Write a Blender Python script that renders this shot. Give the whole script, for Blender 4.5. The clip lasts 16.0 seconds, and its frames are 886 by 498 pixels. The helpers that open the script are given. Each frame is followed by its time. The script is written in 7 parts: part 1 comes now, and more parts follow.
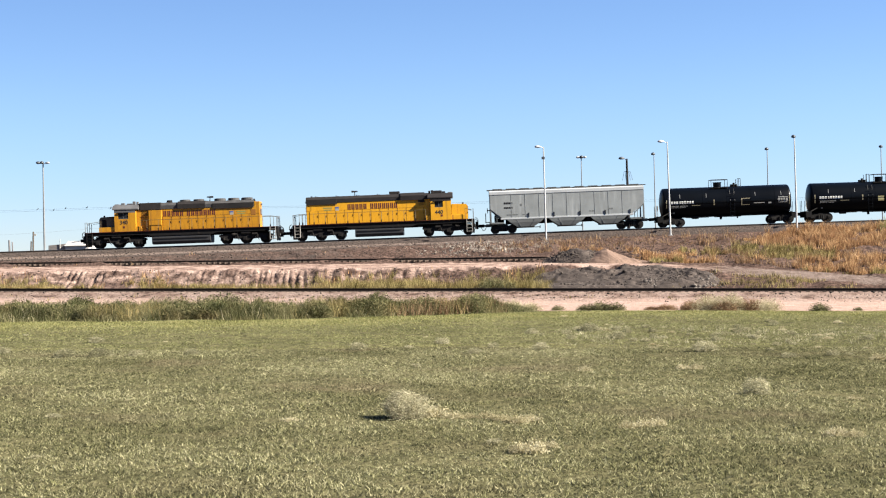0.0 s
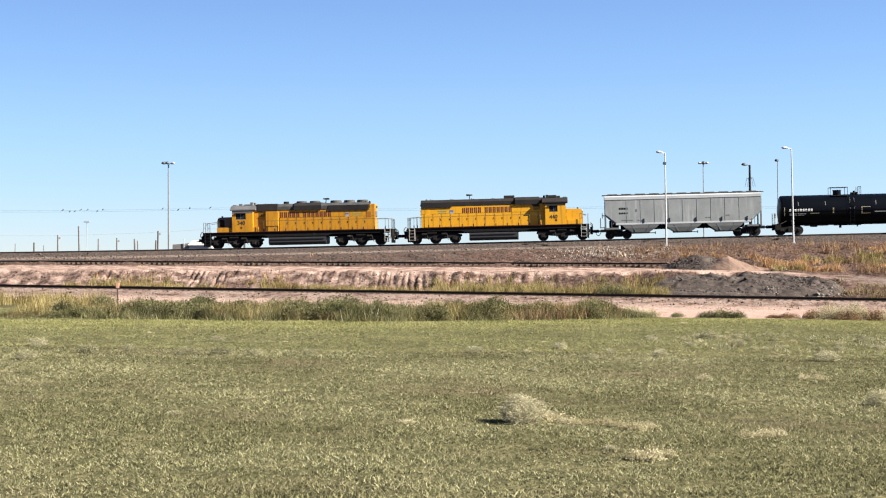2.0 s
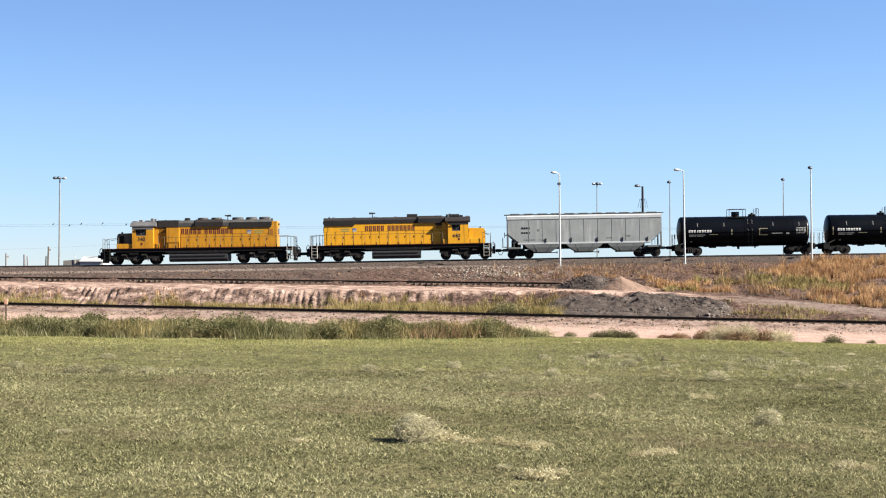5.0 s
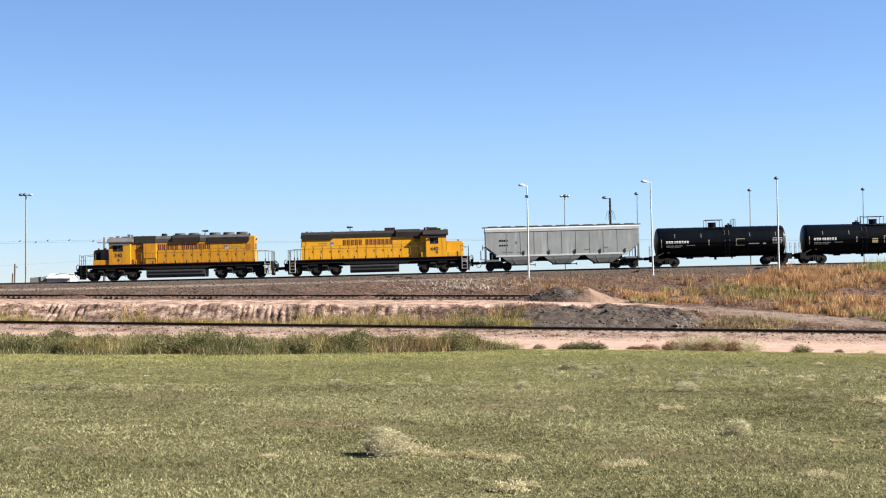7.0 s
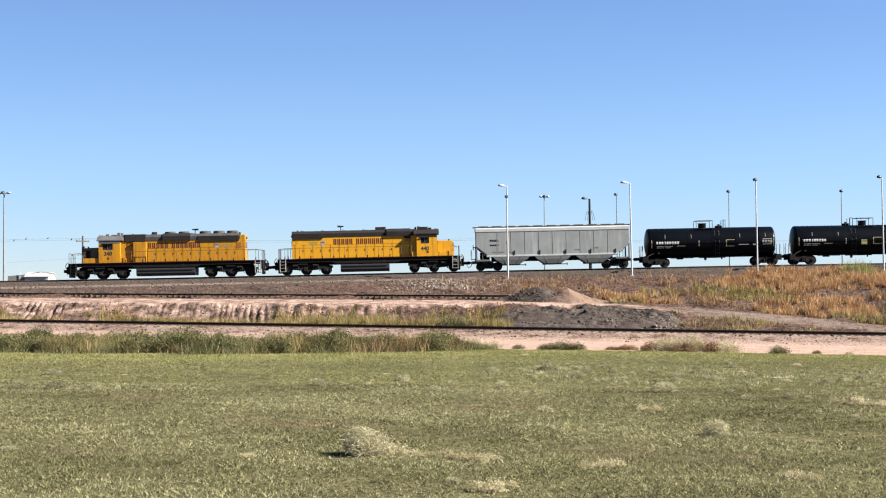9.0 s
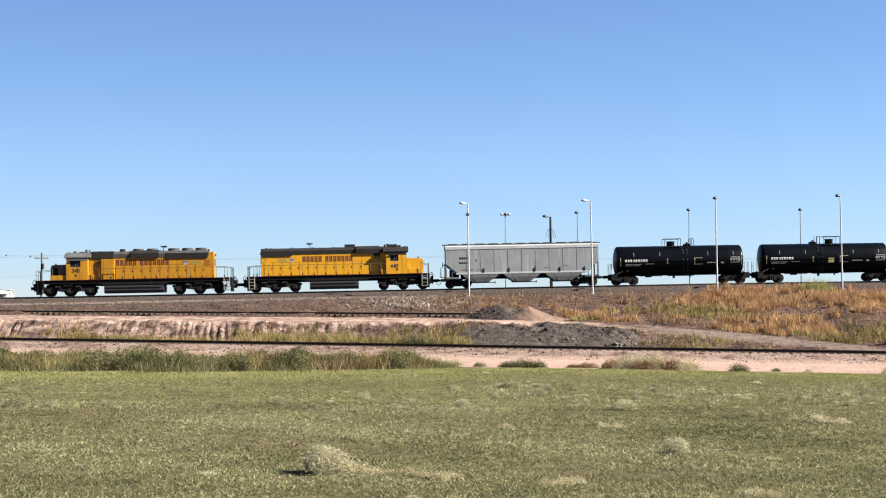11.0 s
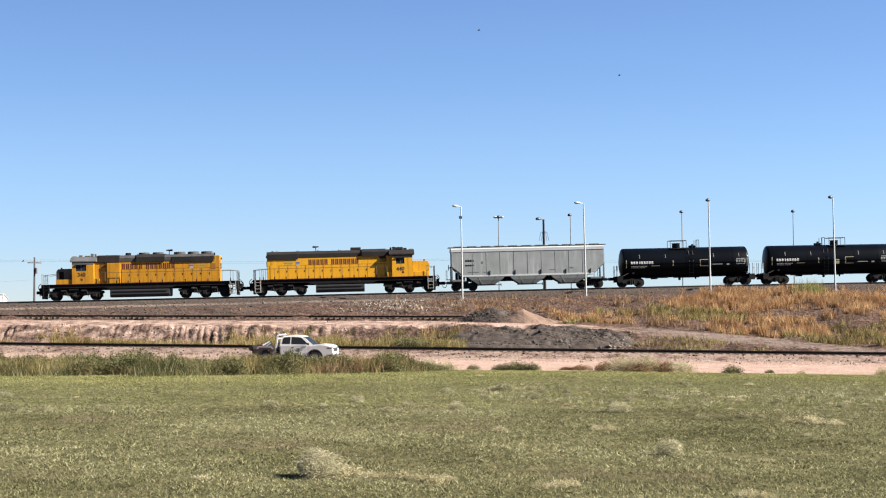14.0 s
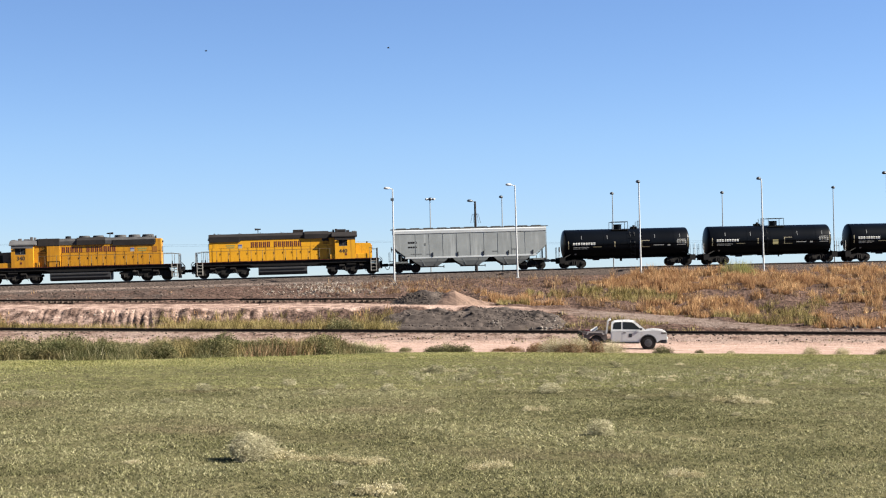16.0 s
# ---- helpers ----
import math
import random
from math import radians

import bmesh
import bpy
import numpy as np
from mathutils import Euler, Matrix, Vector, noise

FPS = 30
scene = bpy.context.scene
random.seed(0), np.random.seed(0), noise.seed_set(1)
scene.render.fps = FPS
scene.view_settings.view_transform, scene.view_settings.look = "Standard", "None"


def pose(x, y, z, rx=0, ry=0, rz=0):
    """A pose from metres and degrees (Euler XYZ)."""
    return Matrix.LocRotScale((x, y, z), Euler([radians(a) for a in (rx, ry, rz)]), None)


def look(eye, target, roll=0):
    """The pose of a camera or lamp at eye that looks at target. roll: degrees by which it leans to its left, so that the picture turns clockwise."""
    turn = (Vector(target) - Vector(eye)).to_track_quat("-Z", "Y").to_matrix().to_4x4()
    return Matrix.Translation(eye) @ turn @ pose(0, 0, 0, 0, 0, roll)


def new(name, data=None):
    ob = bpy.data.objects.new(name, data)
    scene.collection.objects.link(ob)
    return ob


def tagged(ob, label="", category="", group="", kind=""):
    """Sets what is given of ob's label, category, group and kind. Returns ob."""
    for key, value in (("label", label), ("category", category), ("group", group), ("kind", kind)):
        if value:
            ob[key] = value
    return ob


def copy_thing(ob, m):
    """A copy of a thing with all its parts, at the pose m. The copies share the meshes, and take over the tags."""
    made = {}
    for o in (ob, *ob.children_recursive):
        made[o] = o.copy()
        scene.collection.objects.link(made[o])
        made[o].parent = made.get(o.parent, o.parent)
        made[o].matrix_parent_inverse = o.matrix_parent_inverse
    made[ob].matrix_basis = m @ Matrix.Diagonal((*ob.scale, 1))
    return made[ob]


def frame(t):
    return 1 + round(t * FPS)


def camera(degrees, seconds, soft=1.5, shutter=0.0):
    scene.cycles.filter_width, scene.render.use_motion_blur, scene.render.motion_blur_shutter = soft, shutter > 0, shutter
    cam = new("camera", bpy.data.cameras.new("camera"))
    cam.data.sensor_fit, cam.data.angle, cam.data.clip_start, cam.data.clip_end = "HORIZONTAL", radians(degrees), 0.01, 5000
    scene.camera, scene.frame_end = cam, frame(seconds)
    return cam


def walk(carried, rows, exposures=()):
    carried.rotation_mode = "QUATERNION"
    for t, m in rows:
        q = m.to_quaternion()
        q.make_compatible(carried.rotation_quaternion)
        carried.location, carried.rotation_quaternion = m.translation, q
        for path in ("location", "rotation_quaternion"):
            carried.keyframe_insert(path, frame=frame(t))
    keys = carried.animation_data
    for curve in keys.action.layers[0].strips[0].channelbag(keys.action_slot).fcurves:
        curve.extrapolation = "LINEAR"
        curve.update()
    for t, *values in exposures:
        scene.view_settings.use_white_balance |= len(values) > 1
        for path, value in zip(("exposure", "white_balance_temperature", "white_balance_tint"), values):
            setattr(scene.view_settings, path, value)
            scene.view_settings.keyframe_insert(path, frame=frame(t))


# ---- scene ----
# The camera stands still at the field's edge and only turns.
EYE = 3.65
cam = camera(30.83, 16.0, soft=1.15)
TURNS = [
    (0.0, 0.627, -0.07, -0.943), (0.2, 1.935, -0.08, -0.86), (0.5, 3.308, -0.087, -0.73), (1.0, 4.525, -0.021, -0.512), (1.5, 4.855, 0.078, -0.296),
    (2.0, 4.866, 0.104, -0.131), (2.5, 4.588, 0.137, 0.009), (3.0, 3.957, 0.201, 0.162), (3.5, 3.139, 0.338, 0.262),
    (4.0, 2.315, 0.501, 0.329), (4.5, 1.646, 0.625, 0.364), (7.0, 0.0, 1.25, -0.25), (7.5, -0.145, 1.242, -0.239),
    (8.0, -0.278, 1.181, -0.182), (8.5, -0.492, 1.183, -0.12), (11.0, -2.12, 1.877, 0.03), (11.5, -2.638, 1.945, -0.162),
    (12.0, -3.076, 2.024, -0.282), (12.5, -3.262, 2.087, -0.338), (13.0, -3.102, 2.093, -0.312), (13.5, -2.724, 2.039, -0.189),
    (14.0, -2.361, 1.98, -0.19), (14.5, -2.326, 1.892, -0.184), (15.0, -2.658, 1.794, -0.181), (15.5, -3.315, 1.619, -0.371), (15.8, -4.02, 1.454, -0.44),
    (16.0, -4.791, 1.329, -0.498),
]
walk(cam, [(t, pose(0, 0, EYE, 90 + pitch, 0, yaw) @ pose(0, 0, 0, 0, 0, roll)) for t, yaw, pitch, roll in TURNS], [(0.0, 2.39), (4.5, 2.37), (8.0, 2.335), (11.0, 2.28), (16.0, 2.27)])

# ---- world, sun ----
SUN_UP, SUN_SIDE = 33.0, 17.0   # degrees above the ground, and from the track's line towards the camera
to_sun = Vector((math.cos(radians(SUN_UP)) * math.cos(radians(SUN_SIDE)), -math.cos(radians(SUN_UP)) * math.sin(radians(SUN_SIDE)), math.sin(radians(SUN_UP))))
world = bpy.data.worlds.new("sky")
scene.world = world
world.use_nodes = True
wn = world.node_tree.nodes
sky = wn.new("ShaderNodeTexSky")
sky.sky_type, sky.sun_disc = "NISHITA", False
sky.sun_elevation = radians(SUN_UP)
sky.sun_rotation = math.atan2(to_sun.x, to_sun.y)
sky.altitude, sky.air_density, sky.dust_density, sky.ozone_density = 900, 0.92, 0.0, 2.4
wn["Background"].inputs["Strength"].default_value = 0.0253
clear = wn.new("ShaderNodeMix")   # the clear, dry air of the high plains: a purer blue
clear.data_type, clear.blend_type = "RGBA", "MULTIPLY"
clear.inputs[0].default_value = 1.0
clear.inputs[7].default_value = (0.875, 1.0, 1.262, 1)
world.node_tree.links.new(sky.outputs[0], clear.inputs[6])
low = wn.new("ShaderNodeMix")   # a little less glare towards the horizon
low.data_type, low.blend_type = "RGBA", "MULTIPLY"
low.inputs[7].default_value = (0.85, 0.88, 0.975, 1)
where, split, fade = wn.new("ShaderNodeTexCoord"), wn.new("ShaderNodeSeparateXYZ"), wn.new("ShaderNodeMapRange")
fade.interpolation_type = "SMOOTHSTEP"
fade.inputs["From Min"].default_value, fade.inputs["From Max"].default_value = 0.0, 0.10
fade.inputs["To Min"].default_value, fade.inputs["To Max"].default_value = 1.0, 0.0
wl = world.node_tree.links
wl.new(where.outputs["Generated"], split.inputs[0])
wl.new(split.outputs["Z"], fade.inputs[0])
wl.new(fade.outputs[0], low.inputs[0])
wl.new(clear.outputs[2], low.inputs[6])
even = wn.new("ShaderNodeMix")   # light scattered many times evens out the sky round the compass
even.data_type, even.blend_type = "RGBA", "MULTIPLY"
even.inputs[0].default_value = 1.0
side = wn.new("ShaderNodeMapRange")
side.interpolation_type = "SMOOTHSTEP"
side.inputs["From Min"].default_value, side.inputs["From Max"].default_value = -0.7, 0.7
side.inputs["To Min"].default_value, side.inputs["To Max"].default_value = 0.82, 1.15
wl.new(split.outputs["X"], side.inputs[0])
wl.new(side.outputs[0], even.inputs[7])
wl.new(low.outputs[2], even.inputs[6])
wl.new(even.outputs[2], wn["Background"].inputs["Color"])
sun = new("sun", bpy.data.lights.new("sun", "SUN"))
sun.data.energy, sun.data.angle, sun.data.color = 5.0, radians(0.5), (1.0, 0.93, 0.82)
sun.matrix_world = look(to_sun * 300, (0, 0, 0))


# ---- materials ----
TONE = 0.715   # one scale for all base colours
def material(name, color, color2=None, rough=0.7, metal=0.0, scale=3.0, fine=40.0, bump=0.2, spots=None, amount=0.5, random_shift=0.0, island=False, grit=None, streak=False):
    """Two-scale procedural surface: broad patches between two colours, fine grain, and bump."""
    color, color2 = tuple(c * TONE for c in color), color2 and tuple(c * TONE for c in color2)
    m = bpy.data.materials.new(name)
    m.use_nodes = True
    n, l = m.node_tree.nodes, m.node_tree.links
    b = n["Principled BSDF"]
    b.inputs["Roughness"].default_value, b.inputs["Metallic"].default_value = rough, metal
    b.inputs["Specular IOR Level"].default_value = 0.1 if rough > 0.7 else 0.4
    tc = n.new("ShaderNodeTexCoord")
    broad = n.new("ShaderNodeTexNoise")
    broad.inputs["Scale"].default_value, broad.inputs["Detail"].default_value = scale, 6
    l.new(tc.outputs["Object"], broad.inputs["Vector"])
    grain = n.new("ShaderNodeTexNoise")
    grain.inputs["Scale"].default_value, grain.inputs["Detail"].default_value = fine, 4
    l.new(tc.outputs["Object"], grain.inputs["Vector"])
    ramp = n.new("ShaderNodeValToRGB")
    ramp.color_ramp.elements[0].position, ramp.color_ramp.elements[1].position = 0.5 - amount / 2, 0.5 + amount / 2
    c2 = color2 or tuple(c * 0.75 for c in color)
    ramp.color_ramp.elements[0].color, ramp.color_ramp.elements[1].color = (*c2, 1), (*color, 1)
    if random_shift:
        src = n.new("ShaderNodeNewGeometry").outputs["Random Per Island"] if island else n.new("ShaderNodeObjectInfo").outputs["Random"]
        add = n.new("ShaderNodeMath")
        add.operation = "MULTIPLY_ADD"
        l.new(src, add.inputs[0])
        add.inputs[1].default_value = random_shift
        sub = n.new("ShaderNodeMath")
        sub.operation = "SUBTRACT"
        l.new(broad.outputs[0], sub.inputs[0])
        sub.inputs[1].default_value = random_shift / 2
        l.new(sub.outputs[0], add.inputs[2])
        l.new(add.outputs[0], ramp.inputs[0])
    else:
        l.new(broad.outputs[0], ramp.inputs[0])
    mix = n.new("ShaderNodeMix")
    mix.data_type, mix.blend_type = "RGBA", "MULTIPLY"
    mix.inputs[0].default_value = grit if grit is not None else (0.12 if rough < 0.66 else 0.5)
    gr = n.new("ShaderNodeMapRange")
    gr.inputs["From Min"].default_value, gr.inputs["From Max"].default_value = 0.3, 0.7
    gr.inputs["To Min"].default_value, gr.inputs["To Max"].default_value = 0.55, 1.3
    l.new(grain.outputs[0], gr.inputs[0])
    l.new(ramp.outputs[0], mix.inputs[6])
    l.new(gr.outputs[0], mix.inputs[7])
    out = mix.outputs[2]
    if spots:
        sc, col, lo, hi = spots
        col = tuple(c * TONE for c in col)
        sp = n.new("ShaderNodeTexNoise")
        sp.inputs["Scale"].default_value, sp.inputs["Detail"].default_value = sc, 8
        if streak:   # run-down dirt: long in z
            mp = n.new("ShaderNodeMapping")
            mp.inputs["Scale"].default_value = (4.0, 1.0, 0.35)
            l.new(tc.outputs["Object"], mp.inputs["Vector"])
            l.new(mp.outputs[0], sp.inputs["Vector"])
        else:
            l.new(tc.outputs["Object"], sp.inputs["Vector"])
        mr = n.new("ShaderNodeMapRange")
        mr.inputs["From Min"].default_value, mr.inputs["From Max"].default_value = lo, hi
        l.new(sp.outputs[0], mr.inputs[0])
        m2 = n.new("ShaderNodeMix")
        m2.data_type = "RGBA"
        l.new(mr.outputs[0], m2.inputs[0])
        l.new(out, m2.inputs[6])
        m2.inputs[7].default_value = (*col, 1)
        out = m2.outputs[2]
    l.new(out, b.inputs["Base Color"])
    if bump:
        bp = n.new("ShaderNodeBump")
        bp.inputs["Strength"].default_value, bp.inputs["Distance"].default_value = bump, 0.02
        l.new(grain.outputs[0], bp.inputs["Height"])
        l.new(bp.outputs[0], b.inputs["Normal"])
    return m


def leafy(name, dark, mid, pale, patch=0.15, through_light=0.35, pale_from=0.75, tint=None, tint_scale=0.06, tint_lo=0.5, tint_hi=0.62, stretch=1.0):
    """Blades and stems: each piece its own shade, with broad patches and light passing through."""
    dark, mid, pale, tint = (c and tuple(q * TONE for q in c) for c in (dark, mid, pale, tint))
    m = bpy.data.materials.new(name)
    m.use_nodes = True
    n, l = m.node_tree.nodes, m.node_tree.links
    n.remove(n["Principled BSDF"])
    geo = n.new("ShaderNodeNewGeometry")
    no = n.new("ShaderNodeTexNoise")
    no.inputs["Scale"].default_value, no.inputs["Detail"].default_value = patch, 5
    l.new(geo.outputs["Position"], no.inputs["Vector"])
    ad = n.new("ShaderNodeMath")
    ad.operation = "MULTIPLY_ADD"
    l.new(no.outputs[0], ad.inputs[0])
    ad.inputs[1].default_value = 1.3
    off = n.new("ShaderNodeMath")
    off.operation = "MULTIPLY_ADD"
    l.new(geo.outputs["Random Per Island"], off.inputs[0])
    off.inputs[1].default_value, off.inputs[2].default_value = 0.8, -0.55
    l.new(off.outputs[0], ad.inputs[2])
    ramp = n.new("ShaderNodeValToRGB")
    e = ramp.color_ramp.elements
    e[0].position, e[0].color, e[1].position, e[1].color = 0.15, (*dark, 1), pale_from + 0.15, (*pale, 1)
    k = e.new(0.5)
    k.color = (*mid, 1)
    l.new(ad.outputs[0], ramp.inputs[0])
    col = ramp.outputs[0]
    if tint:
        n2 = n.new("ShaderNodeTexNoise")
        n2.inputs["Scale"].default_value, n2.inputs["Detail"].default_value = tint_scale, 4
        along = n.new("ShaderNodeMapping")   # stretch below one draws the patches out into strips along x
        along.inputs["Scale"].default_value = (stretch, 1.0, 1.0)
        l.new(geo.outputs["Position"], along.inputs["Vector"])
        l.new(along.outputs[0], n2.inputs["Vector"])
        mr = n.new("ShaderNodeMapRange")
        mr.inputs["From Min"].default_value, mr.inputs["From Max"].default_value = tint_lo, tint_hi
        mr.inputs["To Max"].default_value = 0.7
        l.new(n2.outputs[0], mr.inputs[0])
        mx = n.new("ShaderNodeMix")
        mx.data_type = "RGBA"
        l.new(mr.outputs[0], mx.inputs[0])
        l.new(col, mx.inputs[6])
        mx.inputs[7].default_value = (*tint, 1)
        col = mx.outputs[2]
    d, tr, mxs = n.new("ShaderNodeBsdfDiffuse"), n.new("ShaderNodeBsdfTranslucent"), n.new("ShaderNodeMixShader")
    l.new(col, d.inputs[0])
    l.new(col, tr.inputs[0])
    mxs.inputs[0].default_value = through_light
    l.new(d.outputs[0], mxs.inputs[1])
    l.new(tr.outputs[0], mxs.inputs[2])
    l.new(mxs.outputs[0], n["Material Output"].inputs[0])
    return m


YELLOW = material("yellow_engine_paint", (0.56, 0.28, 0.013), (0.49, 0.235, 0.012), 0.42, 0, 1.2, 9, 0.05, (0.9, (0.2, 0.10, 0.02), 0.55, 0.85), streak=True)
DIRTYYELLOW = material("weathered_yellow_engine_paint", (0.43, 0.205, 0.011), (0.345, 0.152, 0.010), 0.45, 0, 0.9, 9, 0.05, (0.9, (0.16, 0.075, 0.016), 0.48, 0.80), streak=True)
DIRTYYELLOW.node_tree.nodes["Principled BSDF"].inputs["Specular IOR Level"].default_value = 0.2
YELLOW.node_tree.nodes["Principled BSDF"].inputs["Specular IOR Level"].default_value = 0.2
ROOFGREY = material("grey_roof_paint", (0.027, 0.0235, 0.023), (0.016, 0.0145, 0.014), 0.75, 0, 1.5, 14, 0.1)
CABGREY = material("pale_grey_roof_paint", (0.105, 0.104, 0.104), (0.06, 0.058, 0.058), 0.6, 0, 1.5, 14, 0.1)
BLACKIRON = material("grimy_black_iron", (0.011, 0.010, 0.010), (0.006, 0.006, 0.006), 0.75, 0.0, 3, 22, 0.3, (2.0, (0.05, 0.038, 0.028), 0.64, 0.9))
TRUCKIRON = material("dusty_bogie_iron", (0.016, 0.015, 0.014), (0.008, 0.007, 0.007), 0.85, 0.0, 3, 25, 0.3, (2.5, (0.10, 0.085, 0.07), 0.60, 0.80))
STEEL = material("worn_wheel_steel", (0.022, 0.019, 0.017), (0.012, 0.011, 0.010), 0.75, 0.0, 4, 30, 0.1)
RAILSTEEL = material("brown_rail_steel", (0.035, 0.025, 0.020), (0.02, 0.016, 0.014), 0.75, 0.0, 2, 30, 0.1)
RAILTOP = material("polished_rail_head", (0.45, 0.43, 0.41), (0.30, 0.28, 0.27), 0.3, 0.9, 2, 30, 0.05)
RED = material("red_lettering", (0.095, 0.013, 0.008), (0.065, 0.010, 0.007), 0.5, 0, 2, 12, 0.0)
DARKLETTER = material("dark_brown_lettering", (0.035, 0.02, 0.010), (0.022, 0.014, 0.008), 0.55, 0, 2, 12, 0.0)
RAILGREY = material("grey_railing_paint", (0.10, 0.10, 0.10), (0.06, 0.06, 0.06), 0.6, 0, 4, 20, 0.0)
# dark nose paint, with the cab's shade worked into the colour
NOSEDARK = material("grimy_dark_nose_paint", (0.105, 0.080, 0.055), (0.06, 0.048, 0.036), 0.7, 0, 1.6, 12, 0.05)
WHITEPAINT = material("white_lettering", (0.62, 0.62, 0.60), (0.48, 0.48, 0.46), 0.6, 0, 4, 20, 0.0)
BLUEPAINT = material("blue_emblem", (0.06, 0.10, 0.30), (0.05, 0.08, 0.22), 0.5, 0, 4, 20, 0.0)
GREENPAINT = material("green_lettering", (0.20, 0.20, 0.05), (0.16, 0.15, 0.05), 0.6, 0, 4, 20, 0.0)
RAILPAINT = material("dull_handrail", (0.085, 0.058, 0.018), (0.05, 0.036, 0.015), 0.6, 0, 4, 20, 0.0)
PALERAIL = material("pale_step_paint", (0.33, 0.318, 0.288), (0.21, 0.198, 0.18), 0.6, 0, 4, 20, 0.0)
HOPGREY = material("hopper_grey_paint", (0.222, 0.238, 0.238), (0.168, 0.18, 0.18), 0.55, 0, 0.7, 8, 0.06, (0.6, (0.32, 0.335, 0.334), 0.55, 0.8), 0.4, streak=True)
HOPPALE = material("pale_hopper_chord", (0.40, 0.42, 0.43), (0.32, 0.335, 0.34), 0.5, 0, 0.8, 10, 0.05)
# hopper grey darkened for the bays' shade; also on end frames, ladders and stencils
HOPDARK = material("hopper_underside_grey", (0.108, 0.116, 0.116), (0.075, 0.08, 0.08), 0.65, 0, 1.0, 10, 0.1)
TANKBLACK = material("tank_black_paint", (0.0022, 0.0032, 0.0052), (0.0014, 0.0020, 0.0032), 0.34, 0, 0.6, 8, 0.03, (0.8, (0.007, 0.0068, 0.0068), 0.62, 0.9))
TANKBLACK.node_tree.nodes["Principled BSDF"].inputs["Specular IOR Level"].default_value = 0.08
DECALGREY = material("faded_decal", (0.28, 0.28, 0.27), (0.2, 0.2, 0.19), 0.6, 0, 4, 20, 0.0)
DECALDIM = material("dulled_mark", (0.12, 0.125, 0.125), (0.08, 0.082, 0.08), 0.6, 0, 4, 20, 0.0)
PLACARD = material("yellow_placard", (0.40, 0.35, 0.16), (0.34, 0.30, 0.14), 0.6, 0, 4, 20, 0.0)
DECALYELLOW = material("dulled_yellow_strip", (0.215, 0.185, 0.11), (0.16, 0.14, 0.085), 0.6, 0, 4, 20, 0.0)
POLE = material("galvanised_pole", (0.432, 0.438, 0.438), (0.334, 0.341, 0.341), 0.5, 0.25, 2, 20, 0.05)
LAMPDARK = material("dark_lamp_housing", (0.06, 0.07, 0.08), (0.04, 0.045, 0.05), 0.5, 0.2, 4, 20, 0.05)
LAMPPALE = material("pale_lamp_housing", (0.383, 0.39, 0.397), (0.292, 0.299, 0.306), 0.45, 0.2, 4, 20, 0.05)
DARKWOOD = material("creosoted_pole_wood", (0.032, 0.028, 0.028), (0.02, 0.018, 0.018), 0.9, 0, 1.5, 18, 0.4)
WOODPOLE = material("weathered_pole_wood", (0.11, 0.085, 0.065), (0.07, 0.055, 0.045), 0.9, 0, 1.5, 18, 0.4)
OLDPOLE = material("greyed_pole_wood", (0.098, 0.096, 0.098), (0.06, 0.058, 0.06), 0.9, 0, 1.5, 18, 0.4)
POSTGREY = material("grey_post", (0.20, 0.19, 0.19), (0.14, 0.13, 0.13), 0.8, 0, 2, 18, 0.2)
TIEWOOD = material("creosoted_tie", (0.085, 0.062, 0.048), (0.05, 0.038, 0.03), 0.9, 0, 2, 25, 0.4, None, 0.5, 0.4)
TRUCKWHITE = material("white_truck_paint", (0.58, 0.575, 0.565), (0.51, 0.505, 0.485), 0.28, 0, 1.2, 10, 0.01, (1.5, (0.363, 0.326, 0.281), 0.62, 0.85))
BEDIRON = material("worn_grey_flatbed", (0.135, 0.118, 0.112), (0.085, 0.073, 0.069), 0.7, 0.2, 3, 20, 0.2)
FENDER = material("dusty_pale_steel", (0.40, 0.37, 0.345), (0.28, 0.26, 0.24), 0.65, 0, 3, 20, 0.1)
RUBBER = material("black_rubber", (0.022, 0.021, 0.021), (0.035, 0.032, 0.029), 0.85, 0, 4, 30, 0.2)
PLASTIC = material("black_trim", (0.03, 0.03, 0.032), (0.02, 0.02, 0.021), 0.6, 0, 4, 30, 0.05)
CHROME = material("dull_chrome", (0.55, 0.55, 0.55), (0.4, 0.4, 0.4), 0.25, 1.0, 4, 20, 0.0)
HEADLAMP = material("shaded_headlight_lens", (0.22, 0.21, 0.20), (0.12, 0.11, 0.10), 0.15, 0, 6, 20, 0.0)
LENSWHITE = material("headlight_lens", (0.7, 0.72, 0.74), (0.6, 0.62, 0.64), 0.12, 0, 4, 20, 0.0)
LENSRED = material("tail_light_lens", (0.4, 0.02, 0.02), (0.3, 0.02, 0.02), 0.2, 0, 4, 20, 0.0)
ORANGE = material("faded_orange_marker_paint", (0.50, 0.27, 0.18), (0.42, 0.22, 0.15), 0.7, 0, 4, 20, 0.1)
SHEDWALL = material("pale_shed_metal", (0.432, 0.418, 0.397), (0.362, 0.348, 0.327), 0.6, 0, 0.5, 6, 0.05)
SHEDDARK = material("dark_shed_side", (0.18, 0.16, 0.15), (0.13, 0.12, 0.11), 0.7, 0, 0.5, 6, 0.05)
BIRDDARK = material("dark_plumage", (0.03, 0.028, 0.026), (0.02, 0.02, 0.02), 0.8, 0, 8, 60, 0.1)
PALESTONE = material("pale_stone", (0.251, 0.223, 0.195), (0.153, 0.132, 0.115), 0.9, 0, 3, 20, 0.4, None, 0.5, 0.5)

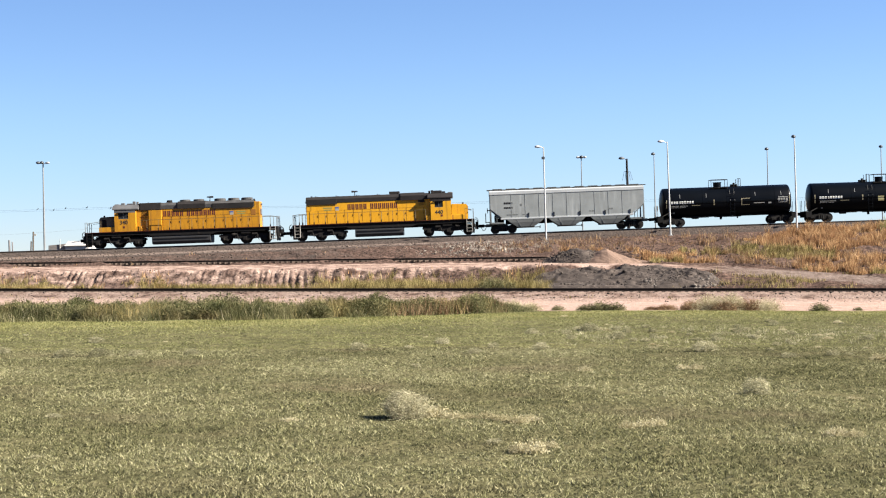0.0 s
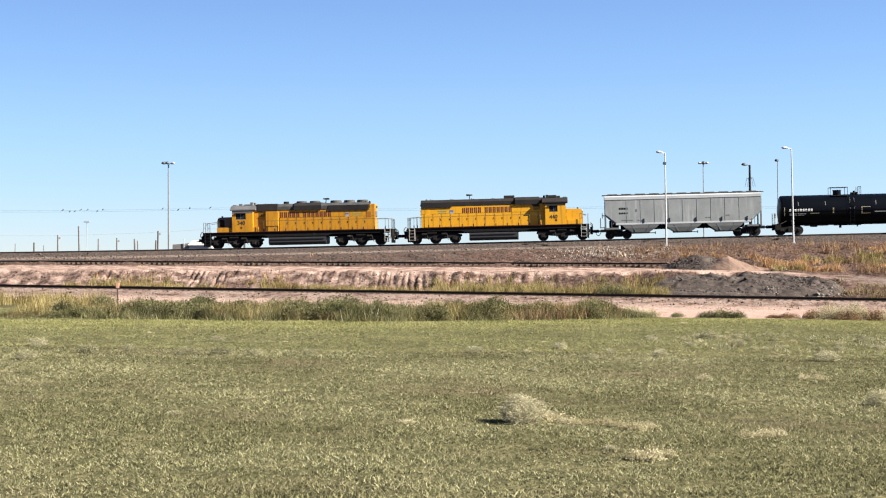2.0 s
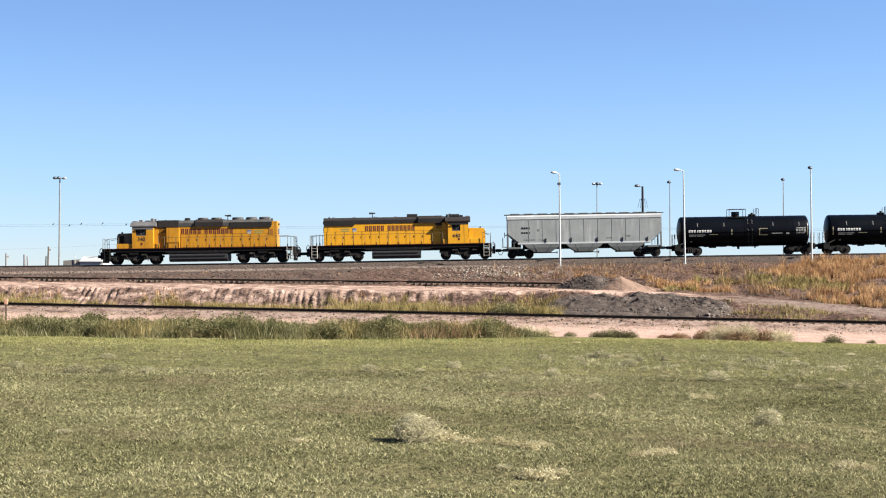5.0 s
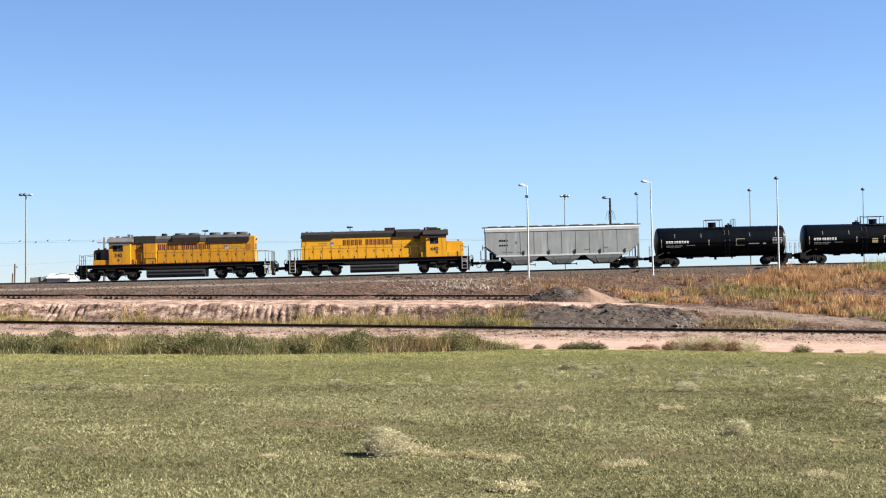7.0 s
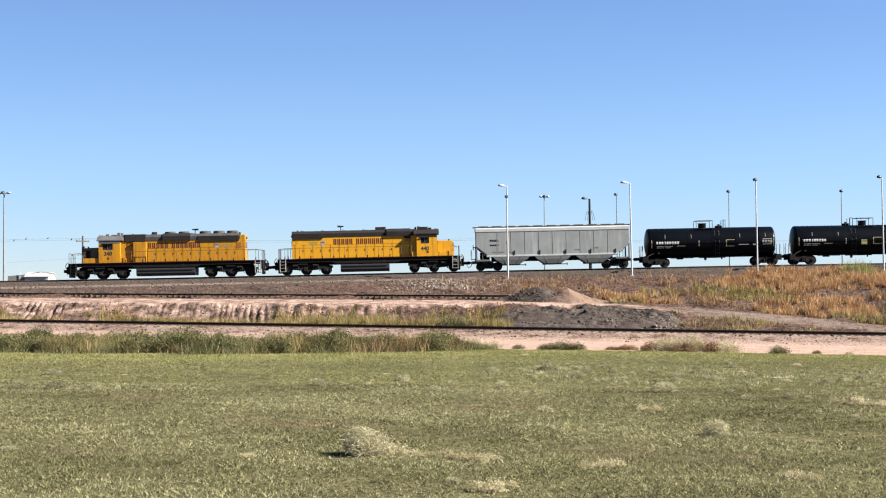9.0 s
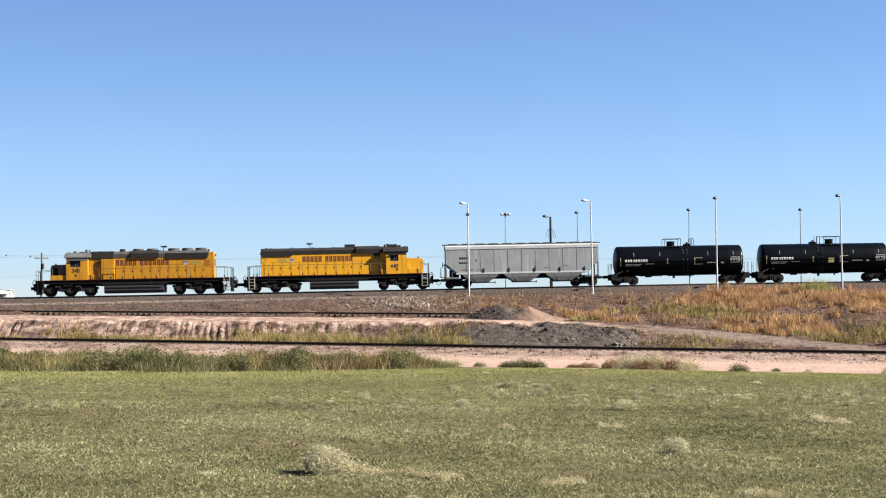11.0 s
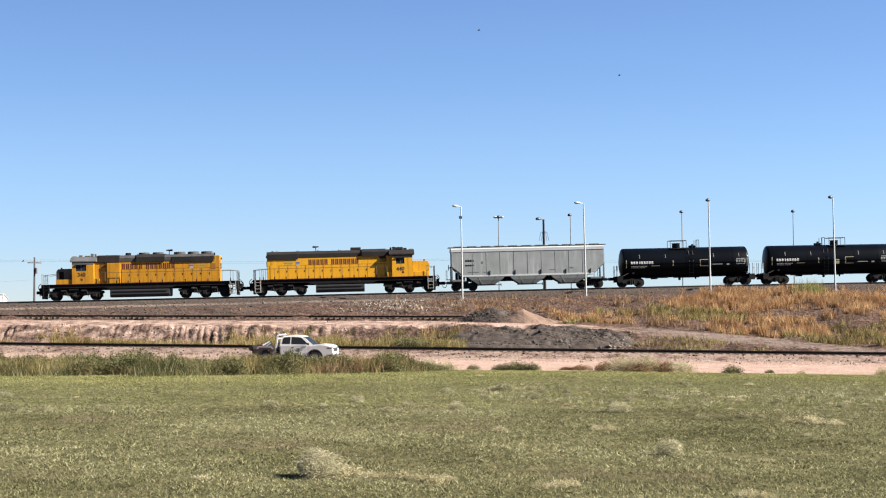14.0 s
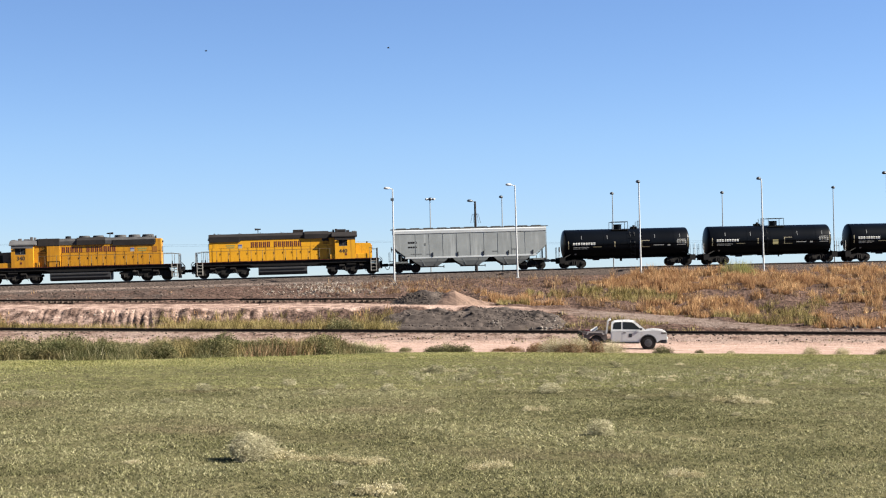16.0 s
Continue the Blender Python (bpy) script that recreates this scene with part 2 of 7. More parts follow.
GLASS = bpy.data.materials.new("dark_window_glass")
GLASS.use_nodes = True
gb = GLASS.node_tree.nodes["Principled BSDF"]
gb.inputs["Specular IOR Level"].default_value = 0.05
gb.inputs["IOR"].default_value = 1.2
gb.inputs["Base Color"].default_value, gb.inputs["Roughness"].default_value = (0.012, 0.014, 0.016, 1), 0.06

FIELDGRASS = leafy("field_grass_blades", (0.066, 0.066, 0.033), (0.179, 0.175, 0.083), (0.37, 0.345, 0.206), 0.14, 0.3, 0.72, (0.205, 0.166, 0.108), 0.16, 0.53, 0.70)
FARGRASS = leafy("far_field_grass_blades", (0.155, 0.157, 0.070), (0.194, 0.194, 0.088), (0.250, 0.240, 0.122), 0.12, 0.3, 0.72, (0.285, 0.268, 0.125), 0.16, 0.50, 0.66, 0.2)
STRAW = leafy("straw_stems", (0.20, 0.17, 0.085), (0.44, 0.39, 0.23), (0.66, 0.60, 0.41), 0.8, 0.35)
GREYWEED = leafy("grey_green_stems", (0.10, 0.097, 0.052), (0.32, 0.30, 0.18), (0.60, 0.55, 0.37), 0.8, 0.35)
TUMBLE = leafy("dry_tumbleweed_stems", (0.085, 0.078, 0.046), (0.33, 0.305, 0.188), (0.76, 0.70, 0.47), 2.4, 0.2)
GREENWEED = leafy("green_verge_weeds", (0.040, 0.045, 0.020), (0.108, 0.112, 0.048), (0.25, 0.225, 0.118), 0.5, 0.35, 0.7, (0.20, 0.155, 0.075), 0.35, 0.52, 0.66)
DARKSHRUB = leafy("dark_green_shrub", (0.055, 0.056, 0.027), (0.145, 0.140, 0.068), (0.29, 0.265, 0.15), 0.6, 0.35)
REDWEED = leafy("reddish_weeds", (0.09, 0.05, 0.03), (0.22, 0.13, 0.075), (0.36, 0.26, 0.15), 0.6, 0.3)
GOLDWEED = leafy("golden_dry_grass", (0.085, 0.047, 0.026), (0.42, 0.235, 0.110), (0.66, 0.46, 0.25), 0.5, 0.3, 0.75, (0.27, 0.145, 0.075), 0.35, 0.45, 0.62)
YELLOWWEED = leafy("yellow_green_weeds", (0.062, 0.050, 0.020), (0.215, 0.175, 0.066), (0.42, 0.34, 0.165), 0.5, 0.3, 0.75, (0.23, 0.15, 0.062), 0.4, 0.55, 0.72)


# ---- building helpers ----
def part(name, bm, mat, parent=None, label="", smooth=False):
    me = bpy.data.meshes.new(name)
    bm.to_mesh(me)
    bm.free()
    me.materials.append(mat)
    if smooth:
        me.shade_smooth()
    ob = new(name, me)
    ob.parent = parent
    return tagged(ob, label)


def share(ob, m, parent=None):
    """Another object on the same mesh."""
    o = new(ob.name.split(".")[0], ob.data)
    o.parent = parent or ob.parent
    o.matrix_basis = m
    return o


def thing(name, label, category, group="", kind="", at=None):
    ob = new(name)
    ob.empty_display_size = 0.3
    if at is not None:
        ob.matrix_basis = at
    return tagged(ob, label, category, group, kind)


def bx(bm, x0, x1, y0, y1, z0, z1, bevel=0.0):
    r = bmesh.ops.create_cube(bm, size=1, matrix=Matrix.Translation(((x0 + x1) / 2, (y0 + y1) / 2, (z0 + z1) / 2)) @ Matrix.Diagonal((abs(x1 - x0), abs(y1 - y0), abs(z1 - z0), 1)))
    if bevel:
        es = {e for v in r["verts"] for e in v.link_edges}
        bmesh.ops.bevel(bm, geom=list(es), offset=bevel, segments=2, affect="EDGES", profile=0.6)
    return bm


def rod(bm, a, b, r, seg=8, r2=None):
    a, b = Vector(a), Vector(b)
    d = b - a
    m = Matrix.Translation((a + b) / 2) @ d.to_track_quat("Z", "Y").to_matrix().to_4x4()
    bmesh.ops.create_cone(bm, cap_ends=True, segments=seg, radius1=r, radius2=r if r2 is None else r2, depth=d.length, matrix=m)
    return bm


def bar(bm, a, b, w, h):
    """A square bar from a to b."""
    a, b = Vector(a), Vector(b)
    d = b - a
    m = Matrix.Translation((a + b) / 2) @ d.to_track_quat("Z", "Y").to_matrix().to_4x4() @ Matrix.Diagonal((w, h, d.length, 1))
    bmesh.ops.create_cube(bm, size=1, matrix=m)
    return bm


def prism(bm, profile, y0, y1):
    """A side outline in x and z, drawn out from y0 to y1."""
    lo = [bm.verts.new((x, y0, z)) for x, z in profile]
    hi = [bm.verts.new((x, y1, z)) for x, z in profile]
    bm.faces.new(lo)
    bm.faces.new(hi[::-1])
    n = len(profile)
    for i in range(n):
        bm.faces.new((lo[i], hi[i], hi[(i + 1) % n], lo[(i + 1) % n]))
    bmesh.ops.recalc_face_normals(bm, faces=bm.faces[:])
    return bm


def section(bm, profile, x0, x1):
    """An end outline in y and z, drawn out along x."""
    lo = [bm.verts.new((x0, y, z)) for y, z in profile]
    hi = [bm.verts.new((x1, y, z)) for y, z in profile]
    bm.faces.new(lo)
    bm.faces.new(hi[::-1])
    n = len(profile)
    for i in range(n):
        bm.faces.new((lo[i], hi[i], hi[(i + 1) % n], lo[(i + 1) % n]))
    bmesh.ops.recalc_face_normals(bm, faces=bm.faces[:])
    return bm


def B():
    return bmesh.new()


def lettering(text, size, mat, parent, m, name="number"):
    cu = bpy.data.curves.new("lettering", "FONT")
    cu.body, cu.size, cu.extrude, cu.offset = text, size, 0.006, 0.012
    cu.align_x, cu.align_y = "CENTER", "CENTER"
    tmp = new("lettering", cu)
    bpy.context.view_layer.update()
    me = bpy.data.meshes.new_from_object(tmp.evaluated_get(bpy.context.evaluated_depsgraph_get()))
    bpy.data.objects.remove(tmp)
    me.materials.clear()
    me.materials.append(mat)
    ob = new(name, me)
    ob.parent = parent
    ob.matrix_basis = m
    return ob


ROCKS = material("mixed_brown_rocks", (0.126, 0.098, 0.081), (0.026, 0.022, 0.0195), 0.95, 0, 2.5, 20, 0.4, None, 0.6, 0.9, True)
DARKROCKS = material("dark_rubble_rocks", (0.104, 0.0849, 0.0731), (0.0244, 0.0209, 0.0195), 0.95, 0, 2.5, 20, 0.4, None, 0.6, 0.9, True)
DARKPOLE = material("dull_grey_pole", (0.20, 0.21, 0.215), (0.14, 0.145, 0.15), 0.6, 0.2, 2, 20, 0.05)
ROOFWALK = material("dark_roof_grating", (0.05, 0.052, 0.05), (0.03, 0.03, 0.03), 0.7, 0.1, 2, 20, 0.1)
DARKRIM = material("dull_grey_rim", (0.16, 0.16, 0.16), (0.10, 0.10, 0.10), 0.5, 0.5, 4, 20, 0.0)
FANGREY = material("weathered_fan_grey", (0.075, 0.073, 0.073), (0.04, 0.039, 0.039), 0.75, 0, 2, 20, 0.1)
TANKDUST = material("dusty_fuel_tank_grey", (0.026, 0.026, 0.028), (0.013, 0.013, 0.015), 0.7, 0, 1.5, 16, 0.15)
BLEACHED = leafy("bleached_dead_stalks", (0.16, 0.135, 0.11), (0.34, 0.30, 0.25), (0.62, 0.57, 0.50), 0.6, 0.2)


# ---- the lie of the land ----
TRACK_Y = 169.6


def rail_z(x):
    """Height of the main track's rail tops: a ramp that climbs to the east."""
    x = np.clip(x, -95, 95)
    return 4.88 + 0.0219 * x - 1e-6 * x ** 3


def base_z(x):
    return -0.03 - 0.0105 * np.clip(x, -70, 70)


def skew(x):
    return 0.2 * np.clip(x, -55, 60)


def wob(x, y, s, seed=0.0):
    """Cheap rolling unevenness, about -1 to 1."""
    return (np.sin(x * s + 1.7 * np.sin(y * s * 0.7 + seed)) + np.sin(y * s * 1.3 + 2.1 * np.sin(x * s * 0.6 - seed) + 1.0) + np.sin((x + y) * s * 2.1 + seed)) / 3


def hashed(i, j, seed):
    h = np.sin(i * 127.1 + j * 311.7 + seed * 74.7) * 43758.5453
    return h - np.floor(h)


def vnoise(x, y, seed=0.0):
    """Smooth value noise, 0 to 1, one cell a metre."""
    i, j = np.floor(x), np.floor(y)
    u, v = x - i, y - j
    u, v = u * u * (3 - 2 * u), v * v * (3 - 2 * v)
    return (hashed(i, j, seed) * (1 - u) + hashed(i + 1, j, seed) * u) * (1 - v) + (hashed(i, j + 1, seed) * (1 - u) + hashed(i + 1, j + 1, seed) * u) * v


def fractal(x, y, seed=0.0, octaves=4):
    return sum(vnoise(x * 2.03 ** k, y * 2.03 ** k, seed + k) * 0.5 ** (k + 1) for k in range(octaves)) / (1 - 0.5 ** octaves)


def ridged(x, y, seed=0.0):
    """Sharp-bottomed channels: 1 in the channel, falling to 0."""
    return 1 - np.clip(np.abs(vnoise(x, y, seed) - 0.5) * 3.6, 0, 1)


FOOT_X = (5, 14, 22, 31, 37, 42, 60, 80)
FOOT_U = (147.5, 146.5, 144.4, 138.2, 129.4, 123.4, 121, 121)
FOOT_Z = (2.15, 2.0, 1.67, 0.98, 0.30, 0.13, 0.0, 0.0)


def ground_z(x, y):
    """Height of the ground at x, y (arrays)."""
    x, y = np.asarray(x, float), np.asarray(y, float)
    u = y + skew(x)
    g = base_z(x)
    fu = np.interp(x, FOOT_X, FOOT_U)
    fz = np.where(x > 5, np.interp(x, FOOT_X, FOOT_Z), 2.2 - 0.004 * np.clip(x, -60, 5))
    nu, nz = fu - 6.2, np.maximum(fz - np.interp(x, (4, 6, 14, 24), (0.38, 0.18, 0.18, 0.58)), g - 0.05)
    su = TRACK_Y - 6.4 + skew(x)
    cu = TRACK_Y - 2.3 + skew(x)
    toe = np.minimum(nu - 0.4, np.interp(x, (5, 30, 42), (137.2, 126, 118.6)))
    z = np.zeros_like(x + y)
    knots = [(-1e5, g), (92.0, g), (93.5, g - 0.06), (108.0, g - 0.02), (110.6, g + 0.38), (111.4, g + 0.535), (114.6, g + 0.535), (116.8, g + 0.02), (toe, g + 0.05),
             (nu - 0.2, nz), (fu, fz), (fu + 1.0, fz + 0.08), (fu + 1.3, fz + 0.08 + 0.10 * (x < 11)), (fu + 3.7, fz + 0.1 + 0.08 * (x < 11)), (np.maximum(su, fu + 4.2), rail_z(x) - 0.85), (np.maximum(cu - 0.9, fu + 4), rail_z(x) - 0.6), (np.maximum(cu, fu + 4.8), rail_z(x) - 0.19),
             (np.maximum(cu + 4.6, fu + 9), rail_z(x) - 0.19), (cu + 8, rail_z(x) - 1.4), (cu + 30, rail_z(x) - 2.6), (cu + 120, 1.2 + 0 * x), (cu + 5000, 1.2 + 0 * x)]
    for (u0, z0), (u1, z1) in zip(knots[:-1], knots[1:]):
        f = np.clip((u - u0) / np.maximum(u1 - u0, 1e-3), 0, 1)
        z = np.where((u >= u0), z0 + (z1 - z0) * f, z)
    far = np.clip((np.abs(x) - 95) / 60, 0, 1)
    # roughness grows on the banks, none on track beds
    bank = np.clip((u - toe) / 3, 0, 1) * np.clip((su - u) / 3, 0, 1) * (np.abs(u - (fu + nu) / 2) > 3.2)
    warp = 1.3 * fractal(x * 0.3, y * 0.2, 3)
    lean = 0.05
    gully = 0.8 * ridged(x * 1.7 + 1.4 * warp + lean * y, y * 0.1, 5) + 0.5 * ridged(x * 2.9 + 1.8 * warp + lean * y, y * 0.16, 8)
    gully = gully * np.clip((u - toe + 0.6) / 1.2, 0, 1) * np.clip((nu + 0.3 - u) / 0.8, 0, 1) * np.clip((1 - x) / 9, 0, 1) * np.clip(2.2 * fractal(x * 0.13, y * 0.05, 11, 2) - 0.35, 0.2, 1)
    z = z + bank * (0.16 * wob(x, y, 0.8) + 0.08 * wob(x, y, 2.3, 2) + 0.05 * wob(x, y, 5.1, 1) + 0.5 * (fractal(x * 0.8, y * 0.55, 21) - 0.5) * (0.35 + 0.65 * (x > 8))) - 0.46 * gully
    field = np.clip((90 - u) / 6, 0, 1)
    return z + field * 0.05 * wob(x, y, 0.25, 3)


def ground_sheet():
    xs = np.concatenate(([-4500, -2500, -1200, -600, -350, -220, -160, -125, -105], np.arange(-92, -46, 0.5), np.arange(-46, 10, 0.13), np.arange(10, 92.1, 0.42), [105, 125, 160, 220, 350, 600, 1200, 2500, 4500]))
    ys = np.concatenate(([-4500, -2000, -800, -300, -100, -40, -10], np.arange(0, 78, 2.0), np.arange(78, 180, 0.36), [182, 185, 190, 197, 205, 220, 245, 290, 350, 500, 800, 1500, 3000, 4800]))
    X, Y = np.meshgrid(xs, ys)
    Z = ground_z(X, Y)
    nx, ny = len(xs), len(ys)
    me = bpy.data.meshes.new("ground")
    me.vertices.add(nx * ny)
    me.vertices.foreach_set("co", np.stack([X, Y, Z], -1).ravel())
    i = np.arange(ny - 1)[:, None] * nx + np.arange(nx - 1)[None, :]
    q = np.stack([i, i + 1, i + nx + 1, i + nx], -1).reshape(-1, 4)
    me.loops.add(q.size)
    me.polygons.add(len(q))
    me.loops.foreach_set("vertex_index", q.ravel())
    me.polygons.foreach_set("loop_start", np.arange(len(q)) * 4)
    # soil kinds: r pale dirt, g dark gravel, b brown embankment soil, alpha grey packed gravel; none of them: field soil
    U = Y + skew(X)
    fu = np.where(X > 5, np.interp(X, FOOT_X, FOOT_U), 147.5)
    ramp = lambda a, lo, hi: np.clip((a - lo) / (hi - lo), 0, 1)
    pale = ramp(U, 92.5, 94) * (1 - ramp(U, 106.5, 109.5)) + np.interp(X, (-30, -8, 8, 60), (0.46, 0.47, 0.48, 0.5)) * ramp(U, 106.5, 108) * (1 - ramp(U, 120, 126))
    road = ramp(U, fu - 7.4, fu - 6.4) * (1 - ramp(U, fu - 0.6, fu + 0.6))
    pale = np.maximum(pale, road * np.interp(X, (4, 16, 27), (0.54, 0.6, 0.1)))
    pale = np.maximum(pale, np.interp(X, (-60, -30, -3, 2), (0.38, 0.42, 0.36, 0.0)) * ramp(U, 122, 130) * (1 - ramp(U, fu - 7, fu - 6)))
    gravel = ramp(U, 107, 110) * (1 - ramp(U, 116, 119)) * 0.35 + ramp(Y, TRACK_Y - 7.5, TRACK_Y - 5.0) * np.interp(X, (25, 50), (1, 0.6)) + ramp(U, fu + 0.5, fu + 2) * np.interp(X, (-60, -14, -4, 8, 14, 30), (0.45, 0.45, 0.15, 0.1, 0.15, 0.0))
    grey = road * np.interp(X, (14, 26, 40), (0.0, 0.62, 0.5))
    bench = ramp(Y, TRACK_Y - 6.8, TRACK_Y - 6.2) * (1 - ramp(Y, TRACK_Y - 3.9, TRACK_Y - 3.3))
    grey = np.maximum(grey, bench * np.interp(X, (-60, -20, 6, 14), (0.75, 0.6, 0.45, 0.0)))
    grey = np.maximum(grey, 0.42 * ramp(U, 106.8, 108.6) * (1 - ramp(U, 117, 121)))
    brown = ramp(U, 104, 107)
    col = np.zeros((ny, nx, 4), np.float32)
    col[..., 0], col[..., 1], col[..., 2], col[..., 3] = np.clip(pale, 0, 1), np.clip(gravel, 0, 1), brown, np.clip(grey, 0, 1)
    at = me.attributes.new("soil", "FLOAT_COLOR", "POINT")
    at.data.foreach_set("color", col.ravel())
    me.update()
    me.validate()
    me.shade_smooth()
    m = bpy.data.materials.new("ground_soils")
    m.use_nodes = True
    n, l = m.node_tree.nodes, m.node_tree.links
    b = n["Principled BSDF"]
    b.inputs["Roughness"].default_value, b.inputs["Specular IOR Level"].default_value = 1.0, 0.0
    geo, a = n.new("ShaderNodeNewGeometry"), n.new("ShaderNodeAttribute")
    a.attribute_name = "soil"
    sep = n.new("ShaderNodeSeparateColor")
    l.new(a.outputs["Color"], sep.inputs[0])

    def noise_of(scale, detail=5):
        t = n.new("ShaderNodeTexNoise")
        t.inputs["Scale"].default_value, t.inputs["Detail"].default_value = scale, detail
        l.new(geo.outputs["Position"], t.inputs["Vector"])
        return t.outputs[0]

    def two(c0, c1, fac, lo=0.35, hi=0.65):
        r = n.new("ShaderNodeValToRGB")
        r.color_ramp.elements[0].position, r.color_ramp.elements[1].position = lo, hi
        r.color_ramp.elements[0].color, r.color_ramp.elements[1].color = (*(c * TONE for c in c0), 1), (*(c * TONE for c in c1), 1)
        l.new(fac, r.inputs[0])
        return r.outputs[0]

    def over(base, top, mask, rough):
        s = n.new("ShaderNodeMath")
        s.operation = "MULTIPLY_ADD"
        l.new(rough, s.inputs[0])
        s.inputs[1].default_value = 0.9
        l.new(mask, s.inputs[2])
        mr = n.new("ShaderNodeMapRange")
        mr.inputs["From Min"].default_value, mr.inputs["From Max"].default_value = 0.75, 1.1
        l.new(s.outputs[0], mr.inputs[0])
        x = n.new("ShaderNodeMix")
        x.data_type = "RGBA"
        l.new(mr.outputs[0], x.inputs[0])
        l.new(base, x.inputs[6])
        l.new(top, x.inputs[7])
        return x.outputs[2]

    coarse, mid, fine, stone, stone2 = noise_of(0.12), noise_of(0.9), noise_of(5.0), noise_of(7.0, 4), noise_of(3.0, 8)
    soil = two((0.064, 0.062, 0.032), (0.118, 0.107, 0.057), mid)
    brown_c = two((0.042, 0.029, 0.0245), (0.142, 0.094, 0.075), stone2, 0.36, 0.66)
    gravel_c = two((0.042, 0.034, 0.031), (0.104, 0.083, 0.072), stone, 0.38, 0.66)
    pale_c = two((0.30, 0.208, 0.170), (0.395, 0.287, 0.238), mid)
    c = over(soil, brown_c, sep.outputs[2], mid)
    c = over(c, gravel_c, sep.outputs[1], mid)
    c = over(c, pale_c, sep.outputs[0], mid)
    grey_c = two((0.135, 0.104, 0.089), (0.228, 0.178, 0.153), stone2, 0.35, 0.65)
    c = over(c, grey_c, a.outputs["Alpha"], mid)
    gr = n.new("ShaderNodeMapRange")
    gr.inputs["From Min"].default_value, gr.inputs["From Max"].default_value = 0.3, 0.7
    gr.inputs["To Min"].default_value, gr.inputs["To Max"].default_value = 0.72, 1.2
    l.new(fine, gr.inputs[0])
    mul = n.new("ShaderNodeMix")
    mul.data_type, mul.blend_type = "RGBA", "MULTIPLY"
    mul.inputs[0].default_value = 1.0
    l.new(c, mul.inputs[6])
    l.new(gr.outputs[0], mul.inputs[7])
    l.new(mul.outputs[2], b.inputs["Base Color"])
    bp = n.new("ShaderNodeBump")
    bp.inputs["Strength"].default_value, bp.inputs["Distance"].default_value = 0.9, 0.16
    l.new(fine, bp.inputs["Height"])
    l.new(bp.outputs[0], b.inputs["Normal"])
    me.materials.append(m)
    return tagged(new("ground", me), "dry green field running into pale dirt road, gravel and brown banks", "ground", kind="structure")


ground_sheet()


# ---- tracks ----
def rail_line(name, pts, mat, parent, head):
    """A rail along points: foot, web and head."""
    bm = B()
    prof = [(-0.07, -0.17), (0.07, -0.17), (0.07, -0.15), (0.012, -0.13), (0.012, -0.04), (0.036, -0.03), (0.036, 0.0), (-0.036, 0.0), (-0.036, -0.03), (-0.012, -0.04), (-0.012, -0.13), (-0.07, -0.15)]
    rings = [[bm.verts.new((x, y + a, z + h)) for a, h in prof] for x, y, z in pts]
    for r0, r1 in zip(rings[:-1], rings[1:]):
        for i in range(len(prof)):
            f = bm.faces.new((r0[i], r1[i], r1[(i + 1) % len(prof)], r0[(i + 1) % len(prof)]))
            f.material_index = 1 if i in (5, 6, 7) else 0
    bm.faces.new(rings[0]), bm.faces.new(rings[-1][::-1])
    bmesh.ops.recalc_face_normals(bm, faces=bm.faces[:])
    ob = part(name, bm, mat, parent)
    ob.data.materials.append(head)
    return ob


def railway(name, label, line, x0, x1, tie_x0, tie_x1, spacing, head):
    t = thing(name, label, "railway track", kind="structure")
    for side in (-0.75, 0.75):
        rail_line("rail", [(x, line(x)[0] + side, line(x)[1]) for x in np.arange(x0, x1 + 0.1, 4.0)], RAILSTEEL, t, head)
    bm = B()
    bx(bm, -0.115, 0.115, -1.3, 1.3, -0.18, 0.0, 0.015)
    first = part("tie", bm, TIEWOOD, t)
    xs = np.arange(tie_x0, tie_x1, spacing)
    rng = random.Random(len(xs))
    for k, x in enumerate(xs):
        y, z = line(x)
        slope = math.degrees(math.atan(line(x + 0.5)[1] - line(x - 0.5)[1]))
        turn = math.degrees(math.atan(line(x + 0.5)[0] - line(x - 0.5)[0]))
        m = pose(x + rng.uniform(-0.04, 0.04), y + rng.uniform(-0.05, 0.05), z - 0.165 + rng.uniform(-0.02, 0.01), 0, -slope, turn + rng.uniform(-1.5, 1.5))
        if k == 0:
            first.matrix_basis = m
        else:
            share(first, m, t)
    return t


def siding_near(x):
    return 113.0 - float(skew(x)), float(base_z(x)) + 0.745


def siding_far(x):
    return 150.0 - float(skew(x)), 2.63 - 0.004 * x


def main_line(x):
    return TRACK_Y, float(rail_z(x))


railway("track_main", "main railway track on a climbing grey ballast bank", main_line, -140, 140, -64, 80, 0.55, RAILTOP)
railway("track_siding_near", "dark unused siding rails on wooden ties beside a dirt road", siding_near, -120, 120, -62, 62, 0.52, RAILSTEEL)
railway("track_siding_far", "dark disused siding ending in a heap of spoil", siding_far, -100, 11, -62, 9, 0.55, RAILSTEEL)


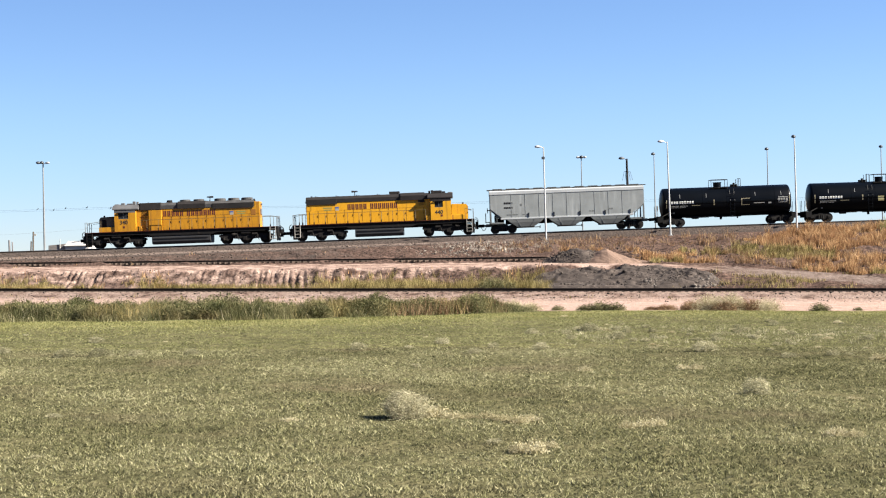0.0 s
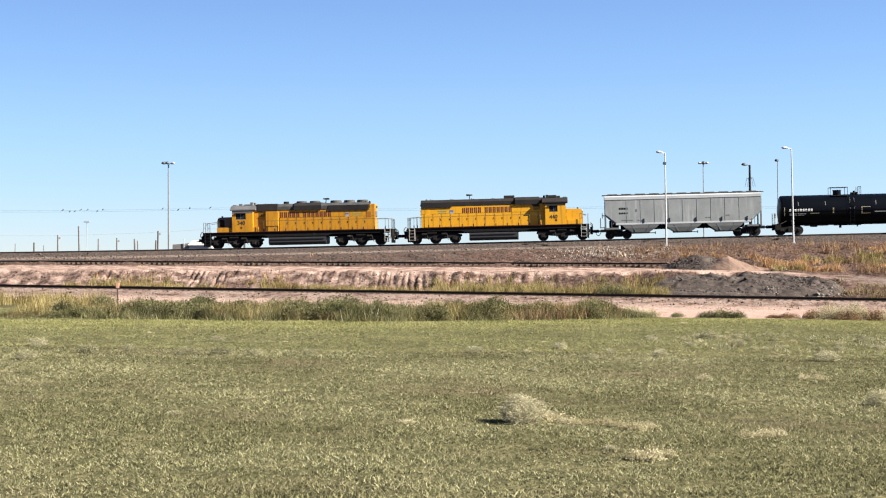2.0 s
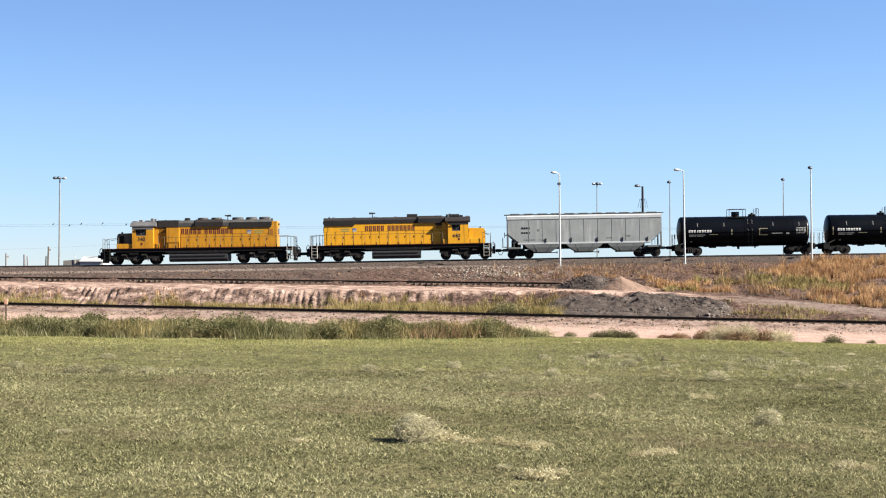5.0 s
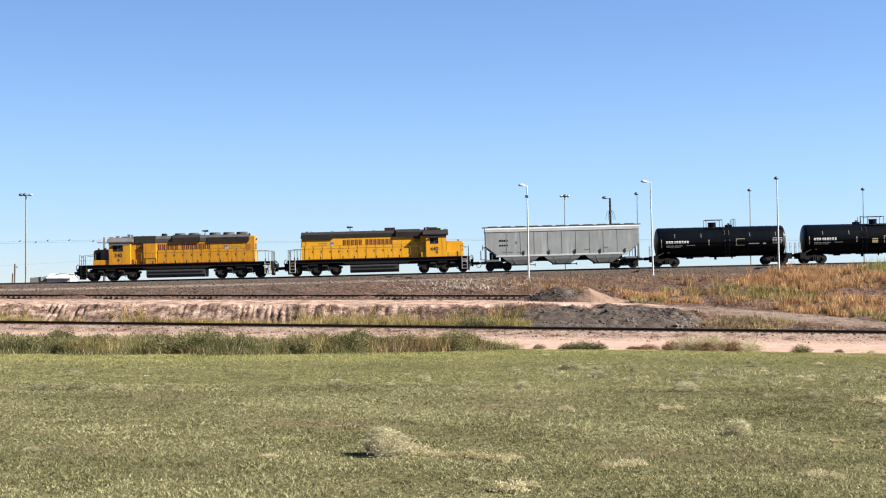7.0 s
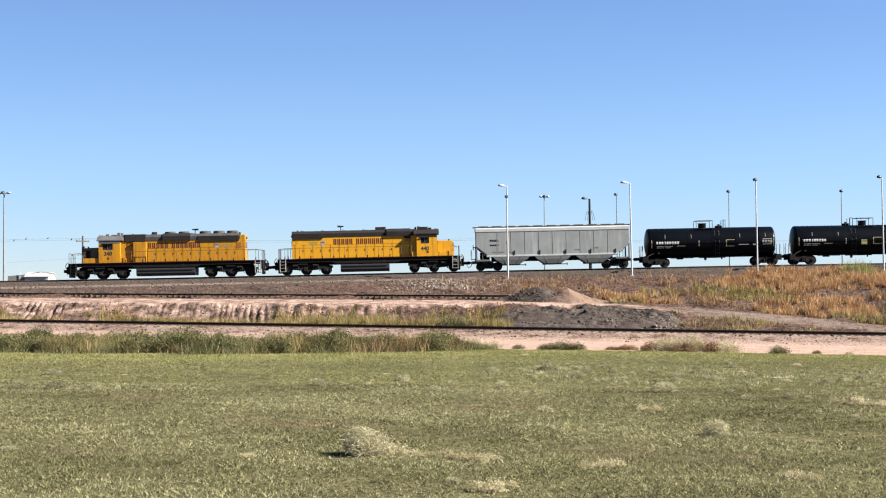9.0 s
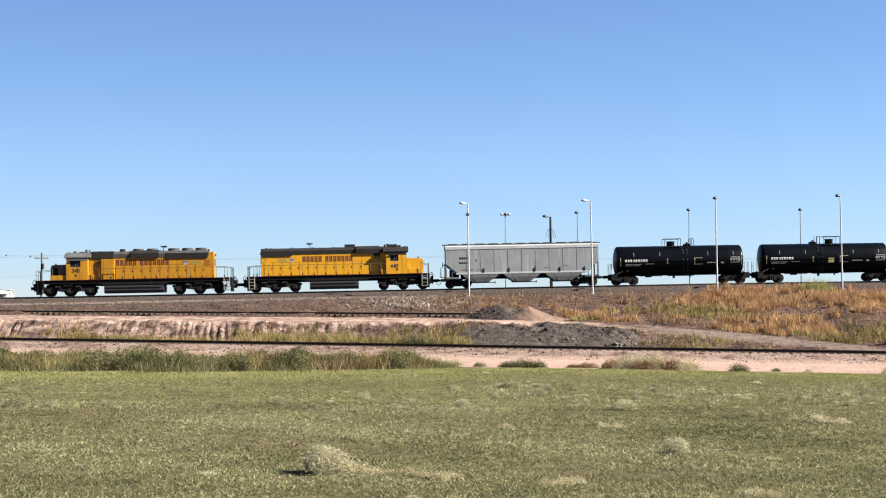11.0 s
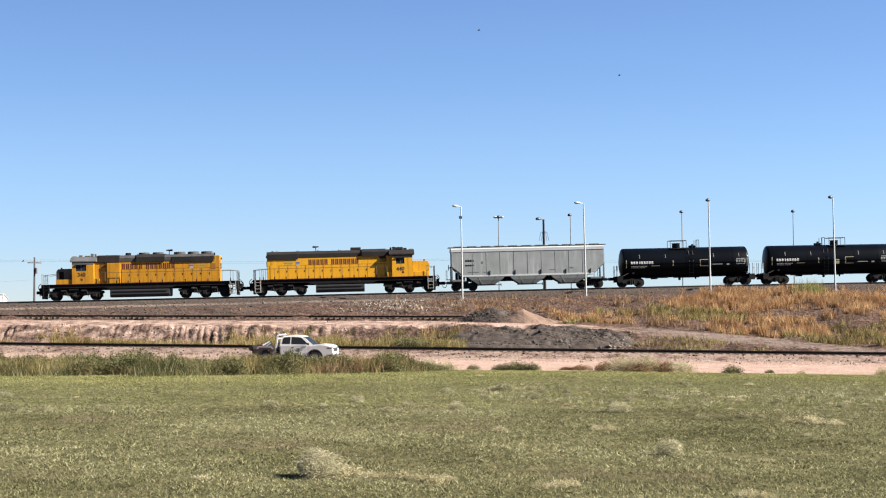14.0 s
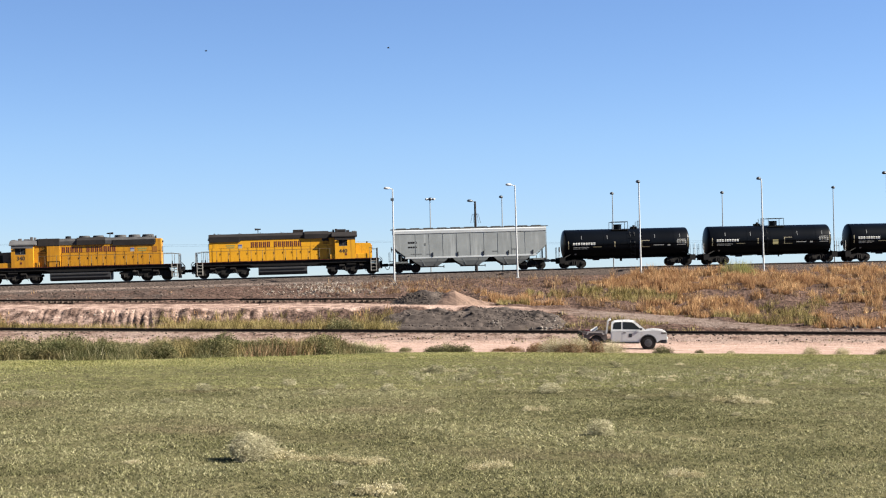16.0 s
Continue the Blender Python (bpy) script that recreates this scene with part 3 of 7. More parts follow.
# ---- rolling stock ----
def wheelset(parent, x, r):
    bm = B()
    rod(bm, (0, -1.0, 0), (0, 1.0, 0), 0.09, 10)
    for s in (-1, 1):
        rod(bm, (0, s * 0.70, 0), (0, s * 0.84, 0), r, 28)
        rod(bm, (0, s * 0.66, 0), (0, s * 0.70, 0), r + 0.03, 28)
        rod(bm, (0, s * 0.84, 0), (0, s * 0.90, 0), r * 0.4, 14)
        for k in range(3):
            a = k * 2.09
            rod(bm, (math.cos(a) * r * 0.65, s * 0.845, math.sin(a) * r * 0.65), (math.cos(a) * r * 0.65, s * 0.855, math.sin(a) * r * 0.65), 0.05, 8)
    w = part("wheelset", bm, STEEL, parent, "worn steel wheels on an axle")
    w.matrix_basis = pose(x, 0, r)
    w["radius"] = r
    return w


def loco_bogie(parent, xc):
    bm = B()
    for y in (-1.12, 1.12):
        prism(bm, [(xc + a, z) for a, z in ((-2.75, 0.75), (-2.7, 0.95), (-1.6, 1.02), (-1.2, 0.9), (-0.7, 1.02), (0.7, 1.02), (1.2, 0.9), (1.6, 1.02), (2.7, 0.95), (2.75, 0.75),
                                               (2.45, 0.62), (2.35, 0.30), (1.80, 0.30), (1.6, 0.55), (0.6, 0.48), (0.3, 0.28), (-0.3, 0.28), (-0.6, 0.48), (-1.6, 0.55), (-1.80, 0.30), (-2.35, 0.30), (-2.45, 0.62))], y - 0.09, y + 0.09)
        for ax in (-2.07, 0, 2.07):
            bx(bm, xc + ax - 0.2, xc + ax + 0.2, y - 0.2, y + 0.2, 0.36, 0.7, 0.03)
        for ax in (-1.05, 1.05):
            for q in (-0.25, 0.0, 0.25):
                rod(bm, (xc + ax + q, y * 1.06, 0.62), (xc + ax + q, y * 1.06, 1.1), 0.095, 10)
            rod(bm, (xc + ax - 0.3, y * 1.14, 0.95), (xc + ax + 0.25, y * 1.14, 0.95), 0.13, 12)
            bar(bm, (xc + ax, y * 1.1, 0.9), (xc + ax + 0.45, y * 1.1, 0.35), 0.06, 0.05)
        for ax in (-2.55, 2.55):
            rod(bm, (xc + ax, y, 0.85), (xc + ax, y, 0.32), 0.05, 8)
    bx(bm, xc - 2.4, xc + 2.4, -0.5, 0.5, 0.55, 1.2)
    b = part("bogie", bm, TRUCKIRON, parent, "dusty three-axle bogie frame")
    for ax in (-2.07, 0, 2.07):
        wheelset(b, xc + ax, 0.51)
    return b


def coupler(parent, x, way, h=0.86):
    bm = B()
    bx(bm, x - way * 0.9, x - way * 0.12, -0.08, 0.08, h - 0.09, h + 0.09, 0.02)
    bx(bm, x - way * 0.28, x + way * 0.05, -0.16, 0.10, h - 0.16, h + 0.16, 0.04)
    bx(bm, x - way * 0.16, x + way * 0.10, 0.04, 0.16, h - 0.14, h + 0.14, 0.03)
    return part("coupler", bm, BLACKIRON, parent, "cast iron knuckle coupler")


def locomotive(number, flip, fans, label):
    """A six-axle road switcher, about 21 m over couplers; its nose looks west, or east when flipped."""
    L = 20.98
    front, rear = (-0.42, 0.36) if fans else (0.0, -0.44)   # porches longer or shorter than usual
    PAINT = DIRTYYELLOW if fans else YELLOW
    w0, w1 = (0.40, 1.47) if fans else (0.85, 1.72)   # side window within the cab
    c0, c1 = (3.50, 5.72) if fans else (3.12, 5.26)   # cab
    nose, hend = (c0 - 1.74, 18.74) if fans else (c0 - 1.74, 18.36)
    t = thing("diesel_locomotive", label, "locomotive", "two yellow locomotives")
    X = (lambda x: L / 2 - x) if flip else (lambda x: x - L / 2)

    def box(bm, x0, x1, *rest):
        a, b = X(x0), X(x1)
        return bx(bm, min(a, b), max(a, b), *rest)

    def pr(bm, pts, y0, y1):
        return prism(bm, [(X(x), z) for x, z in pts], y0, y1)

    def P(name, bm, mat, lab="", parent=t, smooth=False):
        return part(name, bm, mat, parent, lab, smooth)

    # frame, deck and ends
    bm = B()
    pr(bm, [(0.95 + front, 1.28), (1.0 + front, 1.62), (20.0 + rear, 1.62), (20.03 + rear, 1.28), (14.2, 1.28), (13.7, 1.12), (7.3, 1.12), (6.8, 1.28)], -1.42, 1.42)
    box(bm, 1.6, 19.4, -0.75, 0.75, 1.0, 1.30)
    box(bm, 1.6, 6.2, -0.75, 0.75, 0.72, 1.1)
    box(bm, 14.8, 19.4, -0.75, 0.75, 0.72, 1.1)
    P("underframe", bm, BLACKIRON, "grimy black side sill")
    bm = B()
    box(bm, 0.9 + front, 20.08 + rear, -1.55, 1.55, 1.622, 1.665, 0.01)
    P("walkway", bm, material_once("walkway_edge", (0.11, 0.03, 0.018)), "walkway with a dull red edge")
    for x0, x1 in ((0.72 + front, 0.92 + front), (20.06 + rear, 20.26 + rear)):
        bm = B()
        box(bm, x0, x1, -1.5, 1.5, 0.75, 1.66, 0.02)
        box(bm, x0 + 0.02, x1 - 0.02, -1.2, 1.2, 0.18, 0.75, 0.02)
        P("pilot", bm, BLACKIRON, "black end plate")
        for side in (-1.46, 1.46):
            bm = B()
            inner = x1 + 0.05 if x0 < 5 else x0 - 0.05
            outer = x1 + 0.62 if x0 < 5 else x0 - 0.62
            for z in (0.38, 0.72, 1.06, 1.38):
                box(bm, min(inner, outer), max(inner, outer), side - 0.14, side + 0.10, z - 0.02, z + 0.02)
            for xx in (inner, outer):
                box(bm, xx - 0.03, xx + 0.03, side - 0.15, side + 0.11, 0.32, 1.64)
            pale = side < 0 and not (fans and x0 < 5)
            P("steps", bm, PALERAIL if pale else BLACKIRON, "pale edged corner steps" if pale else "black corner steps")
        xe = 0.62 + front if x0 < 5 else 20.36 + rear
        for y in (-1.05, -0.8, -0.55, 0.55, 0.8, 1.05):
            bm = B()
            for k in range(5):
                a, b = k / 5, (k + 1) / 5
                rod(bm, (X(xe + (0.15 if x0 < 5 else -0.15) * (1 - math.sin(a * math.pi))), y, 1.2 - 0.75 * a), (X(xe + (0.15 if x0 < 5 else -0.15) * (1 - math.sin(b * math.pi))), y, 1.2 - 0.75 * b), 0.03, 6)
            P("air_hose", bm, RUBBER, "hanging black air hose")
        bm = B()
        for y in (-1.45, -0.5, 0.5, 1.45):
            rod(bm, (X(x0 + 0.1), y, 1.66), (X(x0 + 0.1), y, 2.72), 0.03, 6)
        for y0, y1 in ((-1.45, -0.5), (0.5, 1.45)):
            for z in (2.2, 2.72):
                rod(bm, (X(x0 + 0.1), y0, z), (X(x0 + 0.1), y1, z), 0.026, 6)
        for y in (-0.5, 0.5):
            rod(bm, (X(x0 + 0.1), y, 2.66), (X(x0 + 0.1), y * 0.1, 2.48), 0.018, 6)
        P("end_railing", bm, RAILGREY, "thin grey end railing with a chain")
        out = -1 if x0 < 5 else 1
        for y, zt in ((-0.9, 1.75), (0.85, 1.6)):
            bm = B()
            pts = [(xe + out * 0.28 * math.sin(a), zt - 0.75 * (1 - math.cos(a)) / 2) for a in np.linspace(0, math.pi, 8)]
            for (xa, za), (xb, zb) in zip(pts[:-1], pts[1:]):
                rod(bm, (X(xa), y, za), (X(xb), y, zb), 0.035, 6)
            P("jumper_cable", bm, RUBBER, "looped black jumper cable")
        bm = B()
        box(bm, min(xe, xe + out * 0.3), max(xe, xe + out * 0.3), -0.45, 0.45, 0.55, 1.35, 0.05)
        P("draft_gear", bm, BLACKIRON, "black draft gear housing")
        bm = B()
        rod(bm, (X(xe + out * 0.05), -1.35, 0.45), (X(xe + out * 0.05), -0.25, 0.95), 0.025, 6)
        P("uncoupling_lever", bm, PALERAIL, "thin uncoupling lever")
    coupler(t, X(0.02 + front), -1 if not flip else 1)
    coupler(t, X(L - 0.02 + rear), 1 if not flip else -1)
    # tanks and running gear
    f0, f1 = (7.35, 13.5) if fans else (8.2, 13.27)
    bm = B()
    section(bm, [(-1.35, 0.50), (-1.2, 0.27), (-0.8, 0.20), (0.8, 0.20), (1.2, 0.27), (1.35, 0.50), (1.38, 0.95), (1.25, 1.12), (-1.25, 1.12), (-1.38, 0.95)], *sorted((X(f0), X(f1))))
    ft = P("fuel_tank", bm, TANKDUST, "black rounded fuel tank")
    bm = B()
    box(bm, f0 + 0.2, f1 - 0.2, -1.43, -1.36, 0.78, 0.83)
    P("tank_rib", bm, TRUCKIRON, parent=ft)
    bm = B()
    rod(bm, (X(f0 + 0.1), -1.22, 1.2), (X(f1 + 0.3), -1.22, 1.2), 0.13, 14)
    P("air_reservoir", bm, TANKDUST, "long cylinder above the tank", smooth=False)
    loco_bogie(t, X(3.66 if fans else 3.48))
    loco_bogie(t, X(17.12 if fans else 16.92))
    # long hood
    bm = B()
    box(bm, c1 - 0.02, hend - 0.02, -0.94, 0.94, 1.66, 3.90, 0.03)
    hood = P("long_hood", bm, PAINT, "yellow engine hood")
    bm = B()
    section(bm, [(-0.98, 3.90), (-1.0, 4.28), (-0.72, 4.56), (0.72, 4.56), (1.0, 4.28), (0.98, 3.90)], *sorted((X(c1 + 0.2), X(18.1 if fans else hend))))
    roof = P("hood_roof", bm, FANGREY if fans else ROOFGREY, "weathered grey hood roof")
    for k in range(6):
        xs_ = c1 + 1.0 + k * (hend - c1 - 2.2) / 5
        bm = B()
        box(bm, xs_ - 0.03, xs_ + 0.03, -0.74, 0.74, 4.56, 4.60)
        P("roof_seam", bm, ROOFGREY, "", roof)
        bm = B()
        rod(bm, (X(xs_ + 0.2), -0.5, 4.56), (X(xs_ + 0.2), -0.5, 4.66), 0.05, 8)
        P("lifting_eye", bm, ROOFGREY, "", roof)
    if fans:
        bm = B()
        box(bm, 18.1, 18.74, -0.93, 0.93, 3.82, 4.36, 0.08)
        P("hood_end", bm, PAINT, "rounded yellow rear end")
    # radiator intake, brake hatch, blower duct
    r0, r1 = (13.75, 18.1) if fans else (15.1, 18.3)
    for side in (-1, 1):
        bm = B()
        box(bm, r0, r1, side * 0.98, side * 1.03, 3.72, 4.30, 0.01)
        ri = P("radiator_intake", bm, material_once("dark_radiator_mesh", (0.03, 0.028, 0.027)), "black radiator mesh")
        sl = B()
        box(sl, r0 + 0.05, r1 - 0.05, side * 1.03, side * 1.045, -0.012, 0.012)
        first = part("slat", sl, ROOFGREY, ri)
        first.matrix_basis = pose(0, 0, 3.8)
        for k in range(1, 5):
            share(first, pose(0, 0, 3.8 + 0.11 * k), ri)
    bm = B()
    h0, h1 = (10.1, 13.0) if fans else (5.9, 8.4)
    section(bm, [(-1.1, 3.86), (-1.13, 4.34), (-0.8, 4.64), (0.8, 4.64), (1.13, 4.34), (1.1, 3.86)], *sorted((X(h0), X(h1))))
    P("brake_hatch", bm, ROOFGREY, "bulging grey brake grid hatch")
    if fans:
        bm = B()
        box(bm, 6.06, 8.35, -1.04, 1.04, 3.80, 4.60, 0.08)
        P("air_filter_hatch", bm, ROOFGREY)
        bm = B()
        box(bm, 7.05, 8.4, -1.22, 1.22, 1.67, 3.78, 0.03)
        P("air_filter_box", bm, PAINT, "wide yellow filter housing")
        for x, r in ((14.45, 0.62), (15.9, 0.62), (17.3, 0.62), (10.75, 0.58), (12.2, 0.58), (9.1, 0.3)):
            bm = B()
            rod(bm, (X(x), 0, 4.56), (X(x), 0, 4.80), r, 20, r * 0.96)
            rod(bm, (X(x), 0, 4.80), (X(x), 0, 4.83), r * 0.96, 20, r * 0.8)
            P("roof_fan", bm, FANGREY if r > 0.4 else BLACKIRON, "round roof fan housing")
    else:
        bm = B()
        box(bm, 8.5, 9.6, -0.5, 0.5, 4.55, 4.86, 0.05)
        P("exhaust_stack", bm, ROOFGREY)
        bm = B()
        section(bm, [(-1.02, 3.62), (-1.02, 4.0), (1.02, 4.0), (1.02, 3.62)], *sorted((X(5.9), X(6.6))))
        P("filter_band", bm, ROOFGREY)
    # horn
    bm = B()
    hx = 13.38 if fans else 13.25
    rod(bm, (X(hx), 0, 4.5), (X(hx), 0, 4.98), 0.04, 8)
    for y in (-0.22, 0.0, 0.22):
        rod(bm, (X(hx - 0.3), y, 5.02), (X(hx + 0.32), y, 5.02), 0.05, 8, 0.10)
    bx(bm, X(hx) - 0.06, X(hx) + 0.06, -0.3, 0.3, 4.93, 4.99)
    P("air_horn", bm, ROOFGREY, "triple air horn")
    # hood doors with latches
    sh = B()
    bx(sh, -0.445, 0.445, -0.014, 0.014, -0.68, 0.68, 0.006)
    first = None
    for x in (np.arange(8.95, 18.2, 0.925) if fans else np.arange(6.45, 18.0, 0.925)):
        for side in (-1, 1):
            m = pose(X(x), side * 0.953, 2.38)
            if first is None:
                first = part("hood_door", sh, PAINT, hood)
                first.matrix_basis = m
                lb = B()
                bx(lb, -0.02, 0.02, -0.03, 0.03, -0.10, 0.10, 0.01)
                latch = part("latch", lb, ROOFGREY, t)
                latch.matrix_basis = pose(X(x) + 0.38, side * 0.965, 2.5)
            else:
                share(first, m, hood)
                share(latch, pose(X(x) + 0.38, side * 0.965, 2.5), t)
    # dark slots between the doors, a louvred panel near the rear end and a red-edged hatch
    bm = B()
    for x in (np.arange(8.95, 18.2, 0.925) if fans else np.arange(6.45, 18.0, 0.925)):
        box(bm, x - 0.4635 - 0.011, x - 0.4635 + 0.011, -0.947, -0.938, 1.70, 3.08)
    box(bm, c1 + 0.3, hend - 0.1, -0.946, -0.938, 3.075, 3.095)
    P("door_seams", bm, BLACKIRON, "dark seams between the hood doors", hood)
    bm = B()
    box(bm, hend - 0.95, hend - 0.45, -0.956, -0.938, 2.95, 3.55, 0.01)
    P("louvre_panel", bm, PAINT if not fans else material_once("rusty_hatch_paint", (0.26, 0.11, 0.022)), "small discoloured hatch", hood)
    bm = B()
    box(bm, hend - 0.03, hend + 0.05, -0.55, 0.55, 3.0, 3.6, 0.02)
    rod(bm, (X(hend + 0.02), -0.16, 4.05), (X(hend + 0.12), -0.16, 4.05), 0.11, 12)
    rod(bm, (X(hend + 0.02), 0.16, 4.05), (X(hend + 0.12), 0.16, 4.05), 0.11, 12)
    P("rear_headlight", bm, CABGREY, "rear headlight pair and number board")
    # cab
    bm = B()
    for side in (-1, 1):
        o, i = side * 1.52, side * 1.46
        box(bm, c0, c1, o, i, 1.67, 2.98)
        box(bm, c0, c0 + w0, o, i, 2.98, 3.62)
        box(bm, c0 + w1, c1, o, i, 2.98, 3.62)
    box(bm, c0, c0 + 0.07, -1.46, 1.46, 1.67, 2.98)
    box(bm, c0, c0 + 0.07, -1.46, 1.46, 3.62, 4.02)
    box(bm, c0, c0 + 0.07, -0.35, 0.35, 2.98, 3.62)
    for s in (-1, 1):
        box(bm, c0, c0 + 0.07, s * 1.46, s * 1.3, 2.98, 3.62)
    box(bm, c1 - 0.07, c1, -1.46, 1.46, 1.67, 4.02)
    cab = P("cab", bm, PAINT, "yellow driving cab")
    for side in (-1, 1):
        bm = B()
        box(bm, c0, c1, side * 1.52, side * 1.46, 3.62, 4.02)
        P("cab_upper_side", bm, CABGREY if number == "340" else ROOFGREY, "grey strip above the cab window", cab)
    for side in (-1, 1):
        bm = B()
        box(bm, c0 + w0, c0 + w1, side * 1.47, side * 1.48, 2.98, 3.62)
        win = P("cab_window", bm, GLASS, "dark side window", cab)
        bm = B()
        mid = c0 + (w0 + w1) / 2
        box(bm, mid - 0.03, mid + 0.03, side * 1.482, side * 1.505, 2.98, 3.62)
        box(bm, c0 + w0, c0 + w1, side * 1.482, side * 1.505, 2.98, 3.03)
        P("window_bar", bm, CABGREY, "grey sash bar", win)
        bm = B()
        box(bm, c0 + w0 - 0.06, c0 + w1 + 0.06, side * 1.525, side * 1.66, 3.62, 3.68)
        P("sun_visor", bm, ROOFGREY, "", cab)
        bm = B()
        box(bm, c0 + 0.02, c0 + 0.05, side * 0.35, side * 1.3, 2.98, 3.62)
        P("windscreen", bm, GLASS, "", cab)
    bm = B()
    section(bm, [(-1.58, 3.95), (-1.58, 4.05), (-1.1, 4.38), (-0.5, 4.50), (0.5, 4.50), (1.1, 4.38), (1.58, 4.05), (1.58, 3.95)], *sorted((X(c0 - 0.20), X(c1 + 0.30))))
    P("cab_roof", bm, CABGREY if number == "340" else ROOFGREY, "arched grey cab roof")
    bm = B()
    box(bm, c0 - 0.12, c0 + 0.3, -0.55, 0.55, 4.30, 4.58, 0.05)
    rod(bm, (X(c0 - 0.13), -0.18, 4.44), (X(c0 - 0.2), -0.18, 4.44), 0.12, 12)
    rod(bm, (X(c0 - 0.13), 0.18, 4.44), (X(c0 - 0.2), 0.18, 4.44), 0.12, 12)
    P("headlight_box", bm, CABGREY, "headlight housing on the cab roof")
    for x, y, w, h in ((c0 + 0.75, -0.4, 0.18, 0.16), (c0 + 1.35, 0.2, 0.3, 0.12), (c0 + 1.95, -0.5, 0.14, 0.30), (c0 + 2.25, -0.2, 0.10, 0.26)):
        bm = B()
        box(bm, x - w, x + w, y - 0.2, y + 0.2, 4.45, 4.52 + h, 0.03)
        P("roof_aerial", bm, CABGREY if number == "340" else ROOFGREY)
    if number != "340":
        bm = B()
        bx(bm, X(c0 + 1.45) - 0.5, X(c0 + 1.45) + 0.5, -0.6, 0.6, 4.5, 4.78, 0.04)
        P("air_conditioner", bm, ROOFGREY, "dark box on the cab roof")
    for side in (-1, 1):
        bm = B()
        box(bm, c0 - 0.1, c0 + 0.12, side * 0.6, side * 1.15, 4.05, 4.32, 0.02)
        P("number_board", bm, BLACKIRON, "black number board", cab)
        bm = B()
        box(bm, nose - 0.04, nose + 0.02, side * 0.3 - 0.12, side * 0.3 + 0.12, 2.9, 3.14, 0.02)
        P("nose_lamp", bm, LENSWHITE, "clear nose lamp")
    lettering(number, 0.56, DARKLETTER, cab, pose(X(c0 + (0.98 if fans else 1.28)), -1.525, 2.60 if fans else 2.46, 90, 0, 0))
    bm = B()
    bx(bm, X(c0 + 1.0) - 0.1, X(c0 + 1.0) + 0.1, -1.535, -1.522, 2.02, 2.22, 0.004)
    P("builder_plate", bm, RED, "small red plate", cab)
    # short hood and tool boxes
    bm = B()
    pr(bm, [(nose, 1.67), (nose, 3.0), (nose + 0.16, 3.26), (c0, 3.30), (c0, 1.67)], -0.92, 0.92)
    bmesh.ops.bevel(bm, geom=[e for e in bm.edges], offset=0.05, segments=2, affect="EDGES")
    # the lead engine's nose carries the cab's shade in its dark colour
    P("short_hood", bm, NOSEDARK if fans else PAINT, "short hood in dark grey paint with shade in its colour" if fans else "yellow short hood")
    if fans:
        bm = B()
        box(bm, nose + 0.32, nose + 0.78, -0.94, -0.915, 2.2, 3.0, 0.01)
        P("nose_hatch", bm, BLACKIRON, "black side hatch of the short hood")
    for side in (-1, 1):
        bm = B()
        box(bm, nose + 0.06, c1 + 0.55, side * 0.95, side * 1.40, 1.668, 2.16, 0.03)
        P("tool_box", bm, PAINT, "low yellow battery box")
    bm = B()
    box(bm, nose - 0.025, nose + 0.005, -0.5, 0.1, 1.8, 3.0, 0.01)
    P("nose_door", bm, YELLOW)
    # sand box fillers, grab irons and louvres
    for xx in (nose + 0.5, hend - 0.6):
        bm = B()
        rod(bm, (X(xx), -0.6, 3.28 if xx < 5 else 4.3), (X(xx), -0.6, 3.42 if xx < 5 else 4.66), 0.09, 10)
        P("sand_filler", bm, ROOFGREY, "round sand box filler")
    for z in (2.0, 2.35, 2.7, 3.05, 3.4, 3.75):
        bm = B()
        rod(bm, (X(hend + 0.06), -0.85, z), (X(hend + 0.06), -0.45, z), 0.018, 6)
        P("grab_iron", bm, RAILGREY, "thin grab iron")
    lv = B()
    box(lv, c1 + 0.55, c1 + 1.25, -0.952, -0.94, -0.02, 0.02)
    first = part("louvre", lv, BLACKIRON, hood)
    first.matrix_basis = pose(0, 0, 3.3)
    for k in range(1, 5):
        share(first, pose(0, 0, 3.3 + 0.1 * k), hood)
    for xx in (3.6, 17.2):
        bm = B()
        box(bm, xx - 0.5, xx + 0.5, -1.36, -1.22, 1.02, 1.24, 0.03)
        P("brake_cylinder_box", bm, TRUCKIRON, "dusty equipment box above the bogie")
    # railings along the walkway
    posts = [nose + 0.3, c1 + 0.55] + list(np.arange(6.9, 19.2 + rear, 1.18)) + [19.5 + rear]
    sb = B()
    rod(sb, (0, 0, 0), (0, 0, 1.14), 0.024, 6)
    first = None
    for x in posts:
        for side in (-1, 1):
            m = pose(X(x), side * 1.49, 1.665)
            if first is None:
                first = part("stanchion", sb, RAILPAINT, t)
                first.matrix_basis = m
            else:
                share(first, m, t)
    kb = B()
    bx(kb, -0.05, 0.05, -0.03, 0.03, 0, 0.30, 0.01)
    kick = None
    for x in posts[1:]:
        m = pose(X(x), -1.52, 1.64)
        if kick is None:
            kick = part("stanchion_bracket", kb, BLACKIRON, t)
            kick.matrix_basis = m
        else:
            share(kick, m, t)
    for side in (-1.49, 1.49):
        bm = B()
        rod(bm, (X(1.0 + front), side, 2.6), (X(nose + 0.3), side, 2.78), 0.022, 6)
        rod(bm, (X(c1 + 0.55), side, 2.78), (X(19.5 + rear), side, 2.78), 0.022, 6)
        rod(bm, (X(19.5 + rear), side, 2.78), (X(20.1 + rear), side, 2.68), 0.022, 6)
        P("handrail", bm, RAILPAINT, "thin handrail")
    # lettering as bars in its colour, emblem and small print
    words, start, size = ((5, 7), (8.55 if fans else 8.75), 0.46)
    x = start
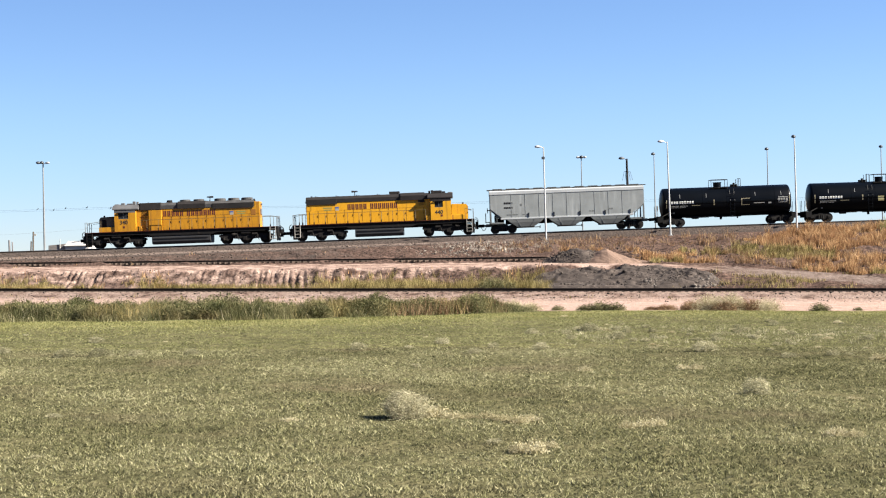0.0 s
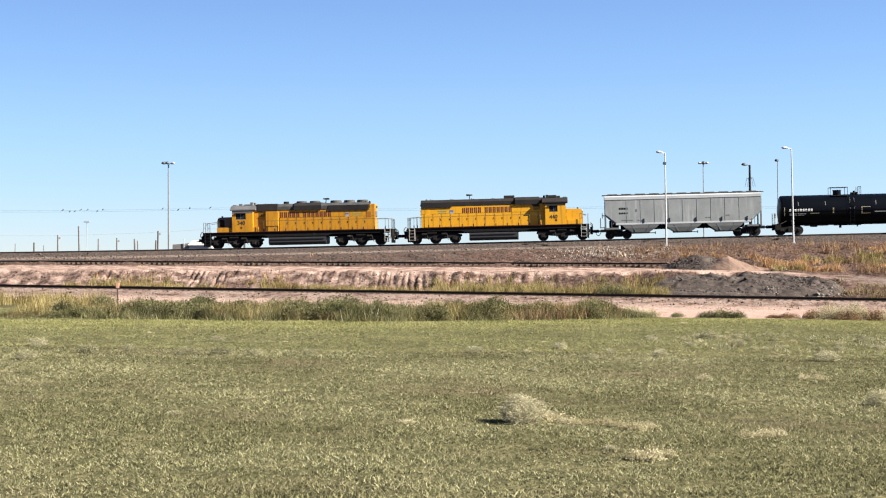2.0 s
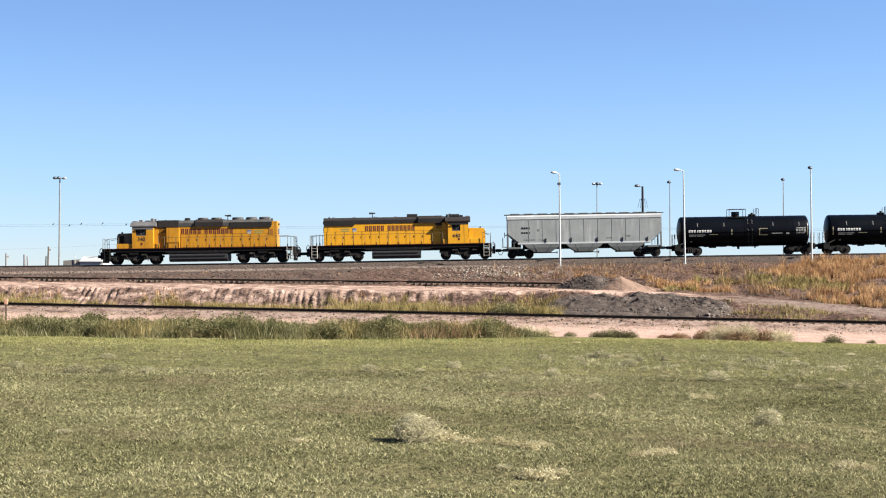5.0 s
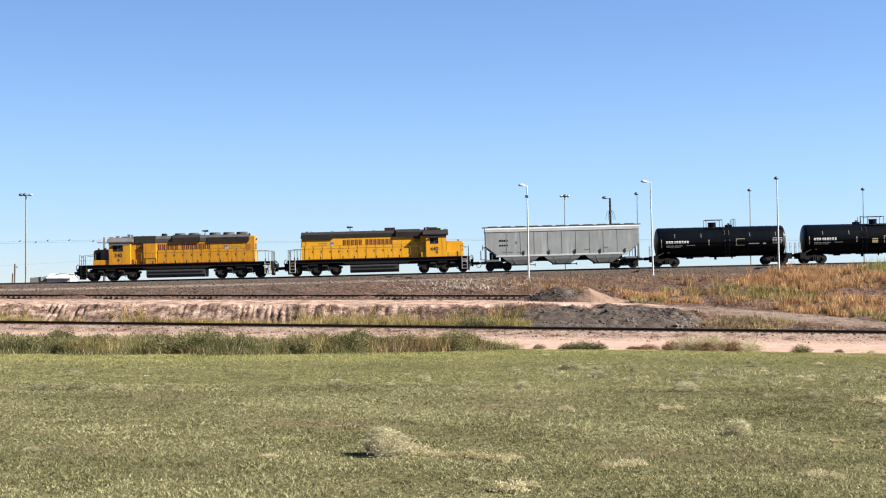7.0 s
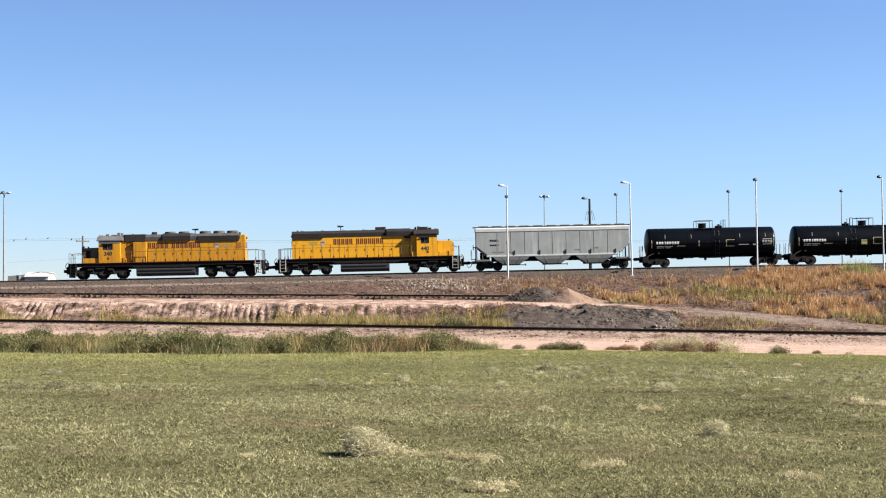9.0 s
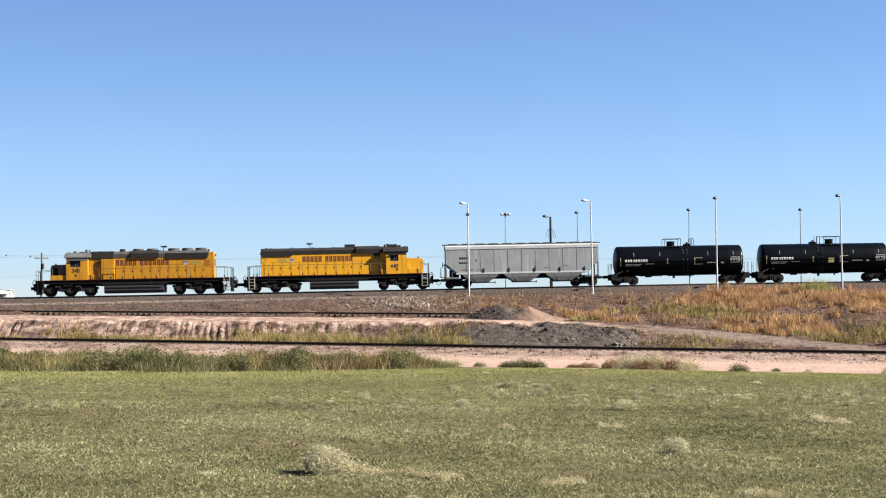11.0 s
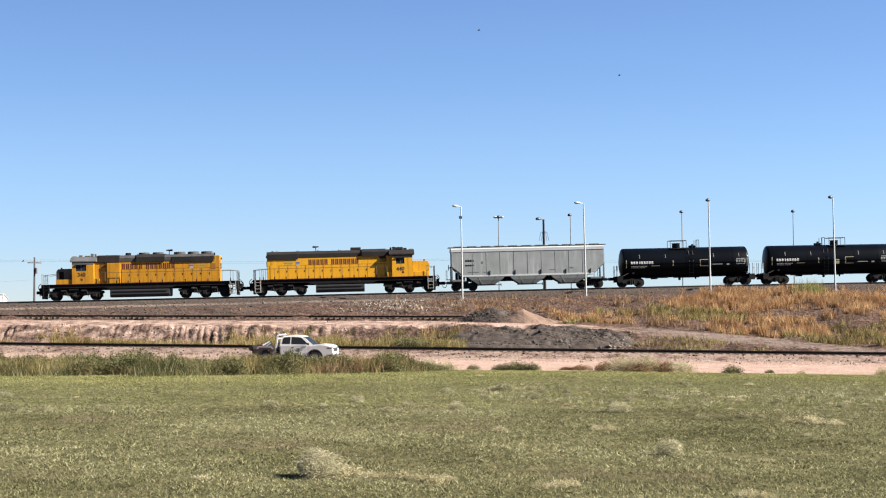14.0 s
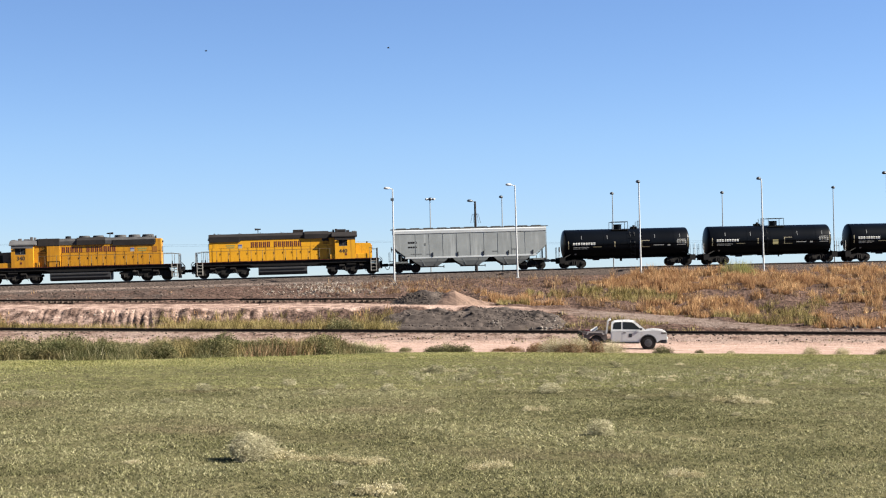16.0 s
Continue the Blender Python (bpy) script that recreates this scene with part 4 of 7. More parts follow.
    adv = (5.45 if fans else 5.2) / 12.4
    xs = []
    for w in words:
        for k in range(w):
            xs.append(x)
            x += adv
        x += adv * 0.7
    size, z0 = 0.56, 3.12
    lo = X(xs[0]) if not flip else X(start + (xs[-1] - xs[0]) + 0.35)
    lb = B()
    bx(lb, 0.015, 0.14, -0.005, 0.005, 0, size, 0.002)
    bx(lb, 0.20, 0.325, -0.005, 0.005, 0, size, 0.002)
    first = None
    for q in xs:
        m = pose(lo + (q - xs[0]), -0.944, z0)
        if first is None:
            first = part("letter_bar", lb, RED, hood, "dark red bars of a painted name")
            first.matrix_basis = m
        else:
            share(first, m, hood)
    ex = 15.75 if fans else 15.1
    bm = B()
    pr(bm, [(ex - 0.2, 3.45), (ex + 0.2, 3.45), (ex + 0.2, 3.05), (ex, 2.92), (ex - 0.2, 3.05)], -0.952, -0.939)
    em = P("emblem", bm, DECALGREY, "small shield emblem in pale paint", hood)
    bm = B()
    box(bm, ex - 0.19, ex + 0.19, -0.957, -0.951, 3.3, 3.44)
    P("emblem_band", bm, BLUEPAINT, "", em)
    bm = B()
    for z in (3.3, 3.08):
        w = 0.95 if z > 3.2 else 0.8
        bx(bm, X(ex + (1.0 if not flip else 1.0)) - w / 2, X(ex + 1.0) + w / 2, -0.948, -0.938, z, z + 0.12)
    P("slogan_bars", bm, GREENPAINT, "two bars of small dull lettering", hood)
    return t


_once = {}


def material_once(name, color):
    if name not in _once:
        _once[name] = material(name, color, None, 0.75, 0, 2, 20, 0.1)
    return _once[name]


def freight_bogie(parent, xc):
    bm = B()
    for y in (-1.02, 1.02):
        prism(bm, [(xc + a, z) for a, z in ((-1.15, 0.56), (-1.1, 0.68), (-0.5, 0.80), (0.5, 0.80), (1.1, 0.68), (1.15, 0.56), (0.75, 0.40), (0.35, 0.22), (-0.35, 0.22), (-0.75, 0.40))], y - 0.07, y + 0.07)
        for ax in (-0.89, 0.89):
            bx(bm, xc + ax - 0.17, xc + ax + 0.17, y - 0.14, y + 0.14, 0.36, 0.62, 0.03)
        for q in (-0.2, 0.0, 0.2):
            rod(bm, (xc + q, y * 1.09, 0.3), (xc + q, y * 1.09, 0.68), 0.085, 10)
    bx(bm, xc - 0.22, xc + 0.22, -1.05, 1.05, 0.5, 0.85, 0.03)
    b = part("bogie", bm, TRUCKIRON, parent, "dusty two-axle freight bogie")
    for ax in (-0.89, 0.89):
        wheelset(b, xc + ax, 0.44)
    return b


def hopper_car():
    L = 17.95
    t = thing("hopper_wagon", "grey three-bay covered grain hopper with ribbed sides", "hopper car")
    hb = 8.0
    bm = B()
    prism(bm, [(-hb, 4.2), (-hb, 2.55), (-6.75, 1.55), (6.75, 1.55), (hb, 2.55), (hb, 4.2)], -1.52, 1.52)
    body = part("body", bm, HOPGREY, t, "grey steel sides with sloping ends")
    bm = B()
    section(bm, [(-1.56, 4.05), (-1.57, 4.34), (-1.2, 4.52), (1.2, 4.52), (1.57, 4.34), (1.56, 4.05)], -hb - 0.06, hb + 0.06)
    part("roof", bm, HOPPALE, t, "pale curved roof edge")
    bm = B()
    bx(bm, -hb - 0.3, hb + 0.3, -0.9, 0.9, 4.535, 4.6)
    bx(bm, -hb - 0.32, hb + 0.32, -1.35, -1.15, 4.50, 4.56)
    rb = part("roof_walk", bm, ROOFWALK, t, "grating walkway along the roof")
    hbm = B()
    bx(hbm, -0.5, 0.5, -0.3, 0.3, 0, 0.09, 0.03)
    first = None
    for x in np.arange(-7.2, 7.3, 1.44):
        m = pose(x, 0, 4.6)
        if first is None:
            first = part("roof_hatch", hbm, ROOFWALK, t)
            first.matrix_basis = m
        else:
            share(first, m, t)
    bm = B()
    bx(bm, -6.95, 6.95, -1.55, 1.55, 1.42, 1.60, 0.02)
    part("side_sill", bm, HOPPALE, t, "pale side sill")
    # ribs
    rbm = B()
    bx(rbm, -0.022, 0.022, -0.012, 0.012, 1.6, 4.06, 0.004)
    first = None
    for k in range(11):
        x = -7.24 + k * 1.448
        for side in (-1.526, 1.526):
            if k in (0, 10):
                continue
            m = pose(x, side, 0)
            if first is None:
                first = part("rib", rbm, HOPGREY, t)
                first.matrix_basis = m
            else:
                share(first, m, t)
    # short stubs with stencils along the sill
    sbm = B()
    bx(sbm, -0.03, 0.03, -0.04, 0.04, 1.6, 2.05)
    first = None
    for x in (-4.0, -1.35, 1.35, 4.0, 6.6):
        m = pose(x, -1.56, 0)
        if first is None:
            first = part("grab_stub", sbm, BLACKIRON, t)
            first.matrix_basis = m
        else:
            share(first, m, t)
    # centre sill, cross ties and three bays with their gates
    bm = B()
    bx(bm, -6.4, 6.4, -0.28, 0.28, 0.92, 1.42, 0.02)
    for xc in (-2.2, 2.2):
        bx(bm, xc - 0.12, xc + 0.12, -1.4, 1.4, 1.08, 1.42, 0.02)
    part("centre_sill", bm, BLACKIRON, t, "black centre sill between the bays")
    for xc in (-4.35, 0.0, 4.35):
        bm = B()
        rows_ = []
        for z, hw, hd in ((1.42, 1.95, 1.53), (1.10, 1.62, 1.52), (0.62, 0.86, 1.42)):
            rows_.append([bm.verts.new((xc + sx * hw, sy * hd, z)) for sx, sy in ((-1, -1), (1, -1), (1, 1), (-1, 1))])
        for r0, r1 in zip(rows_[:-1], rows_[1:]):
            for i in range(4):
                bm.faces.new((r0[i], r0[(i + 1) % 4], r1[(i + 1) % 4], r1[i]))
        bm.faces.new(rows_[0]), bm.faces.new(rows_[-1][::-1])
        bmesh.ops.recalc_face_normals(bm, faces=bm.faces[:])
        # the shade under the sill is part of the bay's darker grey
        bay = part("discharge_bay", bm, HOPDARK, t, "tapering grey discharge bay")
        bm = B()
        bx(bm, xc - 0.92, xc + 0.92, -1.44, 1.44, 0.52, 0.64, 0.02)
        bx(bm, xc + 0.5, xc + 1.5, -1.46, -1.36, 0.50, 0.58)
        rod(bm, (xc + 1.48, -1.4, 0.42), (xc + 1.48, -1.4, 0.68), 0.05, 8)
        part("gate", bm, BLACKIRON, bay, "black sliding gate")
        bm = B()
        for q in (-0.9, 0.9):
            bar(bm, (xc + q, -1.53, 1.36), (xc + q * 0.55, -1.44, 0.66), 0.05, 0.05)
        part("stiffener", bm, HOPDARK, bay)
    # end posts, ladders, brake gear
    for e in (-1, 1):
        bm = B()
        for y in (-1.42, 1.42):
            bx(bm, e * (hb - 0.02) - 0.07, e * (hb - 0.02) + 0.07, y - 0.07, y + 0.07, 1.05, 2.6)
            bar(bm, (e * (hb - 0.05), y, 2.5), (e * 6.9, y, 1.5), 0.1, 0.1)
            bar(bm, (e * 7.35, y, 1.2), (e * 7.35, y, 1.95), 0.06, 0.06)
        bx(bm, e * 6.6, e * (hb + 0.1), -1.45, 1.45, 0.98, 1.16)
        bx(bm, e * 6.2, e * (hb + 0.5), -0.3, 0.3, 0.72, 1.02)
        part("end_frame", bm, HOPDARK, t, "open end frame with corner posts")
        bm = B()
        for z in np.arange(1.3, 4.3, 0.42):
            rod(bm, (e * (hb + 0.07), -1.4, z), (e * (hb + 0.07), -0.95, z), 0.02, 6)
        for y in (-1.4, -0.95):
            rod(bm, (e * (hb + 0.07), y, 1.1), (e * (hb + 0.07), y, 4.4), 0.02, 6)
        part("ladder", bm, HOPDARK, t)
        coupler(t, e * (L / 2 - 0.03), e)
        freight_bogie(t, e * 6.65)
    bm = B()
    rod(bm, (-7.2, -0.5, 1.35), (-6.6, -0.5, 1.35), 0.22, 12)
    bx(bm, -7.6, -7.2, -1.2, -0.2, 1.18, 1.9, 0.05)
    part("brake_gear", bm, BLACKIRON, t)
    bm = B()
    rod(bm, (-hb - 0.28, -0.55, 2.45), (-hb - 0.34, -0.55, 2.45), 0.28, 16)
    rod(bm, (-hb - 0.02, -0.55, 2.45), (-hb - 0.3, -0.55, 2.45), 0.05, 8)
    part("brake_wheel", bm, BLACKIRON, t, "round black brake wheel")
    bm = B()
    bx(bm, -hb - 0.55, -hb - 0.05, -1.2, 1.2, 1.18, 1.23, 0.01)
    for y in (-1.15, 1.15):
        rod(bm, (-hb - 0.5, y, 1.2), (-hb - 0.5, y, 2.2), 0.024, 6)
    part("end_platform", bm, ROOFWALK, t, "grating platform below the brake wheel")
    bm = B()
    for k in range(8):
        a, b = math.pi * k / 8, math.pi * (k + 1) / 8
        rod(bm, (-hb - 0.75 - 0.25 * math.cos(a), -0.35, 0.8 - 0.42 * math.sin(a)), (-hb - 0.75 - 0.25 * math.cos(b), -0.35, 0.8 - 0.42 * math.sin(b)), 0.03, 6)
    part("air_hose", bm, RUBBER, t, "looped black air hose")
    for x, z, w, h in ((-6.1, 3.02, 0.95, 0.2), (-6.1, 2.55, 0.95, 0.17), (-4.75, 2.78, 0.25, 0.25), (-5.7, 1.85, 1.2, 0.1), (-4.3, 1.85, 0.7, 0.08), (2.6, 1.95, 0.6, 0.1), (4.6, 2.1, 0.5, 0.14)):
        n = max(1, round(w / 0.24))
        lb = B()
        for k in range(n):
            bx(lb, x - w / 2 + k * w / n, x - w / 2 + (k + 0.75) * w / n, -1.532, -1.523, z, z + h)
        part("stencil_bars", lb, BLACKIRON if h > 0.15 and w > 0.5 else HOPDARK, body, "dark bars of stencilled lettering")
    return t


def tank_car(flip, label, placard):
    L = 15.47
    t = thing("tank_wagon", label, "tank car", "black tank cars")
    s = -1 if flip else 1
    R, zc, hl = 1.57, 2.49, 6.9
    bm = B()
    rings = []
    prof = [(-hl, 0.0), (-hl + 0.04, 0.6), (-hl + 0.12, 1.05), (-hl + 0.21, 1.36), (-hl + 0.28, 1.49), (-hl + 0.35, 1.545), (-hl + 0.43, R)]
    prof = prof + [(x, R) for x in (-4.6, -2.3, 0.0, 2.3, 4.6)] + [(-x, r) for x, r in prof[::-1]]
    N = 40
    for x, r in prof:
        if r == 0:
            rings.append([bm.verts.new((x, 0, zc))])
        else:
            rings.append([bm.verts.new((x, r * math.sin(2 * math.pi * k / N), zc + r * math.cos(2 * math.pi * k / N))) for k in range(N)])
    for a, b in zip(rings[:-1], rings[1:]):
        for k in range(N):
            if len(a) == 1:
                bm.faces.new((a[0], b[k], b[(k + 1) % N]))
            elif len(b) == 1:
                bm.faces.new((a[k], b[0], a[(k + 1) % N]))
            else:
                bm.faces.new((a[k], b[k], b[(k + 1) % N], a[(k + 1) % N]))
    bmesh.ops.recalc_face_normals(bm, faces=bm.faces[:])
    shell = part("tank_shell", bm, TANKBLACK, t, "glossy black riveted tank", smooth=True)
    for x in (-5.0, -2.5, 0.0, 2.5, 5.0):
        bm = B()
        bmesh.ops.create_cone(bm, cap_ends=False, segments=40, radius1=R + 0.012, radius2=R + 0.012, depth=0.06, matrix=pose(x, 0, zc, 0, 90, 0))
        part("weld_band", bm, TANKBLACK, shell, smooth=True)
    # top fittings: manway with a railed platform, and a valve bonnet
    mx = -0.75 * s
    bm = B()
    rod(bm, (mx, 0, zc + R - 0.1), (mx, 0, zc + R + 0.42), 0.42, 20)
    rod(bm, (mx, 0, zc + R + 0.42), (mx, 0, zc + R + 0.47), 0.47, 20)
    part("manway", bm, TANKBLACK, t, "round manway with a flanged lid")
    bm = B()
    for x in (mx - 0.75, mx + 0.95):
        for y in (-0.85, 0.85):
            rod(bm, (x, y, zc + R - 0.35), (x, y, zc + R + 0.72), 0.028, 6)
    for y in (-0.85, 0.85):
        rod(bm, (mx - 0.75, y, zc + R + 0.72), (mx + 0.95, y, zc + R + 0.72), 0.028, 6)
    for x in (mx - 0.75, mx + 0.95):
        rod(bm, (x, -0.85, zc + R + 0.72), (x, 0.85, zc + R + 0.72), 0.028, 6)
    bx(bm, mx - 0.8, mx + 1.0, -0.95, -0.45, zc + R - 0.16, zc + R - 0.1)
    bx(bm, mx - 0.8, mx + 1.0, 0.45, 0.95, zc + R - 0.16, zc + R - 0.1)
    part("top_platform", bm, TRUCKIRON, t, "railed platform round the manway")
    vx = mx + 1.75 * s
    bm = B()
    bx(bm, vx - 0.35, vx + 0.3, -0.35, 0.35, zc + R - 0.1, zc + R + 0.2, 0.04)
    rod(bm, (vx, 0, zc + R + 0.2), (vx, 0, zc + R + 0.36), 0.12, 10)
    for x in (vx + 0.3, vx + 0.62):
        rod(bm, (x, -0.5, zc + R - 0.1), (x, -0.5, zc + R + 0.76), 0.028, 6)
        rod(bm, (x, 0.5, zc + R - 0.1), (x, 0.5, zc + R + 0.76), 0.028, 6)
    rod(bm, (vx + 0.3, -0.5, zc + R + 0.76), (vx + 0.62, -0.5, zc + R + 0.76), 0.028, 6)
    part("valve_bonnet", bm, TRUCKIRON, t, "valve box beside the ladder top")
    for side in (-1, 1):
        bm = B()
        lx = mx + 1.3 * s
        for x in (lx - 0.22, lx + 0.22):
            rod(bm, (x, side * 1.24, zc + R - 0.38), (x, side * 1.60, zc), 0.022, 6)
            rod(bm, (x, side * 1.60, zc), (x, side * 1.50, 0.9), 0.022, 6)
        for z in np.arange(1.0, 3.5, 0.36):
            rod(bm, (lx - 0.22, side * 1.58, z), (lx + 0.22, side * 1.58, z), 0.02, 6)
        part("side_ladder", bm, TANKBLACK, t)
        bm = B()
        rod(bm, (-6.3, side * 1.64, 2.5), (6.3, side * 1.64, 2.5), 0.022, 6)
        for x in np.arange(-6.0, 6.1, 2.0):
            rod(bm, (x, side * 1.5, 2.5), (x, side * 1.64, 2.5), 0.022, 6)
        part("hand_rail", bm, TANKBLACK, t)
    # stub sills, saddles and end railing
    for e in (-1, 1):
        bm = B()
        bx(bm, e * 4.6, e * 7.25, -0.28, 0.28, 0.74, 1.14, 0.02)
        section(bm, [(-1.1, 1.95), (-0.5, 0.95), (0.5, 0.95), (1.1, 1.95), (0.6, 1.35), (-0.6, 1.35)], *sorted((e * 5.3, e * 6.1)))
        bx(bm, e * 6.75, e * 7.3, -1.5, 1.5, 1.04, 1.12)
        for y in (-1.45, 1.45):
            bx(bm, e * 6.7, e * 7.3, y - 0.05, y + 0.05, 0.5, 1.1)
            bar(bm, (e * 6.8, y, 1.1), (e * 5.6, y * 0.7, 1.65), 0.08, 0.08)
        part("stub_sill", bm, BLACKIRON, t, "black draft sill and saddle")
        for y0, y1 in ((-1.45, -0.7), (0.7, 1.45)):
            bm = B()
            for y in (y0, y1):
                rod(bm, (e * 7.26, y, 1.1), (e * 7.26, y, 2.25), 0.026, 6)
            rod(bm, (e * 7.26, y0, 1.75), (e * 7.26, y1, 1.75), 0.022, 6)
            part("end_railing", bm, PALERAIL, t, "thin upright end rails")
        coupler(t, e * (L / 2 - 0.03), e)
        freight_bogie(t, e * 5.7)
    bm = B()
    rod(bm, (-0.5, -0.2, 0.62), (-0.5, -0.2, 1.15), 0.13, 10)
    rod(bm, (-1.2, -0.4, 0.9), (1.6, -0.4, 0.9), 0.05, 8)
    rod(bm, (1.3, 0.1, 0.7), (1.3, 0.1, 1.2), 0.08, 8)
    rod(bm, (-3.6, -0.5, 0.92), (-2.9, -0.5, 0.92), 0.17, 12)
    bx(bm, -4.2, -1.8, -0.62, -0.56, 0.86, 0.92)
    part("bottom_valve", bm, BLACKIRON, t, "bottom outlet valve and brake rods")
    part("brake_wheel", rod(B(), (-s * 7.0, 0.5, 2.0), (-s * 7.06, 0.5, 2.0), 0.28, 16), BLACKIRON, t)

    def decal(x0, x1, z0, z1, mat, name, lab="", bars=1):
        db = B()
        for k in range(bars):
            a = x0 + (x1 - x0) * k / bars
            b = x0 + (x1 - x0) * (k + (0.72 if bars > 1 else 1)) / bars
            pts = []
            for z in np.linspace(z0, z1, 4):
                pts.append(-math.sqrt(max((R + 0.006) ** 2 - (z - zc) ** 2, 0)))
            for i in range(3):
                za, zb = np.linspace(z0, z1, 4)[i:i + 2]
                vs = [db.verts.new(p) for p in ((a, pts[i], za), (b, pts[i], za), (b, pts[i + 1], zb), (a, pts[i + 1], zb))]
                db.faces.new(vs)
        return part(name, db, mat, shell, lab)

    decal(-5.85, -3.4, 2.34, 2.62, WHITEPAINT, "reporting_bars", "white bars of stencilled lettering", 9)
    decal(-5.8, -4.1, 2.08, 2.16, DECALGREY, "stencil_bars", "", 12)
    decal(-5.8, -4.3, 1.94, 2.02, DECALGREY, "stencil_bars", "", 10)
    decal(5.3, 6.4, 2.32, 2.62, DECALGREY, "data_panel", "", 4)
    decal(5.35, 6.35, 2.7, 2.78, DECALGREY, "stencil_bars", "", 8)
    decal(5.35, 6.3, 2.16, 2.24, DECALGREY, "stencil_bars", "", 7)
    decal(6.46, 6.54, 1.95, 2.85, DECALYELLOW, "reflective_strip", "faded yellow strip")
    decal(-6.36, -6.28, 1.95, 2.8, DECALYELLOW, "reflective_strip", "faded yellow strip")
    decal(-3.7, -2.8, 2.12, 2.18, DECALYELLOW, "reflective_strip", "faded yellow strip")
    decal(-1.42, -1.30, 2.12, 2.68, DECALYELLOW, "reflective_strip", "faded yellow strip")
    decal(1.47, 1.57, 2.02, 2.74, DECALYELLOW, "stencil_frame", "open frame of faded yellow strips")
    decal(1.58, 2.38, 2.68, 2.74, DECALYELLOW, "stencil_frame")
    decal(1.58, 2.38, 2.02, 2.08, DECALYELLOW, "stencil_frame")
    decal(2.8, 3.9, 2.16, 2.24, DECALGREY, "reflective_strip")
    decal(-5.65, -5.45, 1.35, 1.5, DECALGREY, "test_mark")
    decal(4.3, 4.6, 2.1, 2.25, DECALGREY, "test_mark")
    for q in (-4.9, -2.15, 2.95, 5.65):
        decal(q - 0.03, q + 0.03, 2.95, 3.35, DECALDIM, "weld_mark", "thin pale upright mark")
    decal(6.5, 6.58, 2.95, 3.1, WHITEPAINT, "test_mark")
    if placard:
        decal(0.25, 0.85, 2.0, 2.5, PLACARD, "placard", "square yellow placard")
    return t


locos = [locomotive("340", False, True, "yellow diesel locomotive with dark grey roof and round roof fans"),
         locomotive("440", True, False, "yellow diesel locomotive with flat dark grey roof, cab trailing east")]
hopper = hopper_car()
tanks = [tank_car(False, "glossy black tank car with white stencilled bars", False), tank_car(True, "glossy black tank car with a yellow placard", True)]
tanks.append(copy_thing(tanks[0], pose(0, 0, 0)))
tanks.append(copy_thing(tanks[1], pose(0, 0, 0)))
# middle of each vehicle along the train, from the coupling between locomotive and hopper
TRAIN = [(locos[0], -31.47), (locos[1], -10.49), (hopper, 8.975)] + [(tk, 17.95 + 15.47 * (k + 0.5)) for k, tk in enumerate(tanks)]


# ---- spoil heaps ----
def heap(name, label, mat, cx, cy, lx, ly, h, seed, ridge=0.0, shape=2.2, flat=1.0, shape_y=2.0):
    n, mth = 150, 70
    xs, ys = np.linspace(-lx, lx, n), np.linspace(-ly, ly, mth)
    X, Y = np.meshgrid(xs, ys)
    d = np.abs(X / lx) ** shape + np.abs(Y / ly) ** shape_y
    prof = np.where(d < 1, np.minimum(flat * (1 - d), 0.9 + 0.1 * (1 - d)), np.clip(1 - d, -0.25, 0)) if flat > 1 else np.clip(1 - d, -0.25, 1)
    lump = 1 + 0.22 * wob(X, Y, 1.1, seed) + ridge * np.sin(X * 0.9 + seed) * 0.25
    if flat > 1:   # slumped blocks and cracks down the steep sides
        crack = ridged(X * 0.3 + 0.5 * fractal(X * 0.8, Y * 0.8, seed) + 0.12 * Y, Y * 0.1, seed + 3) ** 2 + 0.4 * ridged(X * 1.3 + 0.2 * Y, Y * 0.2, seed + 9) ** 2
        lump = 1 + 0.22 * (fractal(X * 0.5, Y * 0.5, seed + 1) - 0.5) - 0.36 * crack * np.clip(1.6 * d - 0.35, 0, 1)
    wx, wy = cx + X, cy + Y - 0.2 * X
    Z = ground_z(wx, wy) + h * np.where(prof > 0, prof * lump, prof) + np.clip(prof * 6, 0, 1) * (0.16 * (fractal(X * 1.9, Y * 1.9, seed + 5) - 0.5) + 0.02 * wob(X, Y, 7.1, seed + 2))
    co = np.stack([wx - cx, wy - cy, Z], -1).reshape(-1, 3)
    i = (np.arange(mth - 1)[:, None] * n + np.arange(n - 1)[None, :])
    q = np.stack([i, i + 1, i + n + 1, i + n], -1).reshape(-1, 4)
    me = bpy.data.meshes.new(name)
    me.from_pydata(co.tolist(), [], q.tolist())
    me.materials.append(mat)
    me.shade_smooth()
    ob = new(name, me)
    ob.matrix_basis = pose(cx, cy, 0)
    return tagged(ob, label, "earth heap", "spoil heaps")


SPOIL = material("dark_rubble", (0.096, 0.077, 0.066), (0.036, 0.029, 0.026), 0.95, 0, 1.1, 9, 1.0, (4.0, (0.18, 0.15, 0.13), 0.62, 0.75))
PINKSOIL = material("pink_sandy_soil", (0.205, 0.138, 0.105), (0.14, 0.095, 0.073), 0.95, 0, 1.0, 7, 1.0, (2.5, (0.10, 0.075, 0.062), 0.58, 0.75))
heap("rubble_mound", "long dark heap of rubble beside the siding", SPOIL, 12.2, 133.0, 6.9, 3.9, 0.52, 1.0, 0.3, 8, 3.0)
heap("rubble_mound", "steep grey end of a rubble heap with pale stones", SPOIL, 17.4, 131.4, 3.6, 3.0, 0.52, 4.0, 0.0, 3, 2.2)
heap("rubble_mound", "low dark heap over the end of the rails", SPOIL, 10.9, 145.4, 3.4, 2.2, 0.98, 2.0, 0.3, 1.5)
